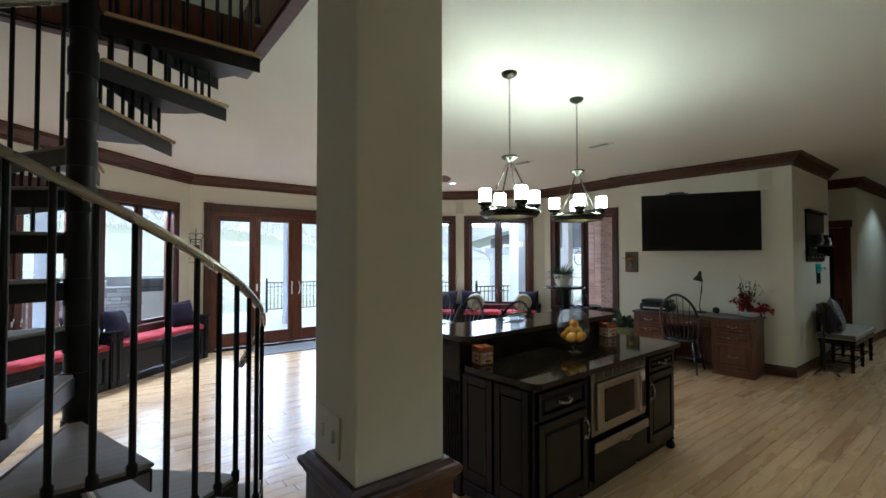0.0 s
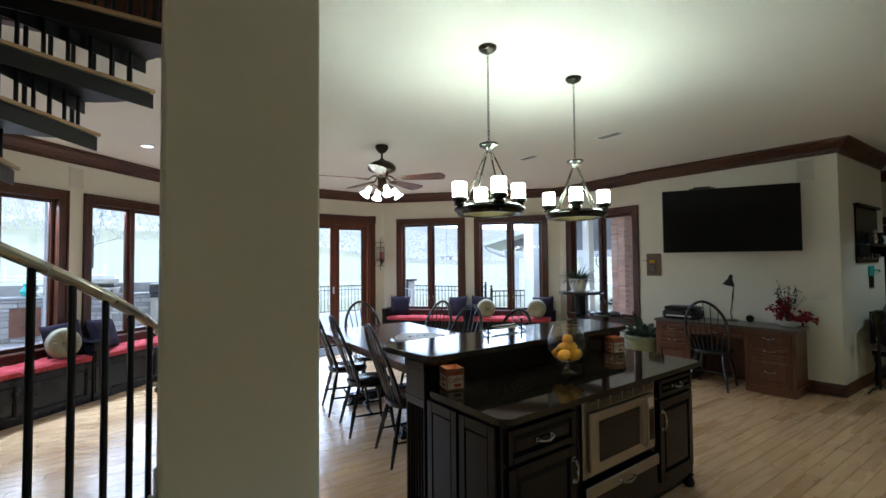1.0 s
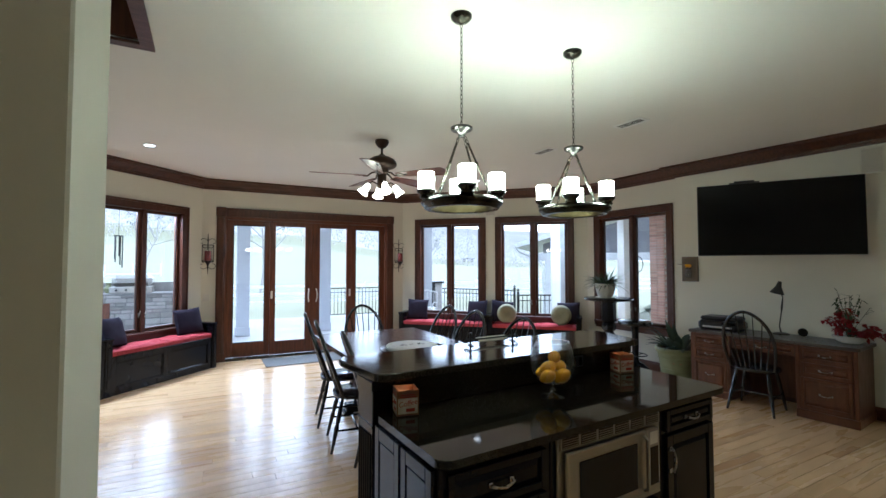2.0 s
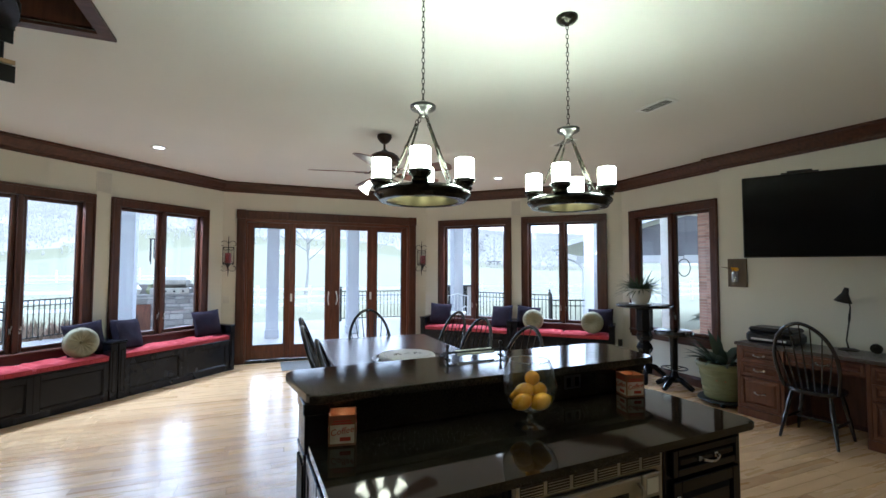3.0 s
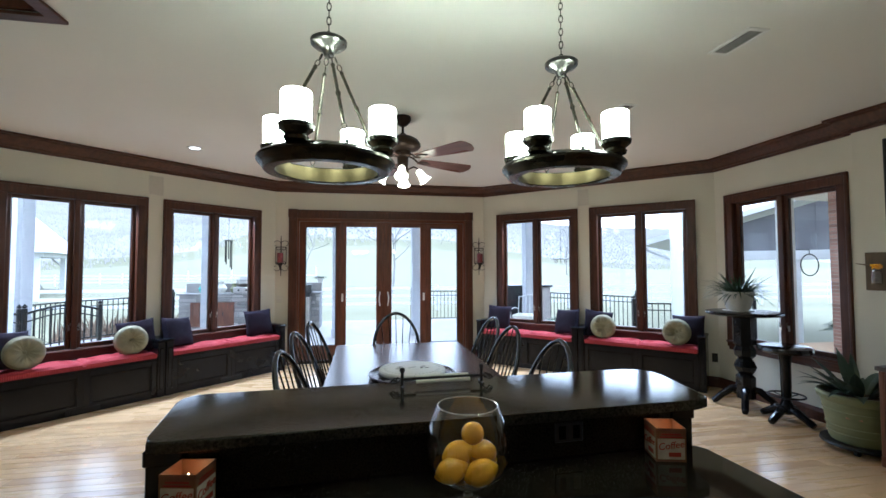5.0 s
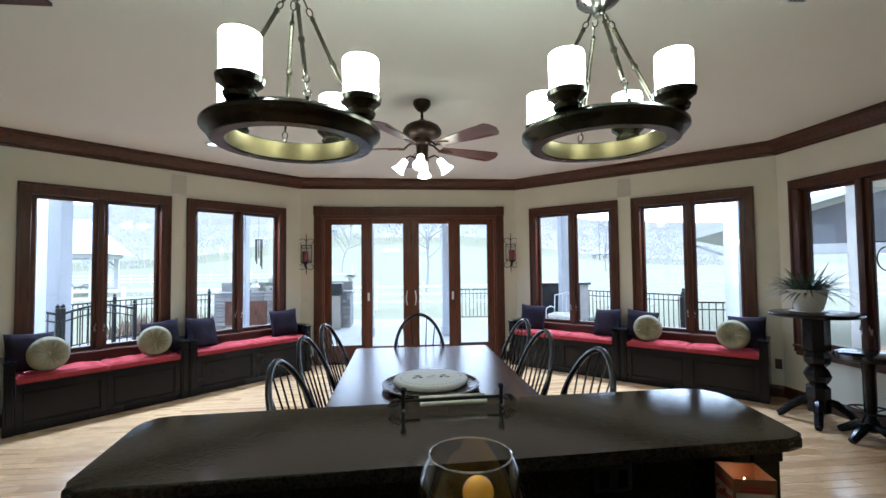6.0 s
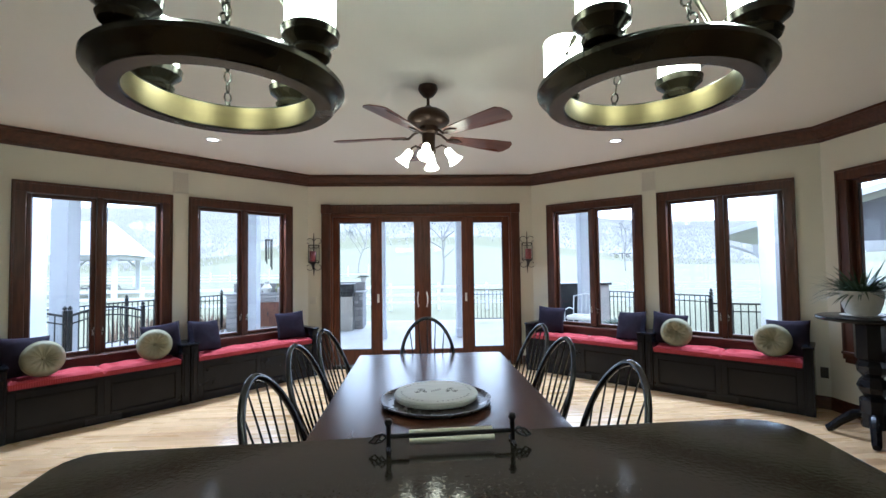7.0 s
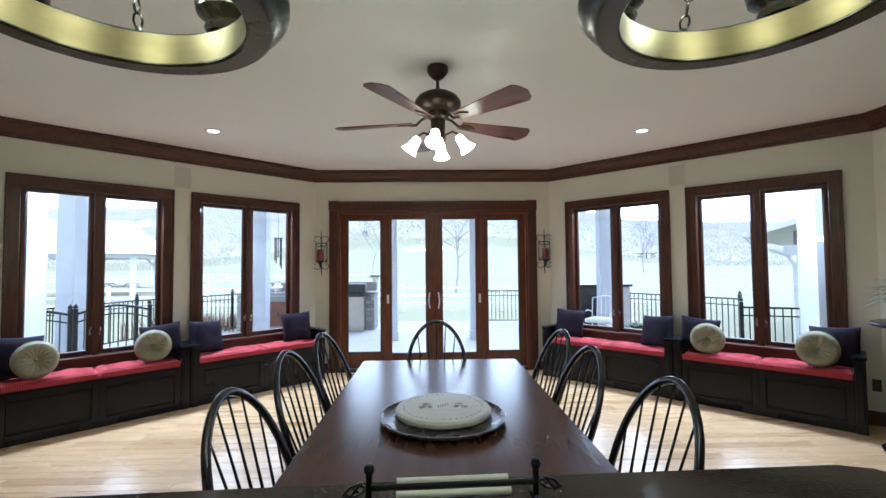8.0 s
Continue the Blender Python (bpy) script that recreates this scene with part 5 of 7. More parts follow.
part("landing", boxes((-0.95, 0.05, -1.02, -0.10, CEILING + 0.0, CEILING + 0.05), bevel=0.004), BLACKIRON, stair)
for i in range(9):
    part("landing_baluster", tube([(0.03, -1.0 + i * 0.105, CEILING + 0.05), (0.03, -1.0 + i * 0.105, CEILING + 0.95)], 0.0105, 6), BLACKIRON, stair)


# ---- along the east wall ----
TVM = pose(3.950, 3.580, 2.208, 0, 0, math.degrees(math.atan2(-0.86, 0.51)))
tv = thing("television", TVM, "large black flat-screen television swung out on a wall arm, switched off", "television")
part("case", boxes((-0.775, 0.775, 0.003, 0.043, -0.428, 0.428), bevel=0.006), BLACKPLASTIC, tv)
part("screen", boxes((-0.766, 0.766, 0.0, 0.0028, -0.414, 0.420), bevel=0.001), BLACKGLASS, tv, "dark glossy screen")
part("wall_mount", boxes((-0.22, 0.22, 0.0435, 0.075, -0.2, 0.2), (-0.05, 0.05, 0.0755, 0.34, -0.06, 0.06), bevel=0.004), BLACKIRON, tv)
part("wall_bracket", boxes((0.02, 0.10, 0.12, 0.62, -0.05, 0.05), bevel=0.004), BLACKIRON, tv)
cambar = thing("camera_bar", TVM @ Matrix.Translation((-0.29, 0.02, 0.4285)), "small black sensor bar on top of the television", "sensor bar")
part("bar", boxes((-0.15, 0.15, -0.02, 0.02, 0.0, 0.014), (-0.10, 0.10, -0.022, 0.022, 0.0141, 0.030), bevel=0.004), BLACKPLASTIC, cambar)

PLAQUEWOOD = material("weathered_plaque_board", (0.15, 0.11, 0.065), 0.7, other=(0.08, 0.06, 0.04), scale=6, stretch=(8, 1, 1), fine=80, bump=0.2)
plq = thing("wall_plaque", EASTWALL @ Matrix.Translation((0.20, 0, 1.61)), "weathered board with a glass jar and yellow flower", "plaque")
part("board", boxes((-0.115, 0.115, -0.024, -0.001, -0.18, 0.18), bevel=0.004), PLAQUEWOOD, plq)
part("jar", lathe([(0.0, -0.12), (0.035, -0.12), (0.040, -0.11), (0.040, -0.02), (0.030, 0.0), (0.030, 0.02), (0.027, 0.02), (0.036, -0.02), (0.036, -0.112), (0.0, -0.114)], 20, Matrix.Translation((0, -0.066, 0))), GLASS, plq, "clear glass jar", smooth=True)
part("jar_band", tube([(0.032 * math.cos(a), -0.066 + 0.032 * math.sin(a), 0.008) for a in np.linspace(0, 6.28, 17)[:-1]], 0.004, 6, closed=True), BRONZE, plq)
fl = bmesh.new()
for k in range(16):
    a, t = k * 2.4, 0.02 + 0.025 * (k % 4) / 3
    box(fl, -0.012, 0.012, -0.004, 0.004, -0.012, 0.016, m=Matrix.Translation((t * math.cos(a), -0.07 + t * 0.6 * math.sin(a), 0.045 + 0.012 * math.sin(k))) @ Euler((k, k * 1.7, k * 0.6)).to_matrix().to_4x4())
part("flower", fl, LEMON, plq, "yellow cloth flower")
part("twig", tube([(0.0, -0.07, 0.02), (-0.06, -0.09, 0.06), (-0.14, -0.11, 0.075)], [0.006, 0.008, 0.003], 6), PLAQUEWOOD, plq)

# desk, placed along the wall
DK = EASTWALL
TOPSTONE = material("brown_stone_desktop", (0.085, 0.070, 0.058), 0.3, other=(0.05, 0.042, 0.036), scale=30, fine=150, bump=0.03)
desk = thing("desk", DK, "built-in brown wooden desk with two banks of drawers", "desk")
DF = -0.57


def desk_bank(a, b):
    part("bank", boxes((a, b, DF, -0.006, 0.09, 0.785), bevel=0.003), DESKWOOD, desk)
    part("bank_base", boxes((a - 0.012, b + 0.012, DF - 0.015, -0.006, 0.0, 0.089), bevel=0.006), DESKWOOD, desk)
    for u in (a - 0.008, b - 0.03):
        part("corner_post", boxes((u, u + 0.038, DF - 0.012, DF - 0.0005, 0.09, 0.785), bevel=0.005), DESKWOOD, desk)
    for z0, z1 in ((0.625, 0.765), (0.465, 0.605), (0.12, 0.445)):
        d = raised_panel(desk, "drawer", a + 0.035, b - 0.035, z0, z1, DF - 0.001, DESKWOOD, 0.03)
        arch_pull(d, (a + b) / 2, DF - 0.021, (z0 + z1) / 2, 0.10)


desk_bank(0.485, 0.945)
desk_bank(1.62, 2.125)
d = raised_panel(desk, "drawer", 0.965, 1.60, 0.655, 0.765, DF + 0.02, DESKWOOD, 0.03)
arch_pull(d, 1.28, DF, 0.71, 0.10)
part("back_panel", boxes((0.947, 1.618, -0.03, -0.006, 0.05, 0.785)), DESKWOOD, desk)
part("apron", boxes((0.947, 1.618, DF + 0.022, DF + 0.05, 0.64, 0.785)), DESKWOOD, desk)
top = thing("desktop", DK, "brown speckled stone desktop over the drawers", "desktop")
part("slab", prism(round_rect(0.455, 2.155, DF - 0.03, -0.004, 0.02, 3), 0.786, 0.822, bevel=0.008, seg=2), TOPSTONE, top)
bow_chair(pose(3.86, 3.78, 0, 0, 0, -80), "black painted bow-back spindle chair drawn up to the desk", "desk chair")

# things on the desk
pr = thing("printer", DK @ pose(0.745, -0.28, 0.823, 0, 0, 3), "black desktop printer with a rounded lid", "printer")
part("body", boxes((-0.235, 0.235, -0.19, 0.17, 0.0, 0.12), bevel=0.03), BLACKPLASTIC, pr)
part("lid", boxes((-0.215, 0.215, -0.17, 0.16, 0.121, 0.175), bevel=0.022), BLACKPLASTIC, pr)
part("output_slot", boxes((-0.17, 0.17, -0.197, -0.1895, 0.035, 0.055)), WHITEPLASTIC, pr, "pale strip along the paper slot")
part("panel", boxes((0.06, 0.21, -0.196, -0.1895, 0.075, 0.11), bevel=0.002), BLACKGLASS, pr)

lampd = thing("desk_lamp", DK @ pose(1.335, -0.14, 0.823), "black jointed desk lamp with a conical shade", "lamp")
part("base", lathe([(0.0, 0.0), (0.085, 0.0), (0.085, 0.012), (0.05, 0.022), (0.0, 0.024)], 24), BLACKPLASTIC, lampd, smooth=True)
part("lower_arm", tube([(0.0, 0, 0.02), (-0.015, 0, 0.10), (0.01, 0, 0.28), (0.015, 0, 0.33)], [0.010, 0.007, 0.007, 0.012], 8), BLACKPLASTIC, lampd, smooth=True)
part("upper_arm", tube([(0.015, 0.0, 0.33), (0.03, -0.01, 0.45), (0.005, -0.02, 0.57)], [0.012, 0.006, 0.008], 8), BLACKPLASTIC, lampd, smooth=True)
part("shade", lathe([(0.0, 0.15), (0.018, 0.15), (0.024, 0.12), (0.028, 0.09), (0.075, 0.0), (0.070, 0.0), (0.022, 0.085), (0.0, 0.10)], 24, Matrix.Translation((-0.015, -0.05, 0.50)) @ Matrix.Rotation(radians(14), 4, "Y")), BLACKPLASTIC, lampd, smooth=True)

fv = thing("flower_arrangement", DK @ pose(1.99, -0.24, 0.823), "white oval bowl of red silk flowers and twigs", "flowers")
part("bowl", lathe([(0.0, 0.0), (0.07, 0.0), (0.10, 0.02), (0.125, 0.06), (0.13, 0.075), (0.12, 0.075), (0.09, 0.03), (0.0, 0.015)], 28, Matrix.Diagonal((1.15, 0.75, 1, 1))), CERAMIC, fv, smooth=True)
rng = random.Random(11)
pet, stem, lv = bmesh.new(), bmesh.new(), bmesh.new()


def blade_leaf(bm, p, d, length, w, droop=0.3, n=5):
    """A narrow curved leaf with a folded rib."""
    d = Vector(d).normalized()
    side = d.cross(Vector((0, 0, 1)))
    side = side.normalized() if side.length > 0.01 else Vector((1, 0, 0))
    prev = None
    for i in range(n + 1):
        t = i / n
        c = Vector(p) + d * length * t + Vector((0, 0, -droop * length * t * t))
        ww = w * math.sin(math.pi * min(1, 0.12 + 0.88 * t) ** 0.8) * (1 if t < 1 else 0.05) + 0.0008
        row = [bm.verts.new(c - side * ww), bm.verts.new(c + Vector((0, 0, -0.25 * ww))), bm.verts.new(c + side * ww)]
        if prev:
            for k in range(2):
                bm.faces.new((prev[k], prev[k + 1], row[k + 1], row[k]))
        prev = row


for k in range(26):
    a = rng.uniform(0, 6.28)
    if k < 16:
        e = Vector((rng.gauss(-0.02, 0.065), rng.gauss(0, 0.05), rng.uniform(0.10, 0.38)))
    else:
        e = Vector((rng.uniform(0.10, 0.27), rng.gauss(0, 0.04), rng.uniform(0.09, 0.17)))
    tube([(0, 0, 0.05), (e.x * 0.4, e.y * 0.4, 0.05 + (e.z - 0.05) * 0.6), tuple(e)], 0.0025, 5, stem)
    for j in range(16):
        q = e + Vector((rng.gauss(0, 0.020), rng.gauss(0, 0.018), rng.gauss(0, 0.018)))
        blade_leaf(pet, q, (rng.gauss(0, 1), rng.gauss(0, 1), rng.gauss(0.3, 1)), rng.uniform(0.035, 0.060), 0.020, 0.4, 3)
for k in range(16):
    e = Vector((rng.gauss(0, 0.10), rng.gauss(0, 0.05), rng.uniform(0.34, 0.56)))
    tube([(0, 0, 0.05), (e.x * 0.35, e.y * 0.35, e.z * 0.5), tuple(e)], 0.0022, 5, stem)
    for j in range(5):
        blade_leaf(lv, e * (0.75 + 0.06 * j), (rng.gauss(0, 1), rng.gauss(0, 1), rng.gauss(0.2, 0.7)), rng.uniform(0.04, 0.075), 0.010, 0.3, 4)
part("petals", pet, PETAL, fv, "red silk petals")
part("stems", stem, LEAF, fv)
part("leaves", lv, LEAF, fv)
clock = thing("small_clock", DK @ pose(1.545, -0.12, 0.823), "small dark round desk clock", "clock")
part("case", lathe([(0.0, -0.02), (0.045, -0.02), (0.05, 0.0), (0.045, 0.02), (0.0, 0.02)], 20, Matrix.Translation((0, 0, 0.048)) @ Matrix.Rotation(radians(90), 4, "X")), BRONZE, clock, smooth=True)
out = thing("wall_switch", EASTWALL @ Matrix.Translation((2.275, 0, 1.225)), "white four-gang switch plate on the wall", "switch")
part("plate", boxes((-0.075, 0.075, -0.008, -0.001, -0.06, 0.06), bevel=0.002), WHITEPLASTIC, out)
for k in range(4):
    part("rocker", boxes((-0.062 + 0.034 * k, -0.040 + 0.034 * k, -0.012, -0.0085, -0.03, 0.03), bevel=0.001), WHITEPLASTIC, out)
o2 = thing("wall_socket", frame_of("e") @ Matrix.Translation((3.66, -0.0, 0.40)), "black socket plate low on the cream wall", "socket")
part("plate", boxes((-0.035, 0.035, -0.010, -0.001, -0.06, 0.06), bevel=0.002), BLACKPLASTIC, o2)
o3 = thing("wall_switch", pose(-1.78, 9.53, 1.12), "cream switch plate on the wall beside the door", "switch")
part("plate", boxes((-0.05, 0.05, -0.008, -0.001, -0.06, 0.06), bevel=0.002), WHITEPLASTIC, o3)


# tall round table, stool and plants by the window
def claw_base(parent, r, h, n=4, a0=20):
    for k in range(n):
        a = radians(a0 + 360 / n * k)
        d = Vector((math.cos(a), math.sin(a), 0))
        pts = [d * 0.05 + Vector((0, 0, h)), d * r * 0.4 + Vector((0, 0, h * 0.92)), d * r * 0.72 + Vector((0, 0, h * 0.5)), d * r * 0.92 + Vector((0, 0, 0.035)), d * r + Vector((0, 0, 0.022))]
        part("foot", tube(pts, [0.042, 0.044, 0.038, 0.036, 0.030], 9), BLACKWOOD, parent, smooth=True)


pt = thing("pub_table", pose(4.11, 6.11, 0, 0, 0, 8), "tall black round pedestal table by the window", "table")
part("tabletop", lathe([(0.0, 1.085), (0.36, 1.085), (0.385, 1.092), (0.395, 1.108), (0.390, 1.122), (0.375, 1.128), (0.0, 1.128)], 48), BLACKWOOD, pt, smooth=True)
part("pedestal", lathe([(0.05, 0.10), (0.10, 0.11), (0.105, 0.36), (0.072, 0.39), (0.100, 0.43), (0.120, 0.48), (0.095, 0.54), (0.072, 0.57), (0.110, 0.61), (0.118, 0.67), (0.095, 0.72), (0.122, 0.74), (0.122, 1.05), (0.16, 1.084)], 8, Matrix.Rotation(radians(22.5), 4, "Z")), BLACKWOOD, pt)
claw_base(pt, 0.34, 0.22, 4, 35)
stl = thing("bar_stool", pose(4.13, 5.62, 0), "black round backless stool with a ring foot rest", "stool")
part("seat", lathe([(0.0, 0.725), (0.18, 0.725), (0.235, 0.738), (0.252, 0.762), (0.246, 0.792), (0.21, 0.806), (0.0, 0.810)], 36), CHAIRPAINT, stl, smooth=True)
part("post", lathe([(0.05, 0.08), (0.07, 0.10), (0.06, 0.18), (0.045, 0.22), (0.050, 0.40), (0.05, 0.60), (0.06, 0.69), (0.09, 0.724)], 16), BLACKWOOD, stl, smooth=True)
part("foot_ring", tube([(0.165 * math.cos(a), 0.165 * math.sin(a), 0.275) for a in np.linspace(0, 2 * math.pi, 33)[:-1]], 0.009, 8, closed=True), BLACKIRON, stl, smooth=True)
sp = bmesh.new()
for a in (0, 1.571, 3.142, 4.712):
    tube([(0.045 * math.cos(a), 0.045 * math.sin(a), 0.255), (0.165 * math.cos(a), 0.165 * math.sin(a), 0.275)], 0.006, 6, sp)
part("ring_brackets", sp, BLACKIRON, stl)
claw_base(stl, 0.26, 0.13, 4, 10)

pp = thing("potted_plant", pose(4.055, 6.125, 1.129), "spiky dark green plant in a ribbed white pot", "plant")
n, bm, rows = 40, bmesh.new(), []
for r, z, rib in ((0.10, 0.012, 0), (0.115, 0.03, 1), (0.14, 0.11, 1), (0.155, 0.19, 1), (0.168, 0.215, 0), (0.168, 0.235, 0), (0.155, 0.235, 0), (0.145, 0.20, 0)):
    rows.append([bm.verts.new(((r + rib * 0.005 * (i % 2)) * math.cos(2 * math.pi * i / n), (r + rib * 0.005 * (i % 2)) * math.sin(2 * math.pi * i / n), z)) for i in range(n)])
for a, b in zip(rows, rows[1:]):
    for i in range(n):
        bm.faces.new((a[i], a[(i + 1) % n], b[(i + 1) % n], b[i]))
bm.faces.new(rows[0][::-1])
part("pot", bm, CERAMIC, pp, "ribbed white ceramic pot", smooth=True)
part("saucer", lathe([(0.0, 0.0), (0.15, 0.0), (0.165, 0.010), (0.16, 0.012), (0.0, 0.008)], 32), CERAMIC, pp, smooth=True)
part("soil", lathe([(0.0, 0.21), (0.148, 0.205), (0.148, 0.195), (0.0, 0.195)], 24), SOIL, pp)
rng = random.Random(5)
lv = bmesh.new()
for k in range(230):
    a, r = rng.uniform(0, 6.28), rng.uniform(0, 0.11)
    up = rng.uniform(0.15, 1.6)
    blade_leaf(lv, (r * math.cos(a), r * math.sin(a), 0.20), (math.cos(a), math.sin(a), up), rng.uniform(0.20, 0.46), rng.uniform(0.006, 0.011), rng.uniform(0.1, 0.7), 6)
part("leaves", lv, LEAF, pp, "narrow spiky leaves")

gp = thing("floor_plant", pose(4.09, 4.88, 0) @ Matrix.Scale(1.06, 4), "broad-leaved plant in a large green glazed pot", "plant")
part("pot", lathe([(0.0, 0.075), (0.195, 0.075), (0.21, 0.10), (0.235, 0.28), (0.258, 0.41), (0.282, 0.43), (0.290, 0.465), (0.280, 0.485), (0.260, 0.485), (0.245, 0.45), (0.0, 0.43)], 44), TERRACOTTA, gp, smooth=True)
for z, r in ((0.15, 0.219), (0.21, 0.227), (0.34, 0.246)):
    part("pot_rib", tube([(r * math.cos(a), r * math.sin(a), z) for a in np.linspace(0, 2 * math.pi, 41)[:-1]], 0.006, 6, closed=True), TERRACOTTA, gp, smooth=True)
em = boxes((-0.055, 0.055, -0.262, -0.235, 0.27, 0.38), bevel=0.006)
bmesh.ops.transform(em, matrix=Matrix.Rotation(radians(-62), 4, "Z") @ Matrix.Rotation(radians(-5), 4, "X"), verts=em.verts)
part("emblem", em, material("terracotta_emblem", (0.30, 0.16, 0.09), 0.7), gp, "square terracotta emblem")
part("soil", lathe([(0.0, 0.46), (0.25, 0.455), (0.25, 0.435), (0.0, 0.435)], 28), SOIL, gp)
part("stand", lathe([(0.0, 0.048), (0.27, 0.048), (0.275, 0.060), (0.27, 0.074), (0.0, 0.074)], 36), BLACKIRON, gp, "black wheeled plant stand", smooth=True)
for k in range(4):
    a = radians(30 + 90 * k)
    part("castor", lathe([(0.0, -0.014), (0.024, -0.014), (0.024, 0.014), (0.0, 0.014)], 14, Matrix.Translation((0.21 * math.cos(a), 0.21 * math.sin(a), 0.024)) @ Matrix.Rotation(radians(90), 4, "X")), BLACKPLASTIC, gp)
rng = random.Random(9)
lv = bmesh.new()
for k in range(36):
    a, up = rng.uniform(0, 6.28), rng.uniform(0.5, 1.7)
    blade_leaf(lv, (0.07 * math.cos(a), 0.07 * math.sin(a), 0.45), (math.cos(a), math.sin(a), up), rng.uniform(0.30, 0.52), rng.uniform(0.030, 0.055), rng.uniform(0.15, 0.6), 8)
part("leaves", lv, LEAF2, gp, "broad grey-green leaves")

# ---- hall ----
hb = thing("hall_bench", pose(6.22, 2.36, 0), "black turned-leg bench with a striped cushioned seat in the hall", "bench")
STRIPE = bpy.data.materials.new("striped_seat_cloth")
STRIPE.use_nodes = True
nt = STRIPE.node_tree
wv, mx, tc = nt.nodes.new("ShaderNodeTexWave"), nt.nodes.new("ShaderNodeMix"), nt.nodes.new("ShaderNodeTexCoord")
wv.inputs["Scale"].default_value, wv.bands_direction = 14.0, "X"
mx.data_type = "RGBA"
mx.inputs[6].default_value, mx.inputs[7].default_value = (0.10, 0.09, 0.085, 1), (0.60, 0.56, 0.49, 1)
nt.links.new(tc.outputs["Object"], wv.inputs["Vector"])
nt.links.new(wv.outputs[1], mx.inputs[0])
nt.links.new(mx.outputs[2], nt.nodes["Principled BSDF"].inputs["Base Color"])
nt.nodes["Principled BSDF"].inputs["Roughness"].default_value = 0.85
part("seat", boxes((-0.72, 0.72, -0.23, 0.23, 0.47, 0.56), bevel=0.02), STRIPE, hb, "striped seat cushion")
part("rail", boxes((-0.70, 0.70, -0.21, 0.21, 0.40, 0.469), bevel=0.006), BLACKWOOD, hb)
for x in (-0.66, 0.0, 0.66):
    for y in (-0.17, 0.17):
        part("leg", lathe([(0.018, 0.0), (0.026, 0.02), (0.018, 0.05), (0.028, 0.10), (0.022, 0.16), (0.030, 0.22), (0.020, 0.28), (0.030, 0.34), (0.030, 0.40)], 12, Matrix.Translation((x, y, 0))), BLACKWOOD, hb, smooth=True)
    part("stretcher", tube([(x, -0.17, 0.14), (x, 0.17, 0.14)], 0.013, 8), BLACKWOOD, hb)
for y in (-0.17, 0.17):
    part("stretcher", tube([(-0.66, y, 0.17), (0.66, y, 0.17)], 0.013, 8), BLACKWOOD, hb)
part("back", boxes((-0.72, -0.66, 0.17, 0.22, 0.56, 0.98), (-0.66, 0.66, 0.18, 0.21, 0.80, 0.96), (0.66, 0.72, 0.17, 0.22, 0.56, 0.98), bevel=0.006), BLACKWOOD, hb)
GLITTER = material("dark_sequin_cloth", (0.05, 0.05, 0.065), 0.35, 0.3, other=(0.45, 0.45, 0.5), scale=55, fine=200, bump=0.4, mix=0.8)
square_pillow(pose(5.75, 2.40, 0.80, -18, 24, 12), 0.44, "dark sequinned square pillow on the hall bench", GLITTER)
square_pillow(pose(5.45, 2.44, 0.78, -14, -10, 0), 0.40, "black square pillow on the hall bench", PURPLE)
us = thing("umbrella_stand", pose(5.12, 2.42, 0), "black iron umbrella stand on splayed feet", "stand")
part("pole", tube([(0, 0, 0.06), (0, 0, 0.86)], 0.016, 8), BLACKIRON, us)
part("cap", lathe([(0.0, 0.86), (0.05, 0.87), (0.07, 0.95), (0.05, 1.02), (0.0, 1.04)], 14), BRONZE, us, smooth=True)
for k in range(3):
    a = radians(30 + 120 * k)
    part("foot", tube([(0, 0, 0.10), (0.10 * math.cos(a), 0.10 * math.sin(a), 0.07), (0.17 * math.cos(a), 0.17 * math.sin(a), 0.012)], 0.011, 8), BLACKIRON, us)
ws = thing("wall_shelf", pose(5.72, 2.630, 0), "black wall shelf with hooks and small ornaments", "shelf")
part("back_board", boxes((-0.50, 0.50, -0.022, -0.001, 1.62, 2.36), bevel=0.004), BLACKWOOD, ws)
part("cornice", boxes((-0.53, 0.53, -0.06, -0.001, 2.361, 2.40), bevel=0.006), BLACKWOOD, ws)
part("ledge", boxes((-0.50, 0.50, -0.17, -0.0225, 1.84, 1.87), bevel=0.005), BLACKWOOD, ws)
for x in (-0.44, 0.44):
    part("bracket", boxes((x - 0.012, x + 0.012, -0.12, -0.0225, 1.70, 1.839), bevel=0.003), BLACKWOOD, ws)
for k in range(5):
    part("hook", tube([(-0.36 + 0.18 * k, -0.022, 1.74), (-0.36 + 0.18 * k, -0.06, 1.73), (-0.36 + 0.18 * k, -0.065, 1.68), (-0.36 + 0.18 * k, -0.045, 1.665)], 0.006, 6), NICKEL, ws)
for x, h, r, mat, lab in ((-0.30, 0.14, 0.045, BLACKIRON, "black ornament jug on the wall shelf"), (-0.05, 0.19, 0.035, NICKEL, "silvery ornament on the wall shelf"), (0.2, 0.16, 0.05, BLACKIRON, "round dark ornament on the wall shelf"), (0.38, 0.12, 0.04, CERAMIC, "pale cup on the wall shelf")):
    o = thing("ornament", pose(5.72 + x, 2.630 - 0.10, 1.871), lab, "ornament", "ornaments on the shelf")
    part("body", lathe([(0.0, 0.0), (r * 0.7, 0.0), (r, h * 0.35), (r * 0.6, h * 0.7), (r * 0.75, h), (0.0, h)], 16), mat, o, smooth=True)
TEAL = material("teal_painted_metal", (0.05, 0.36, 0.32), 0.5)
hs = thing("hanging_sign", pose(5.9, 2.630, 1.42), "small teal metal ornament with hanging bars on the wall", "ornament")
part("plate", boxes((-0.14, 0.10, -0.018, -0.002, 0.02, 0.16), bevel=0.003), TEAL, hs)
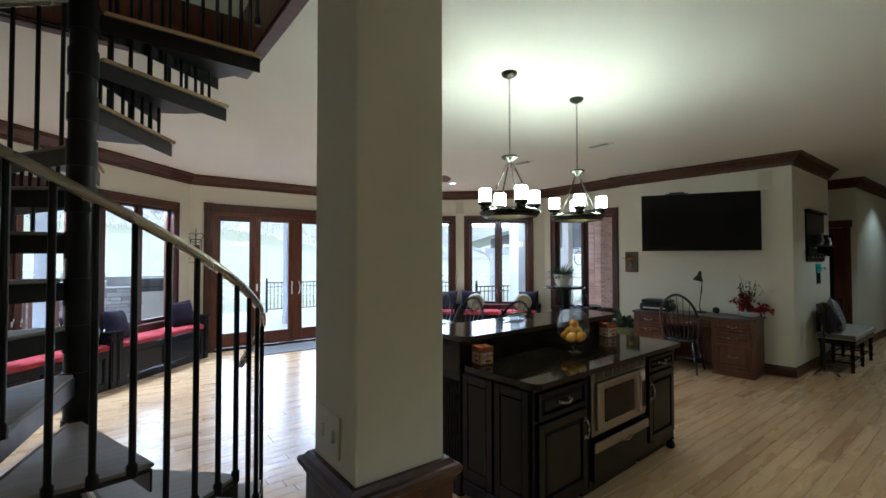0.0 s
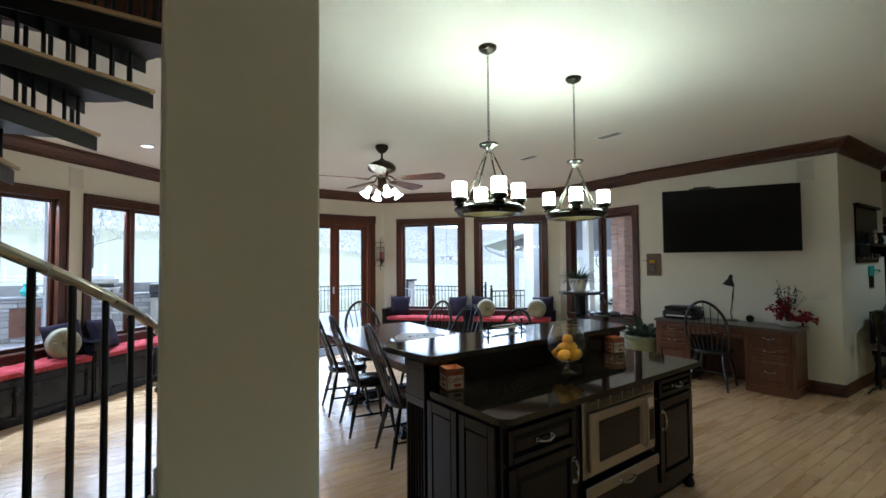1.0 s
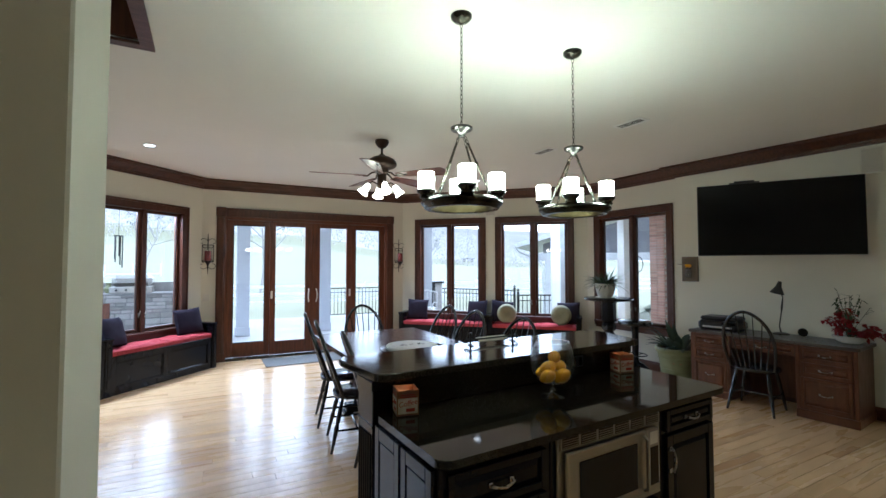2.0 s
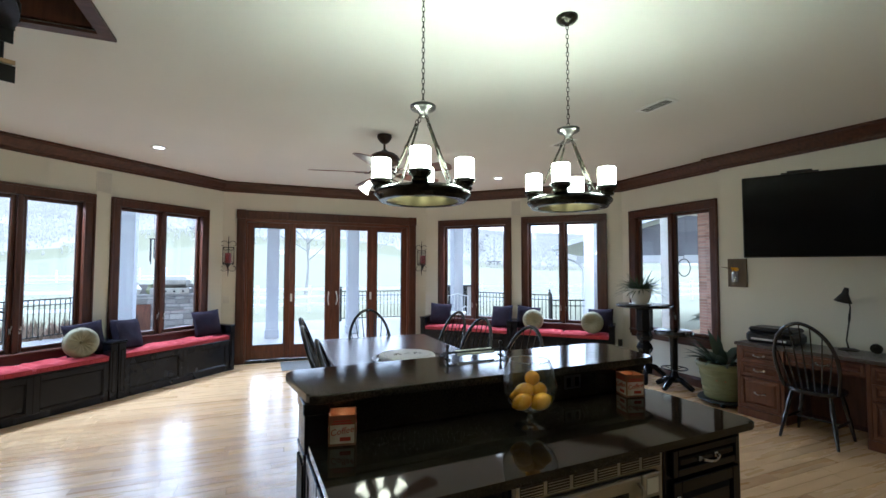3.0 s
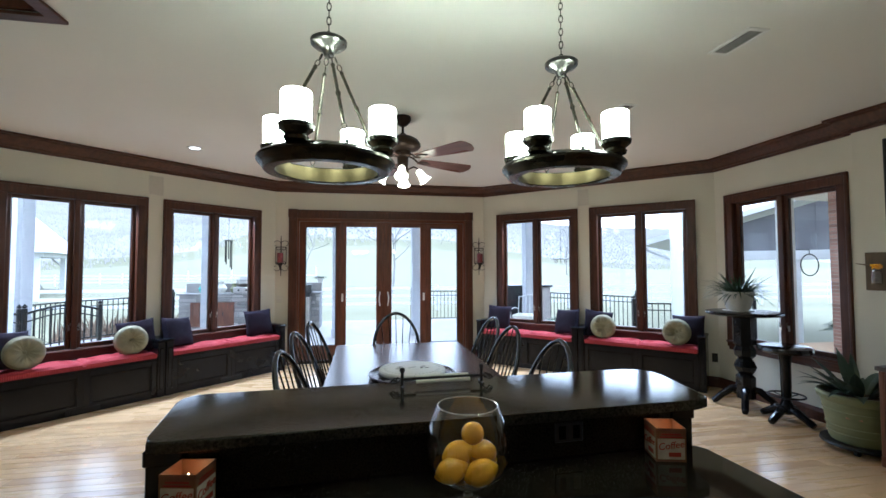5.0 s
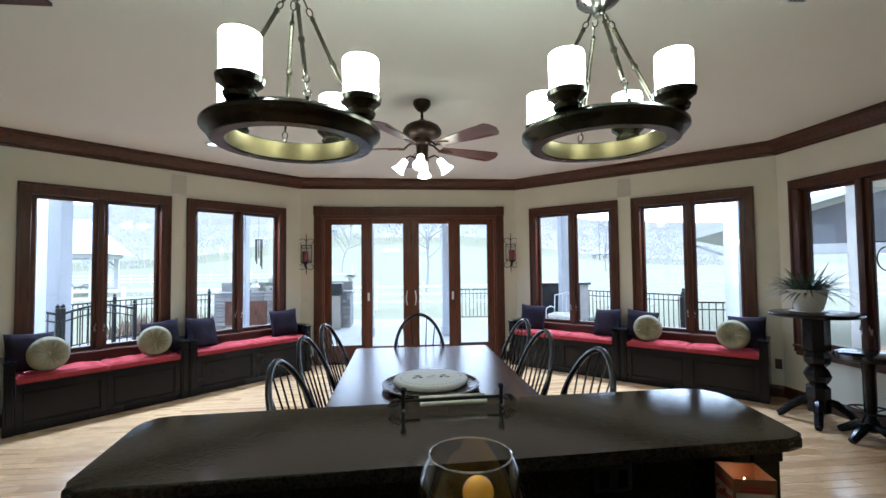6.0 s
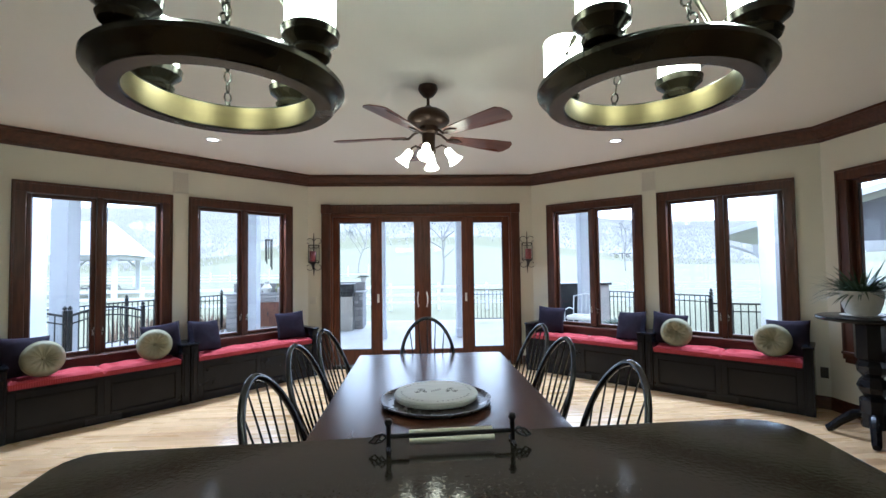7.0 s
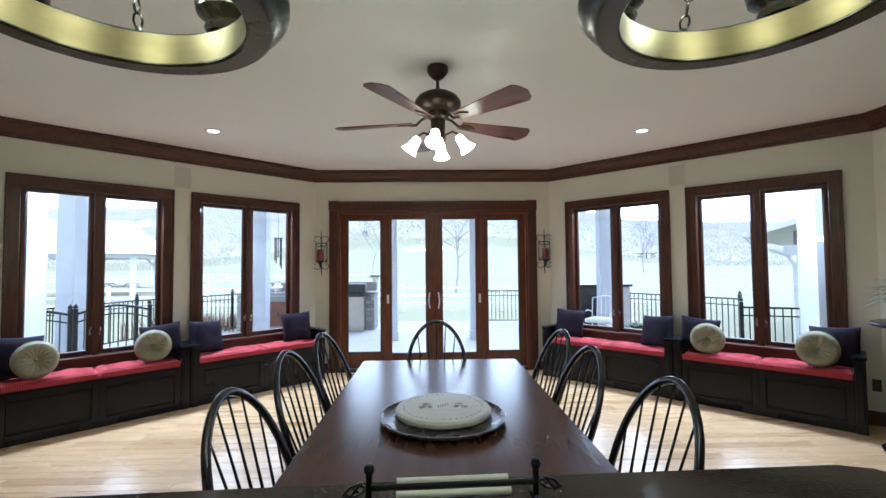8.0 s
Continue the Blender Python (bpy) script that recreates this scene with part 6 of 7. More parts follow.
part("arm", tube([(0.10, -0.01, 0.09), (0.26, -0.03, 0.10), (0.30, -0.03, 0.07)], 0.010, 6), TEAL, hs)
for k in range(5):
    part("hanging_bar", boxes((-0.12 + 0.05 * k, -0.10 + 0.05 * k, -0.010, -0.004, -0.16 + 0.02 * (k % 2), 0.015)), BLACKIRON, hs)
hd = thing("door_2", pose(7.98, 3.13, 0, 0, 0, -90), "dark stained glazed door with a cornice in the side passage", "door", kind="structure")
part("casing", boxes((-0.55, -0.44, -0.03, -0.001, 0.0, 2.25), (0.44, 0.55, -0.03, -0.001, 0.0, 2.25), (-0.58, 0.58, -0.05, -0.001, 2.251, 2.38), bevel=0.006), TRIM_UP, hd)
part("leaf", boxes((-0.438, -0.30, -0.022, -0.001, 0.01, 2.24), (0.30, 0.438, -0.022, -0.001, 0.01, 2.24), (-0.30, 0.30, -0.022, -0.001, 0.01, 0.30), (-0.30, 0.30, -0.022, -0.001, 2.10, 2.24), bevel=0.004), TRIM_UP, hd)
part("glass", boxes((-0.30, 0.30, -0.012, -0.004, 0.30, 2.10)), BLACKGLASS, hd, "dark glass")
hd3 = thing("door_3", pose(12.5, 1.55, 0, 0, 0, -90), "dark stained wooden door at the hall's end", "door", kind="structure")
part("casing", boxes((-0.60, -0.47, -0.03, -0.001, 0.0, 2.25), (0.47, 0.60, -0.03, -0.001, 0.0, 2.25), (-0.62, 0.62, -0.04, -0.001, 2.251, 2.38), bevel=0.006), TRIM_UP, hd3)
part("leaf", boxes((-0.468, 0.468, -0.02, -0.001, 0.01, 2.24), bevel=0.004), DOORWOOD, hd3)


# ---- outside ----
GRASS = material("spring_grass", (0.195, 0.192, 0.118), 0.95, other=(0.236, 0.226, 0.148), scale=0.05, fine=3.0, bump=0.3, depth=0.05)
PAVING = material("pale_porch_paving", (0.30, 0.29, 0.285), 0.7, other=(0.24, 0.23, 0.228), scale=1.2, fine=30, bump=0.1)
WHITEWOOD = material("white_painted_timber", (0.62, 0.63, 0.64), 0.6, other=(0.55, 0.56, 0.57), scale=3, stretch=(6, 6, 1), fine=60, bump=0.1)
ROOFMETAL = material("pale_metal_roof", (0.55, 0.56, 0.57), 0.5, 0.2, other=(0.48, 0.49, 0.5), scale=2, fine=20, bump=0.1)
BARK = material("grey_bark", (0.30, 0.29, 0.28), 0.9, other=(0.22, 0.21, 0.20), scale=6, stretch=(1, 1, 0.3), fine=30, bump=0.6, depth=0.02)
# far woods: base colour paled to imitate distance haze
WOODS = material("haze_paled_woods", (0.37, 0.355, 0.335), 0.95, other=(0.305, 0.295, 0.275), scale=0.07, fine=0.7, bump=0.15, depth=0.2, mix=0.8, spec=0.1)
SIDING = material("grey_board_siding", (0.17, 0.17, 0.18), 0.7, other=(0.12, 0.12, 0.13), scale=2, stretch=(1, 1, 8), fine=20, bump=0.2)
BRICK = material("red_brick", (0.38, 0.24, 0.19), 0.85, other=(0.32, 0.17, 0.13), scale=6, fine=40, bump=0.4, random=0.25)


def land(x, y):
    """The lie of the land: level by the house, a gentle field, then wooded hills."""
    d, a = max(0.0, y - 30), x / (abs(y) + 20)
    field = (1.6 + 8.0 * math.exp(-(a / 0.33) ** 2)) * min(1.0, d / 120) ** 1.5
    right = min(1.0, max(0.0, (a - 0.22) / 0.22))
    hill = (40 - 10 * right * right * (3 - 2 * right)) * min(1.0, max(0.0, (y - 150) / 150)) ** 0.9
    return -0.55 + field + hill + (0.9 + 2.5 * min(1.0, hill / 20)) * noise.noise(Vector((x * 0.012, y * 0.012, 3))) * min(1, d / 40)


gm, rows = bmesh.new(), []
ys = [-600, -200, -60, -20, 0, 10, 20, 30] + [30 + 12 * k for k in range(1, 10)] + [142 + 4 * k for k in range(20)] + [222 + 12 * k for k in range(9)] + [330, 420, 600, 1200]
xs = [-1200, -600, -400, -300] + [-250 + 5 * k for k in range(101)] + [300, 400, 600, 1200]
for y in ys:
    rows.append([gm.verts.new((x, y, land(x, y))) for x in xs])
for a, b in zip(rows, rows[1:]):
    for i in range(len(xs) - 1):
        gm.faces.new((a[i], a[i + 1], b[i + 1], b[i]))
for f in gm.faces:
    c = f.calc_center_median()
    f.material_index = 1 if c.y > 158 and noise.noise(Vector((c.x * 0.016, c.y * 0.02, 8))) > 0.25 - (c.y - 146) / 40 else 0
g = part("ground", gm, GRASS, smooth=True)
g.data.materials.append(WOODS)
tagged(g, "bright green spring meadow rising to distant hills", "ground", kind="structure")

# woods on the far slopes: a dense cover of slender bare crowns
rng = random.Random(3)
wv, wf = [], []
for k in range(70000):
    y = 146 + 190 * rng.random() ** 0.75
    x = rng.uniform(-1, 1) * (y * 1.02)
    if noise.noise(Vector((x * 0.016, y * 0.02, 8))) < 0.25 - (y - 146) / 40 + rng.uniform(-0.25, 0.25):
        continue
    z, h, r = land(x, y) - 0.1, rng.uniform(0.5, 1.9), rng.uniform(0.14, 0.36)
    o, turn = len(wv), rng.uniform(0, 1.2)
    for i in range(4):
        a = turn + math.pi / 2 * i
        wv.append((x + r * math.cos(a), y + r * math.sin(a), z))
    wv.append((x + rng.uniform(-0.25, 0.25), y + rng.uniform(-0.2, 0.2), z + h))
    wf += [(o + i, o + (i + 1) % 4, o + 4) for i in range(4)]
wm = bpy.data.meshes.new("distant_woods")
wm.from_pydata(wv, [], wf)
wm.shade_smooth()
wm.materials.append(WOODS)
tagged(new("distant_woods", wm), "bare woods on the far hillside, haze put into their colour", "woods", kind="stuff")

# porch
ROUGHP = [(-7.2, 8.2), (-5.2, 7.2), (-4.62, 7.02), (-1.92, 9.70), (1.92, 9.70), (4.62, 7.02), (5.2, 7.2), (7.6, 8.0), (7.0, 11.0), (4.4, 16.1), (-4.4, 16.4), (-7.4, 13.0)]
pv = part("pavement", prism(ROUGHP, -0.55, -0.06), PAVING)
tagged(pv, "pale paved porch floor", "porch", kind="structure")


# white column paint, greyed so the porch's shade is in its colour
SHADED_WHITE = material("shade_greyed_column_white", (0.36, 0.37, 0.40), 0.6, other=(0.31, 0.32, 0.35), scale=3, stretch=(6, 6, 1), fine=60, bump=0.1)


def porch_column(x, y):
    c = thing("porch_column", pose(x, y, -0.06), "square white porch column, porch shade greyed into its paint", "column", "porch columns")
    part("shaft", boxes((-0.145, 0.145, -0.145, 0.145, 0.0, 3.55), bevel=0.006), SHADED_WHITE, c)
    part("base", boxes((-0.165, 0.165, -0.165, 0.165, 0.0, 0.22), bevel=0.012), SHADED_WHITE, c)


for x, y in ((-4.04, 13.05), (-0.98, 12.9), (1.01, 12.9), (4.11, 13.0), (-4.95, 8.02), (4.94, 8.10), (-6.15, 10.2)):
    porch_column(x, y)
bm = bmesh.new()
for p, q in (((-4.88, 8.02), (-4.04, 13.05)), ((-4.04, 13.05), (-0.98, 12.9)), ((-0.98, 12.9), (1.01, 12.9)), ((1.01, 12.9), (4.11, 13.0)), ((4.11, 13.0), (4.94, 8.10))):
    mm, L = along(p, q)
    box(bm, -0.10, L + 0.10, -0.12, 0.12, 3.49, 3.80, m=mm)
tagged(part("trim", bm, WHITEWOOD), "white porch beam carried on the columns", "beam", kind="structure")


roof = prism([(-5.4, 7.6), (-6.2, 10.4), (-4.6, 13.5), (-1.06, 13.3), (1.03, 13.3), (4.4, 13.5), (5.4, 7.7), (4.78, 7.18), (1.99, 9.87), (-1.99, 9.87), (-4.78, 7.18)], 3.81, 3.95)
tagged(part("porch_roof", roof, WHITEWOOD), "white boarded porch roof over the columns", "roof", kind="structure")


def railing(p, q, label="black iron porch railing", z=-0.06, h=0.98, arch=0.0):
    mm, L = along(p, q)
    r = thing("porch_railing", mm @ Matrix.Translation((0, 0, z)), label, "railing", "porch railings")
    if arch:
        for name, low, r0 in (("top_rail", 0.015, 0.020), ("arched_rail", 0.15, 0.012)):
            part(name, tube([(L * k / 16, 0, h - low + arch * math.sin(math.pi * k / 16)) for k in range(17)], r0, 8), BLACKIRON, r, smooth=True)
    else:
        part("top_rail", boxes((0, L, -0.022, 0.022, h - 0.03, h), (0, L, -0.012, 0.012, h - 0.16, h - 0.14)), BLACKIRON, r)
    part("bottom_rail", boxes((0, L, -0.015, 0.015, 0.09, 0.115)), BLACKIRON, r)
    for x in (0.0, L):
        po = boxes((x - 0.03, x + 0.03, -0.03, 0.03, 0.0, h + 0.08), bevel=0.004)
        lathe([(0.0, h + 0.08), (0.03, h + 0.09), (0.035, h + 0.12), (0.0, h + 0.16)], 10, Matrix.Translation((x, 0, 0)), po)
        part("post", po, BLACKIRON, r)
    n = max(2, int(L / 0.115))
    for k in range(1, n):
        x = L * k / n
        part("baluster", boxes((x - 0.008, x + 0.008, -0.008, 0.008, 0.115, h - 0.03 + arch * math.sin(math.pi * k / n))), BLACKIRON, r)


railing((1.15, 15.6), (4.3, 15.3))
railing((4.3, 15.3), (6.4, 11.6))
railing((5.2, 9.9), (7.2, 9.0))
railing((-6.9, 13.0), (-5.6, 15.0))
for p, q in (((-6.6, 9.0), (-5.875, 9.85)), ((-5.83, 9.902), (-5.15, 10.7))):
    railing(p, q, "black iron porch railing with an arched top rail", arch=0.11)
railing((-7.6, 9.6), (-6.9, 13.0))

# outdoor kitchen of ledge stone
ok = thing("outdoor_kitchen", pose(0, 0, -0.06), "ledge-stone outdoor kitchen counter with a stainless grill", "outdoor kitchen")
part("core", boxes((-5.3, -1.6, 14.62, 15.4, 0.0, 0.98)), SIDING, ok)
part("counter", boxes((-5.36, -1.54, 14.54, 15.45, 0.981, 1.03), bevel=0.008), PAVING, ok)
part("ledge", boxes((-5.3, -1.6, 15.1, 15.4, 1.031, 1.28)), STONE, ok)
for x in (-5.0, -4.42):
    d = part("cabinet_door", boxes((x, x + 0.54, 14.560, 14.575, 0.12, 0.78), bevel=0.004), DESKWOOD, ok, "dark brown cabinet door")
    part("door_handle", boxes((x + 0.24, x + 0.26, 14.545, 14.5598, 0.40, 0.52), bevel=0.003), BLACKIRON, d)
rng = random.Random(8)
z = 0.0
meshes = {}
while z < 0.96:
    h = rng.choice((0.09, 0.12, 0.15))
    h = min(h, 0.975 - z)
    x = -5.3
    while x < -1.62:
        w = min(rng.choice((0.22, 0.32, 0.44)), -1.6 - x)
        key = (round(w, 3), round(h, 3))
        if key not in meshes:
            b = boxes((0.006, w - 0.006, -0.035, 0.0, 0.006, h - 0.006), bevel=0.008)
            me = bpy.data.meshes.new("stone")
            b.to_mesh(me)
            b.free()
            me.materials.append(STONE)
            meshes[key] = me
        s = new("stone", meshes[key])
        s.parent = ok
        s.location = (x, 14.62 + rng.uniform(-0.012, 0.004), z)
        x += w
    z += h
gl = thing("grill", pose(-3.45, 14.9, 0.97), "stainless barbecue grill with a domed hood", "grill")
part("firebox", boxes((-0.45, 0.45, -0.42, 0.22, 0.0, 0.16), bevel=0.012), STEEL, gl)
part("hood", boxes((-0.43, 0.43, -0.28, 0.20, 0.161, 0.46), bevel=0.09), STEEL, gl)
part("hood_handle", tube([(-0.32, -0.33, 0.26), (0.32, -0.33, 0.26)], 0.014, 8), STEEL, gl)
for k in range(4):
    part("knob", lathe([(0.0, 0.0), (0.03, 0.0), (0.025, 0.03), (0.0, 0.03)], 12, Matrix.Translation((-0.3 + 0.2 * k, -0.42, 0.08)) @ Matrix.Rotation(radians(90), 4, "X")), BLACKPLASTIC, gl)
fr = thing("outdoor_fridge", pose(-2.02, 14.36, -0.06), "small stainless outdoor fridge with a black top", "fridge")
part("body", boxes((-0.33, 0.20, -0.18, 0.17, 0.0, 0.92), bevel=0.01), STEEL, fr)
part("top", boxes((-0.36, 0.24, -0.20, 0.17, 1.02, 1.26), bevel=0.02), BLACKPLASTIC, fr)
part("control_strip", boxes((-0.33, 0.20, -0.18, 0.17, 0.921, 1.019), bevel=0.004), BLACKPLASTIC, fr)
for x, h, mat, lab in ((-4.75, 0.30, TEAL, "teal glazed jug on the outdoor counter"), (-4.5, 0.22, CERAMIC, "pale jar on the outdoor counter"), (-4.28, 0.32, CERAMIC, "pale bottle on the outdoor counter"), (-3.95, 0.26, TERRACOTTA, "olive glazed jug on the outdoor counter")):
    o = thing("garden_jug", pose(x, 14.8, 0.97), lab, "jug", "jugs on the outdoor counter")
    part("body", lathe([(0.0, 0.0), (h * 0.25, 0.0), (h * 0.45, h * 0.4), (h * 0.2, h * 0.75), (h * 0.25, h), (0.0, h)], 18), mat, o, smooth=True)

# patio chair and planter seen past the east bay
pc = thing("patio_chair", pose(3.75, 12.35, -0.06, 0, 0, -40), "white wrought-iron patio chair with a pale cushion", "chair")
part("cushion", boxes((-0.28, 0.28, -0.27, 0.27, 0.42, 0.52), bevel=0.03), CERAMIC, pc)
bm = bmesh.new()
for s in (-0.3, 0.3):
    tube([(s, 0.28, 0.0), (s, 0.28, 0.42), (s, 0.34, 0.95)], 0.013, 6, bm)
    tube([(s, -0.28, 0.0), (s, -0.28, 0.64), (s, 0.0, 0.68), (s, 0.30, 0.62)], 0.013, 6, bm)
for k in range(7):
    tube([(-0.3 + 0.1 * k, 0.30, 0.45), (-0.3 + 0.1 * k, 0.36, 0.93 + 0.05 * math.sin(math.pi * k / 6))], 0.007, 5, bm)
tube([(-0.3, 0.34, 0.93), (0.0, 0.37, 1.0), (0.3, 0.34, 0.93)], 0.013, 6, bm)
part("frame", bm, WHITEWOOD, pc, "white painted wrought-iron frame")
ob2 = thing("outdoor_bar", pose(4.27, 13.85, -0.06), "dark outdoor cabinet with a stone end", "cabinet")
part("cabinet", boxes((-0.75, 0.45, -0.3, 0.3, 0.0, 1.15), bevel=0.01), BLACKPLASTIC, ob2)
part("top", boxes((-0.85, 0.75, -0.36, 0.36, 1.151, 1.21), bevel=0.01), BLACKPLASTIC, ob2)
part("end", boxes((0.451, 0.70, -0.3, 0.3, 0.0, 1.15), bevel=0.01), STONE, ob2)


def planter(x, y, s, seed, mat=CERAMIC):
    p = thing("planter", pose(x, y, -0.06), "pale garden planter with leafy green shoots", "planter", "planters")
    part("pot", lathe([(0.0, 0.0), (0.16 * s, 0.0), (0.22 * s, 0.32 * s), (0.24 * s, 0.34 * s), (0.20 * s, 0.34 * s), (0.0, 0.30 * s)], 22), mat, p, smooth=True)
    r, b = random.Random(seed), bmesh.new()
    for k in range(90):
        a, u = r.uniform(0, 6.28), r.uniform(0.2, 1.6)
        blade_leaf(b, (0.12 * s * math.cos(a), 0.12 * s * math.sin(a), 0.30 * s), (math.cos(a), math.sin(a), u), r.uniform(0.2, 0.5) * s, 0.03 * s, 0.5, 4)
    part("shoots", b, LEAF2, p)


planter(4.42, 12.0, 1.0, 21, BLACKPLASTIC)
planter(10.2, 9.6, 1.0, 23)
planter(11.0, 10.1, 1.0, 24)
planter(-1.62, 14.95, 0.45, 25)
bpy.data.objects["planter.003"].location.z = 1.22

# wind chime by the west bay
wc = thing("wind_chime", pose(-3.42, 12.35, 0), "black wind chime with hanging tubes", "wind chime")
part("cord", tube([(0, 0, 2.30), (0, 0, 3.49)], 0.004, 5), BLACKIRON, wc)
part("disc", lathe([(0.0, 2.28), (0.09, 2.28), (0.09, 2.30), (0.0, 2.30)], 16), BLACKIRON, wc)
for k in range(5):
    a = radians(72 * k)
    part("chime_tube", tube([(0.07 * math.cos(a), 0.07 * math.sin(a), 1.62 + 0.06 * k), (0.07 * math.cos(a), 0.07 * math.sin(a), 2.28)], 0.013, 6), BLACKIRON, wc)

# white board fence across the field
def fence(p, q, group):
    mm, L = along(p, q)
    f = thing("board_fence", mm, "long white three-rail board fence in the field", "fence", group)
    n = int(L / 2.4)
    for k in range(n + 1):
        x = L * k / n
        w = mm @ Vector((x, 0, 0))
        part("post", boxes((x - 0.07, x + 0.07, -0.07, 0.07, land(w.x, w.y) - 0.1, land(w.x, w.y) + 1.35)), WHITEWOOD, f)
    z = land(*(mm @ Vector((L / 2, 0, 0))).xy)
    for h in (0.40, 0.78, 1.16):
        part("rail", boxes((0, L, -0.10, -0.071, z + h - 0.07, z + h + 0.07)), WHITEWOOD, f)


fence((-40, 25), (42, 23.4), "fences")
fence((-60, 62), (-6, 56), "fences")


# pavilion to the west
pvn = thing("pavilion", pose(-28.4, 38.6, -0.55, 0, 0, 18), "open white timber pavilion with a hipped pale roof", "pavilion")
for x in (-4.6, 0.0, 4.6):
    for y in (-3.2, 3.2):
        part("post", boxes((x - 0.16, x + 0.16, y - 0.16, y + 0.16, 0.0, 3.1)), WHITEWOOD, pvn)
        for s in (-1, 1):
            if abs(x + s) < 4.8:
                part("brace", tube([(x, y, 2.3), (x + s * 0.75, y, 3.05)], 0.08, 4), WHITEWOOD, pvn)
part("beam", boxes((-5.0, 5.0, -3.4, -3.1, 3.05, 3.4), (-5.0, 5.0, 3.1, 3.4, 3.05, 3.4), (-5.0, -4.7, -3.1, 3.1, 3.05, 3.4), (4.7, 5.0, -3.1, 3.1, 3.05, 3.4)), WHITEWOOD, pvn)
rf = bmesh.new()
lo = [rf.verts.new(p) for p in ((-5.7, -4.2, 3.35), (5.7, -4.2, 3.35), (5.7, 4.2, 3.35), (-5.7, 4.2, 3.35))]
hi = [rf.verts.new(p) for p in ((-3.5, 0, 6.2), (3.5, 0, 6.2))]
for f in ((lo[0], lo[1], hi[1], hi[0]), (lo[1], lo[2], hi[1]), (lo[2], lo[3], hi[0], hi[1]), (lo[3], lo[0], hi[0]), (lo[3], lo[2], lo[1], lo[0])):
    rf.faces.new(f)
part("roof", rf, ROOFMETAL, pvn)
cart = thing("farm_cart", pose(-27.2, 41.6, -0.45, 0, 0, 12), "old low wooden farm cart on four wheels", "cart")
part("bed", boxes((-1.2, 1.2, -0.5, 0.5, 0.55, 0.68)), BARK, cart)
part("drawbar", tube([(1.2, 0, 0.5), (3.0, 0, 0.35)], 0.04, 6), BARK, cart)
for x in (-0.85, 0.85):
    for y in (-0.55, 0.55):
        part("wheel", tube([(x + 0.42 * math.cos(a), y, 0.44 + 0.42 * math.sin(a)) for a in np.linspace(0, 6.283, 21)[:-1]], 0.045, 6, closed=True), BARK, cart)

# the house's far wing and a brick pier beside the east window
wing = thing("house_wing", pose(8.14, 13.71, -0.55, 0, 0, -45), "grey board-sided house wing with a pale low gable roof", "house")
TIP, SLOPE, HALF = 2.86, 0.29, 5.6
part("wall", prism([(0.9, 2.66), (2 * HALF - 0.9, 2.66), (2 * HALF - 0.9, TIP + 0.15), (HALF, TIP - 0.12 + SLOPE * HALF), (0.9, TIP + 0.15)], 0.6, 0.8), SIDING, wing).matrix_local = Matrix(((1, 0, 0, 0), (0, 0, 1, 0), (0, 1, 0, 0), (0, 0, 0, 1)))
for k in range(16):
    x = 1.1 + 0.6 * k
    top = TIP - 0.14 + SLOPE * min(x, 2 * HALF - x)
    part("board", boxes((x, x + 0.03, 0.57, 0.599, 2.68, top)), SIDING, wing)
part("beam", boxes((0.7, 2 * HALF - 0.7, 0.45, 0.85, 2.40, 2.655)), WHITEWOOD, wing)
for x in (1.1, 3.62, 7.2, 10.1):
    part("post", boxes((x - 0.14, x + 0.14, 0.5, 0.78, 0.0, 2.395), bevel=0.006), WHITEWOOD, wing)
for sx in (0, 1):
    rf = bmesh.new()
    x0, x1 = (0.0, HALF) if sx == 0 else (2 * HALF, HALF)
    for y in (0.0, 9.0):
        for x, z in ((x0, TIP), (x1, TIP + SLOPE * HALF), (x1, TIP + 0.16 + SLOPE * HALF), (x0, TIP + 0.16)):
            rf.verts.new((x, y, z))
    rf.verts.ensure_lookup_table()
    for f in ((0, 1, 2, 3), (4, 5, 6, 7), (0, 1, 5, 4), (1, 2, 6, 5), (2, 3, 7, 6), (3, 0, 4, 7)):
        rf.faces.new([rf.verts[i] for i in f])
    bmesh.ops.recalc_face_normals(rf, faces=rf.faces)
    part("roof", rf, ROOFMETAL, wing)
part("gutter", boxes((-0.10, -0.002, 0.0, 9.0, TIP + 0.02, TIP + 0.13), bevel=0.01), WHITEWOOD, wing)
part("downspout", tube([(-0.05, 0.2, TIP + 0.03), (0.05, 0.25, TIP - 0.15), (0.75, 0.52, TIP - 0.45), (0.90, 0.52, TIP - 0.7), (0.90, 0.52, 0.1)], 0.045, 6), WHITEWOOD, wing)
wheel = thing("wheel_ornament", pose(7.85, 8.42, 0), "thin black wheel ornament hanging from a white post", "ornament")
part("ring", tube([(0.20 * math.cos(a), 0, 1.69 + 0.20 * math.sin(a)) for a in np.linspace(0, 6.283, 33)[:-1]], 0.011, 6, closed=True), BLACKIRON, wheel)
part("hanger", tube([(0, 0, 1.88), (0, 0, 1.97), (-0.43, 0, 1.97)], 0.010, 5), BLACKIRON, wheel)
part("post", boxes((-0.62, -0.42, -0.1, 0.1, -0.55, 3.4), (-0.62, 1.5, -0.1, 0.1, 3.2, 3.4)), WHITEWOOD, wheel)
bp = thing("brick_pier", pose(8.41, 8.13, -0.55), "red brick pier of the next wing", "pier")
part("core", boxes((-0.20, 0.55, -0.20, 0.20, 0.0, 4.2)), material("mortar", (0.40, 0.37, 0.33), 0.9, fine=60, bump=0.3), bp)
b = boxes((0.004, 0.196, -0.01, 0.012, 0.004, 0.061), bevel=0.003)
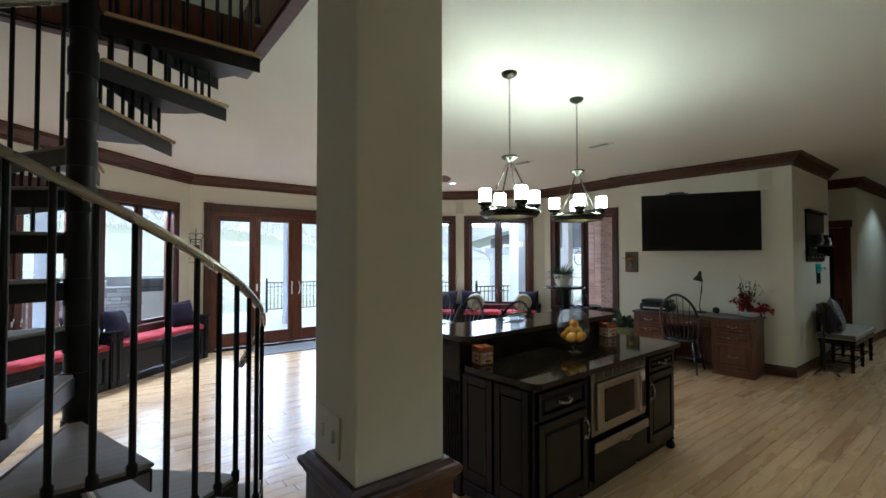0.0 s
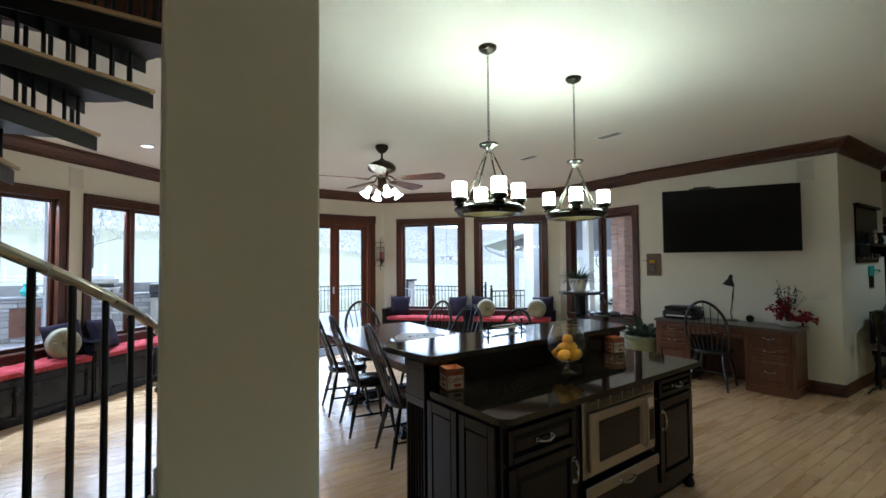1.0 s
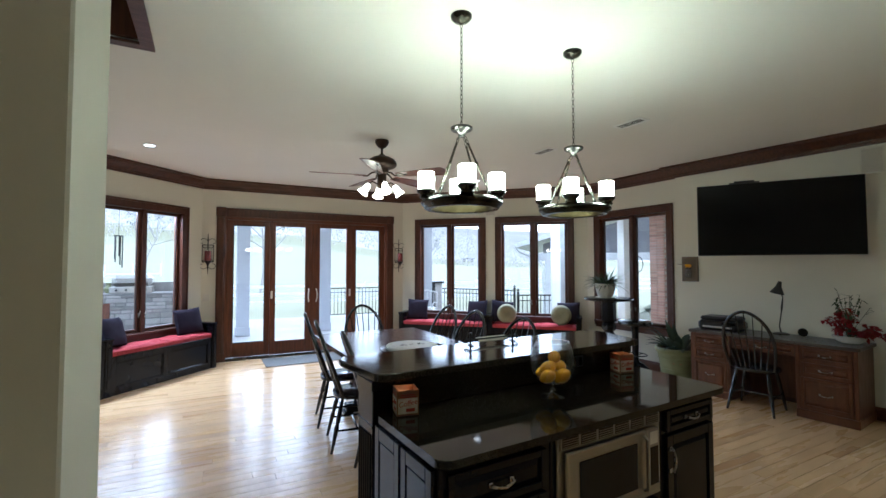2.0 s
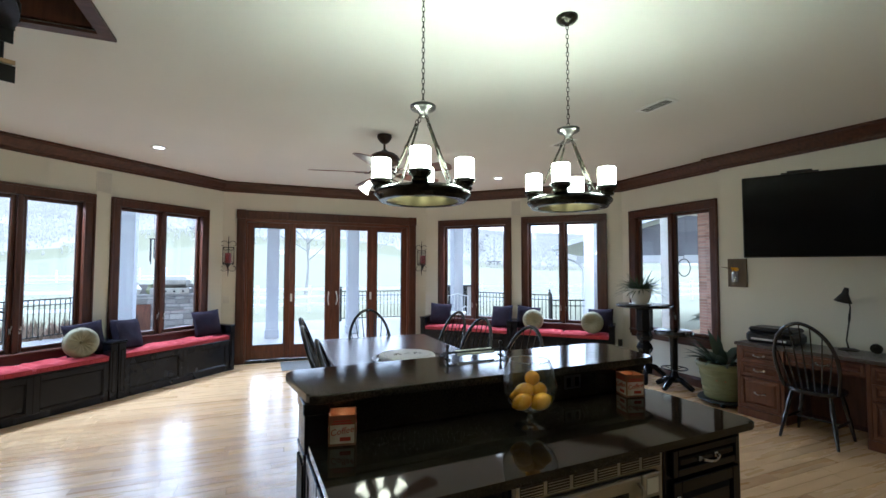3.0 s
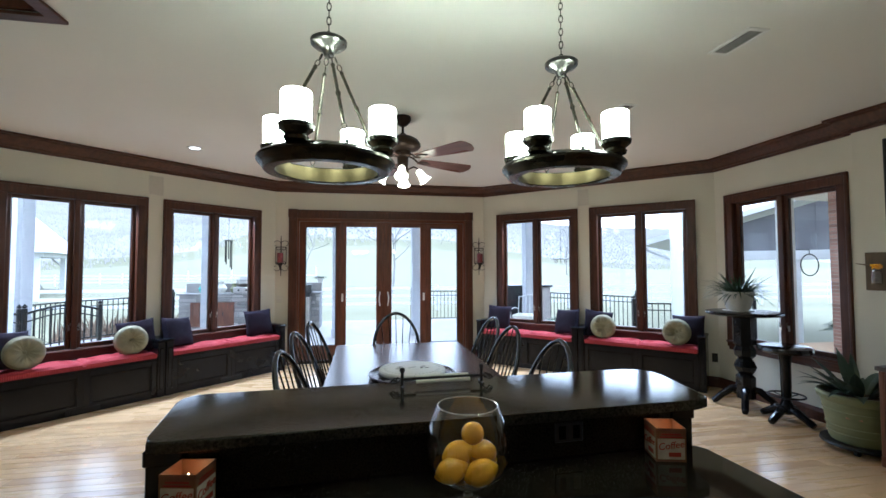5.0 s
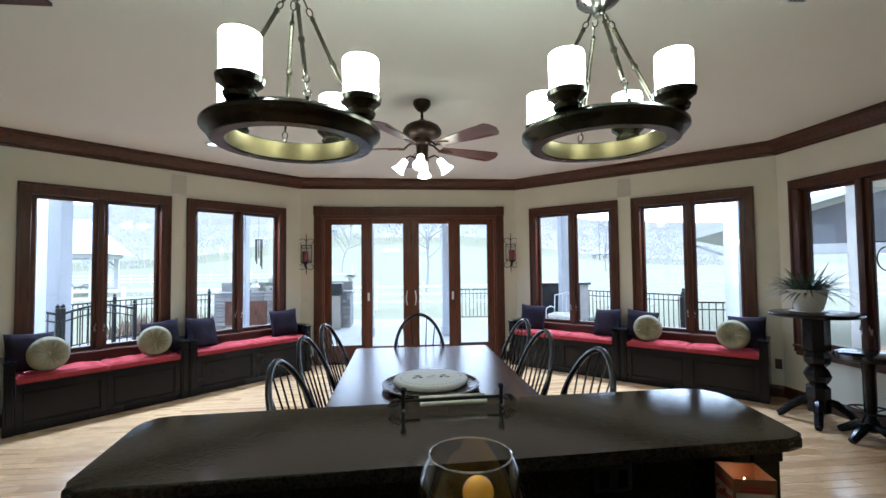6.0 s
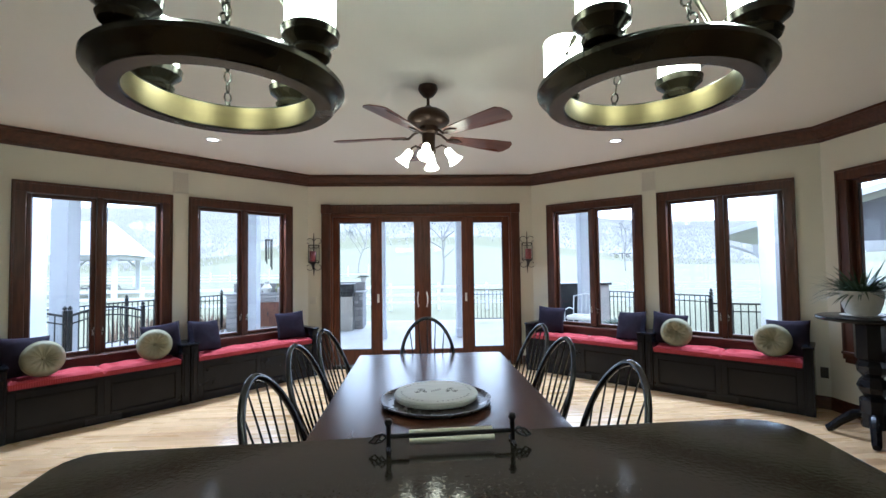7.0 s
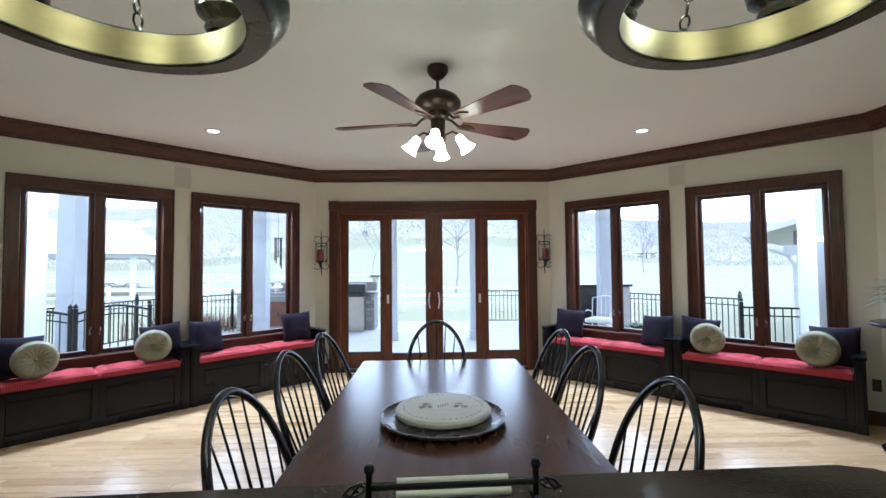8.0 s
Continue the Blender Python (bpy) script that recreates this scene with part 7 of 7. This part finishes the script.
bme = bpy.data.meshes.new("brick")
b.to_mesh(bme)
b.free()
bme.materials.append(BRICK)
for r in range(60):
    for k in range(3):
        for rot, o in ((0, (-0.20 + 0.20 * k + 0.08 * (r % 2), -0.20)), (90, None)):
            if rot == 90 and k > 1:
                continue
            q = new("brick", bme)
            q.parent = bp
            if rot == 0:
                q.location = (o[0], -0.202, 0.067 * r + 0.05)
            else:
                q.location, q.rotation_euler = (-0.202, 0.20 - 0.20 * k, 0.067 * r + 0.05), (0, 0, radians(-90))


# bare spring trees
def tree(x, y, h, seed):
    r = random.Random(seed)
    t = thing("bare_tree", pose(x, y, land(x, y)), "bare spring tree with thin grey branches", "tree", "trees in the field")
    wood, tips = bmesh.new(), []

    def limb(p, d, length, rad, depth):
        pts, q = [p], p
        dd = d
        for i in range(4):
            dd = (dd + Vector((r.gauss(0, 0.13), r.gauss(0, 0.13), r.gauss(0.04, 0.08)))).normalized()
            q = q + dd * length / 4
            pts.append(q)
        tube(pts, [rad * (1 - 0.14 * i) for i in range(5)], 6 if depth < 2 else 4, wood)
        if depth < 4:
            for k in range(3 if depth else 6):
                f = r.uniform(0.45, 1.0)
                i = min(3, int(f * 4))
                base = pts[i].lerp(pts[i + 1], f * 4 - i)
                nd = (dd + Vector((r.gauss(0, 0.7), r.gauss(0, 0.7), r.gauss(0.15, 0.35)))).normalized()
                limb(base, nd, length * r.uniform(0.45, 0.7), rad * 0.5, depth + 1)
        else:
            tips.append(q)
    limb(Vector((0, 0, -0.2)), Vector((0, 0, 1)), h * 0.5, h * 0.011, 0)
    part("trunk", wood, BARK, t)
    lf = bmesh.new()
    for q in tips:
        for k in range(3):
            blade_leaf(lf, q + Vector((r.gauss(0, 0.2), r.gauss(0, 0.2), r.gauss(0, 0.2))), (r.gauss(0, 1), r.gauss(0, 1), r.gauss(0, 1)), 0.16, 0.05, 0.3, 2)
    part("crown", lf, LEAF2, t, "sparse first leaves")


for x, y, h, s in ((1.75, 36, 10, 1), (-8, 62, 9, 3), (34, 72, 10, 7)):
    tree(x, y, h, s)
# low shrubs beside the west railing
sh = bmesh.new()
r = random.Random(2)
for k in range(900):
    x, y = r.uniform(-8.3, -5.2), r.uniform(14.5, 16.8)
    blade_leaf(sh, (x, y, -0.55), (r.gauss(0, 0.3), r.gauss(0, 0.3), 1), r.uniform(0.5, 1.2), 0.03, 0.2, 4)
tagged(part("shrubs", sh, material("russet_grasses", (0.20, 0.13, 0.10), 0.9, other=(0.12, 0.13, 0.07), scale=2, fine=20, bump=0)), "russet ornamental grasses beyond the porch", "shrubs", kind="stuff")

# small wrought-iron scroll hanging under the porch
hk = thing("hanging_scroll", pose(3.17, 9.03, 1.80, 0, 0, -45), "small black wrought-iron scroll hook hanging from the porch roof", "ornament")
part("cord", tube([(0, 0, 0.01), (0, 0, 2.01)], 0.0022, 5), BLACKIRON, hk)
part("bar", tube([(-0.15, 0, 0.012), (-0.10, 0, 0.0), (0, 0, 0.012), (0.10, 0, 0.0), (0.15, 0, 0.012)], 0.006, 6), BLACKIRON, hk, smooth=True)
for s in (-1, 1):
    pts = [(s * (0.085 + 0.035 * (1 - 0.7 * i / 15) * math.cos(i * 0.45)), 0, -0.028 - 0.028 * (1 - 0.7 * i / 15) * math.sin(i * 0.45)) for i in range(16)]
    part("scroll", tube(pts, 0.005, 6), BLACKIRON, hk, smooth=True)
part("drop", tube([(0, 0, 0.01), (0, 0, -0.075)], [0.008, 0.004], 6), BLACKIRON, hk, smooth=True)


# ---- floor boards, laid last ----
def board_material(name, island):
    m = material(name, (0.69, 0.475, 0.25), 0.28, other=(0.52, 0.33, 0.155), scale=2.2, stretch=(0.5, 4, 4), fine=45, bump=0.03, mix=0.7, rough_var=0.07, coat=0.28)
    m.node_tree.nodes["Principled BSDF"].inputs["Coat Roughness"].default_value = 0.17
    nt, L = m.node_tree, m.node_tree.links
    b = nt.nodes["Principled BSDF"]
    if island:
        src = nt.nodes.new("ShaderNodeNewGeometry").outputs["Random Per Island"]
    else:
        src = nt.nodes.new("ShaderNodeObjectInfo").outputs["Random"]
    col = b.inputs["Base Color"].links[0].from_socket
    ramp = nt.nodes.new("ShaderNodeValToRGB")
    e = ramp.color_ramp.elements
    e[0].position, e[0].color = 0.0, (0.73, 0.65, 0.57, 1)
    e[1].position, e[1].color = 1.0, (1.04, 1.04, 1.05, 1)
    k = ramp.color_ramp.elements.new(0.22)
    k.color = (0.95, 0.93, 0.91, 1)
    L.new(src, ramp.inputs[0])
    mx = nt.nodes.new("ShaderNodeMix")
    mx.data_type, mx.blend_type = "RGBA", "MULTIPLY"
    mx.inputs[0].default_value = 1.0
    L.new(col, mx.inputs[6])
    L.new(ramp.outputs[0], mx.inputs[7])
    L.new(mx.outputs[2], b.inputs["Base Color"])
    # shift the grain from board to board
    mp = [n for n in nt.nodes if n.type == "MAPPING"][0]
    cb, mu = nt.nodes.new("ShaderNodeCombineXYZ"), nt.nodes.new("ShaderNodeMath")
    mu.operation, mu.inputs[1].default_value = "MULTIPLY", 40.0
    L.new(src, mu.inputs[0])
    L.new(mu.outputs[0], cb.inputs[0])
    L.new(mu.outputs[0], cb.inputs[1])
    L.new(cb.outputs[0], mp.inputs["Location"])
    return m


BOARD_A, BOARD_B = board_material("maple_board", False), board_material("maple_boards", True)
rng = random.Random(17)
PW, lengths, shared, singles = 0.107, (0.55, 0.8, 1.05, 1.3, 1.6), {}, 0
for l in lengths:
    b = boxes((0.0006, l - 0.0006, 0.0006, PW - 0.0006, -0.011, 0.0), bevel=0.0009)
    me = bpy.data.meshes.new("board")
    b.to_mesh(me)
    b.free()
    me.materials.append(BOARD_A)
    shared[l] = me
verts, faces = [], []
y = -2.6
while y < 9.45:
    side = min(4.485, 11.39 - y - PW / 2) + 0.02
    left, right = -side, 12.45 if y < 2.62 else side if y > 5.1 else min(side, 4.635 - (y - 2.630) * 0.087)
    x = left - rng.uniform(0, 0.5)
    while x < right:
        l = rng.choice(lengths)
        if -3.6 < x < 3.2 and 4.2 < y < 8.9 and singles < 300 and x > left and x + l < right:
            o = new("board", shared[l])
            o.parent = slab
            o.location = (x, y, 0)
            singles += 1
        else:
            n = len(verts)
            x0, x1, y0, y1 = max(left, x + 0.0007), min(right, x + l - 0.0007), y + 0.0007, y + PW - 0.0007
            verts += [(x0 + 0.0009, y0 + 0.0009, 0), (x1 - 0.0009, y0 + 0.0009, 0), (x1 - 0.0009, y1 - 0.0009, 0), (x0 + 0.0009, y1 - 0.0009, 0), (x0, y0, -0.0010), (x1, y0, -0.0010), (x1, y1, -0.0010), (x0, y1, -0.0010),
                      (x0, y0, -0.011), (x1, y0, -0.011), (x1, y1, -0.011), (x0, y1, -0.011)]
            faces.append((n, n + 1, n + 2, n + 3))
            for q in (0, 4):
                for i in range(4):
                    j = (i + 1) % 4
                    faces.append((n + q + 4 + i, n + q + 4 + j, n + q + j, n + q + i))
        x += l
    y += PW
me = bpy.data.meshes.new("boards")
me.from_pydata(verts, [], faces)
me.materials.append(BOARD_B)
rest = new("boards", me)
rest.parent = slab
tagged(rest, "light maple floor boards", kind="stuff")
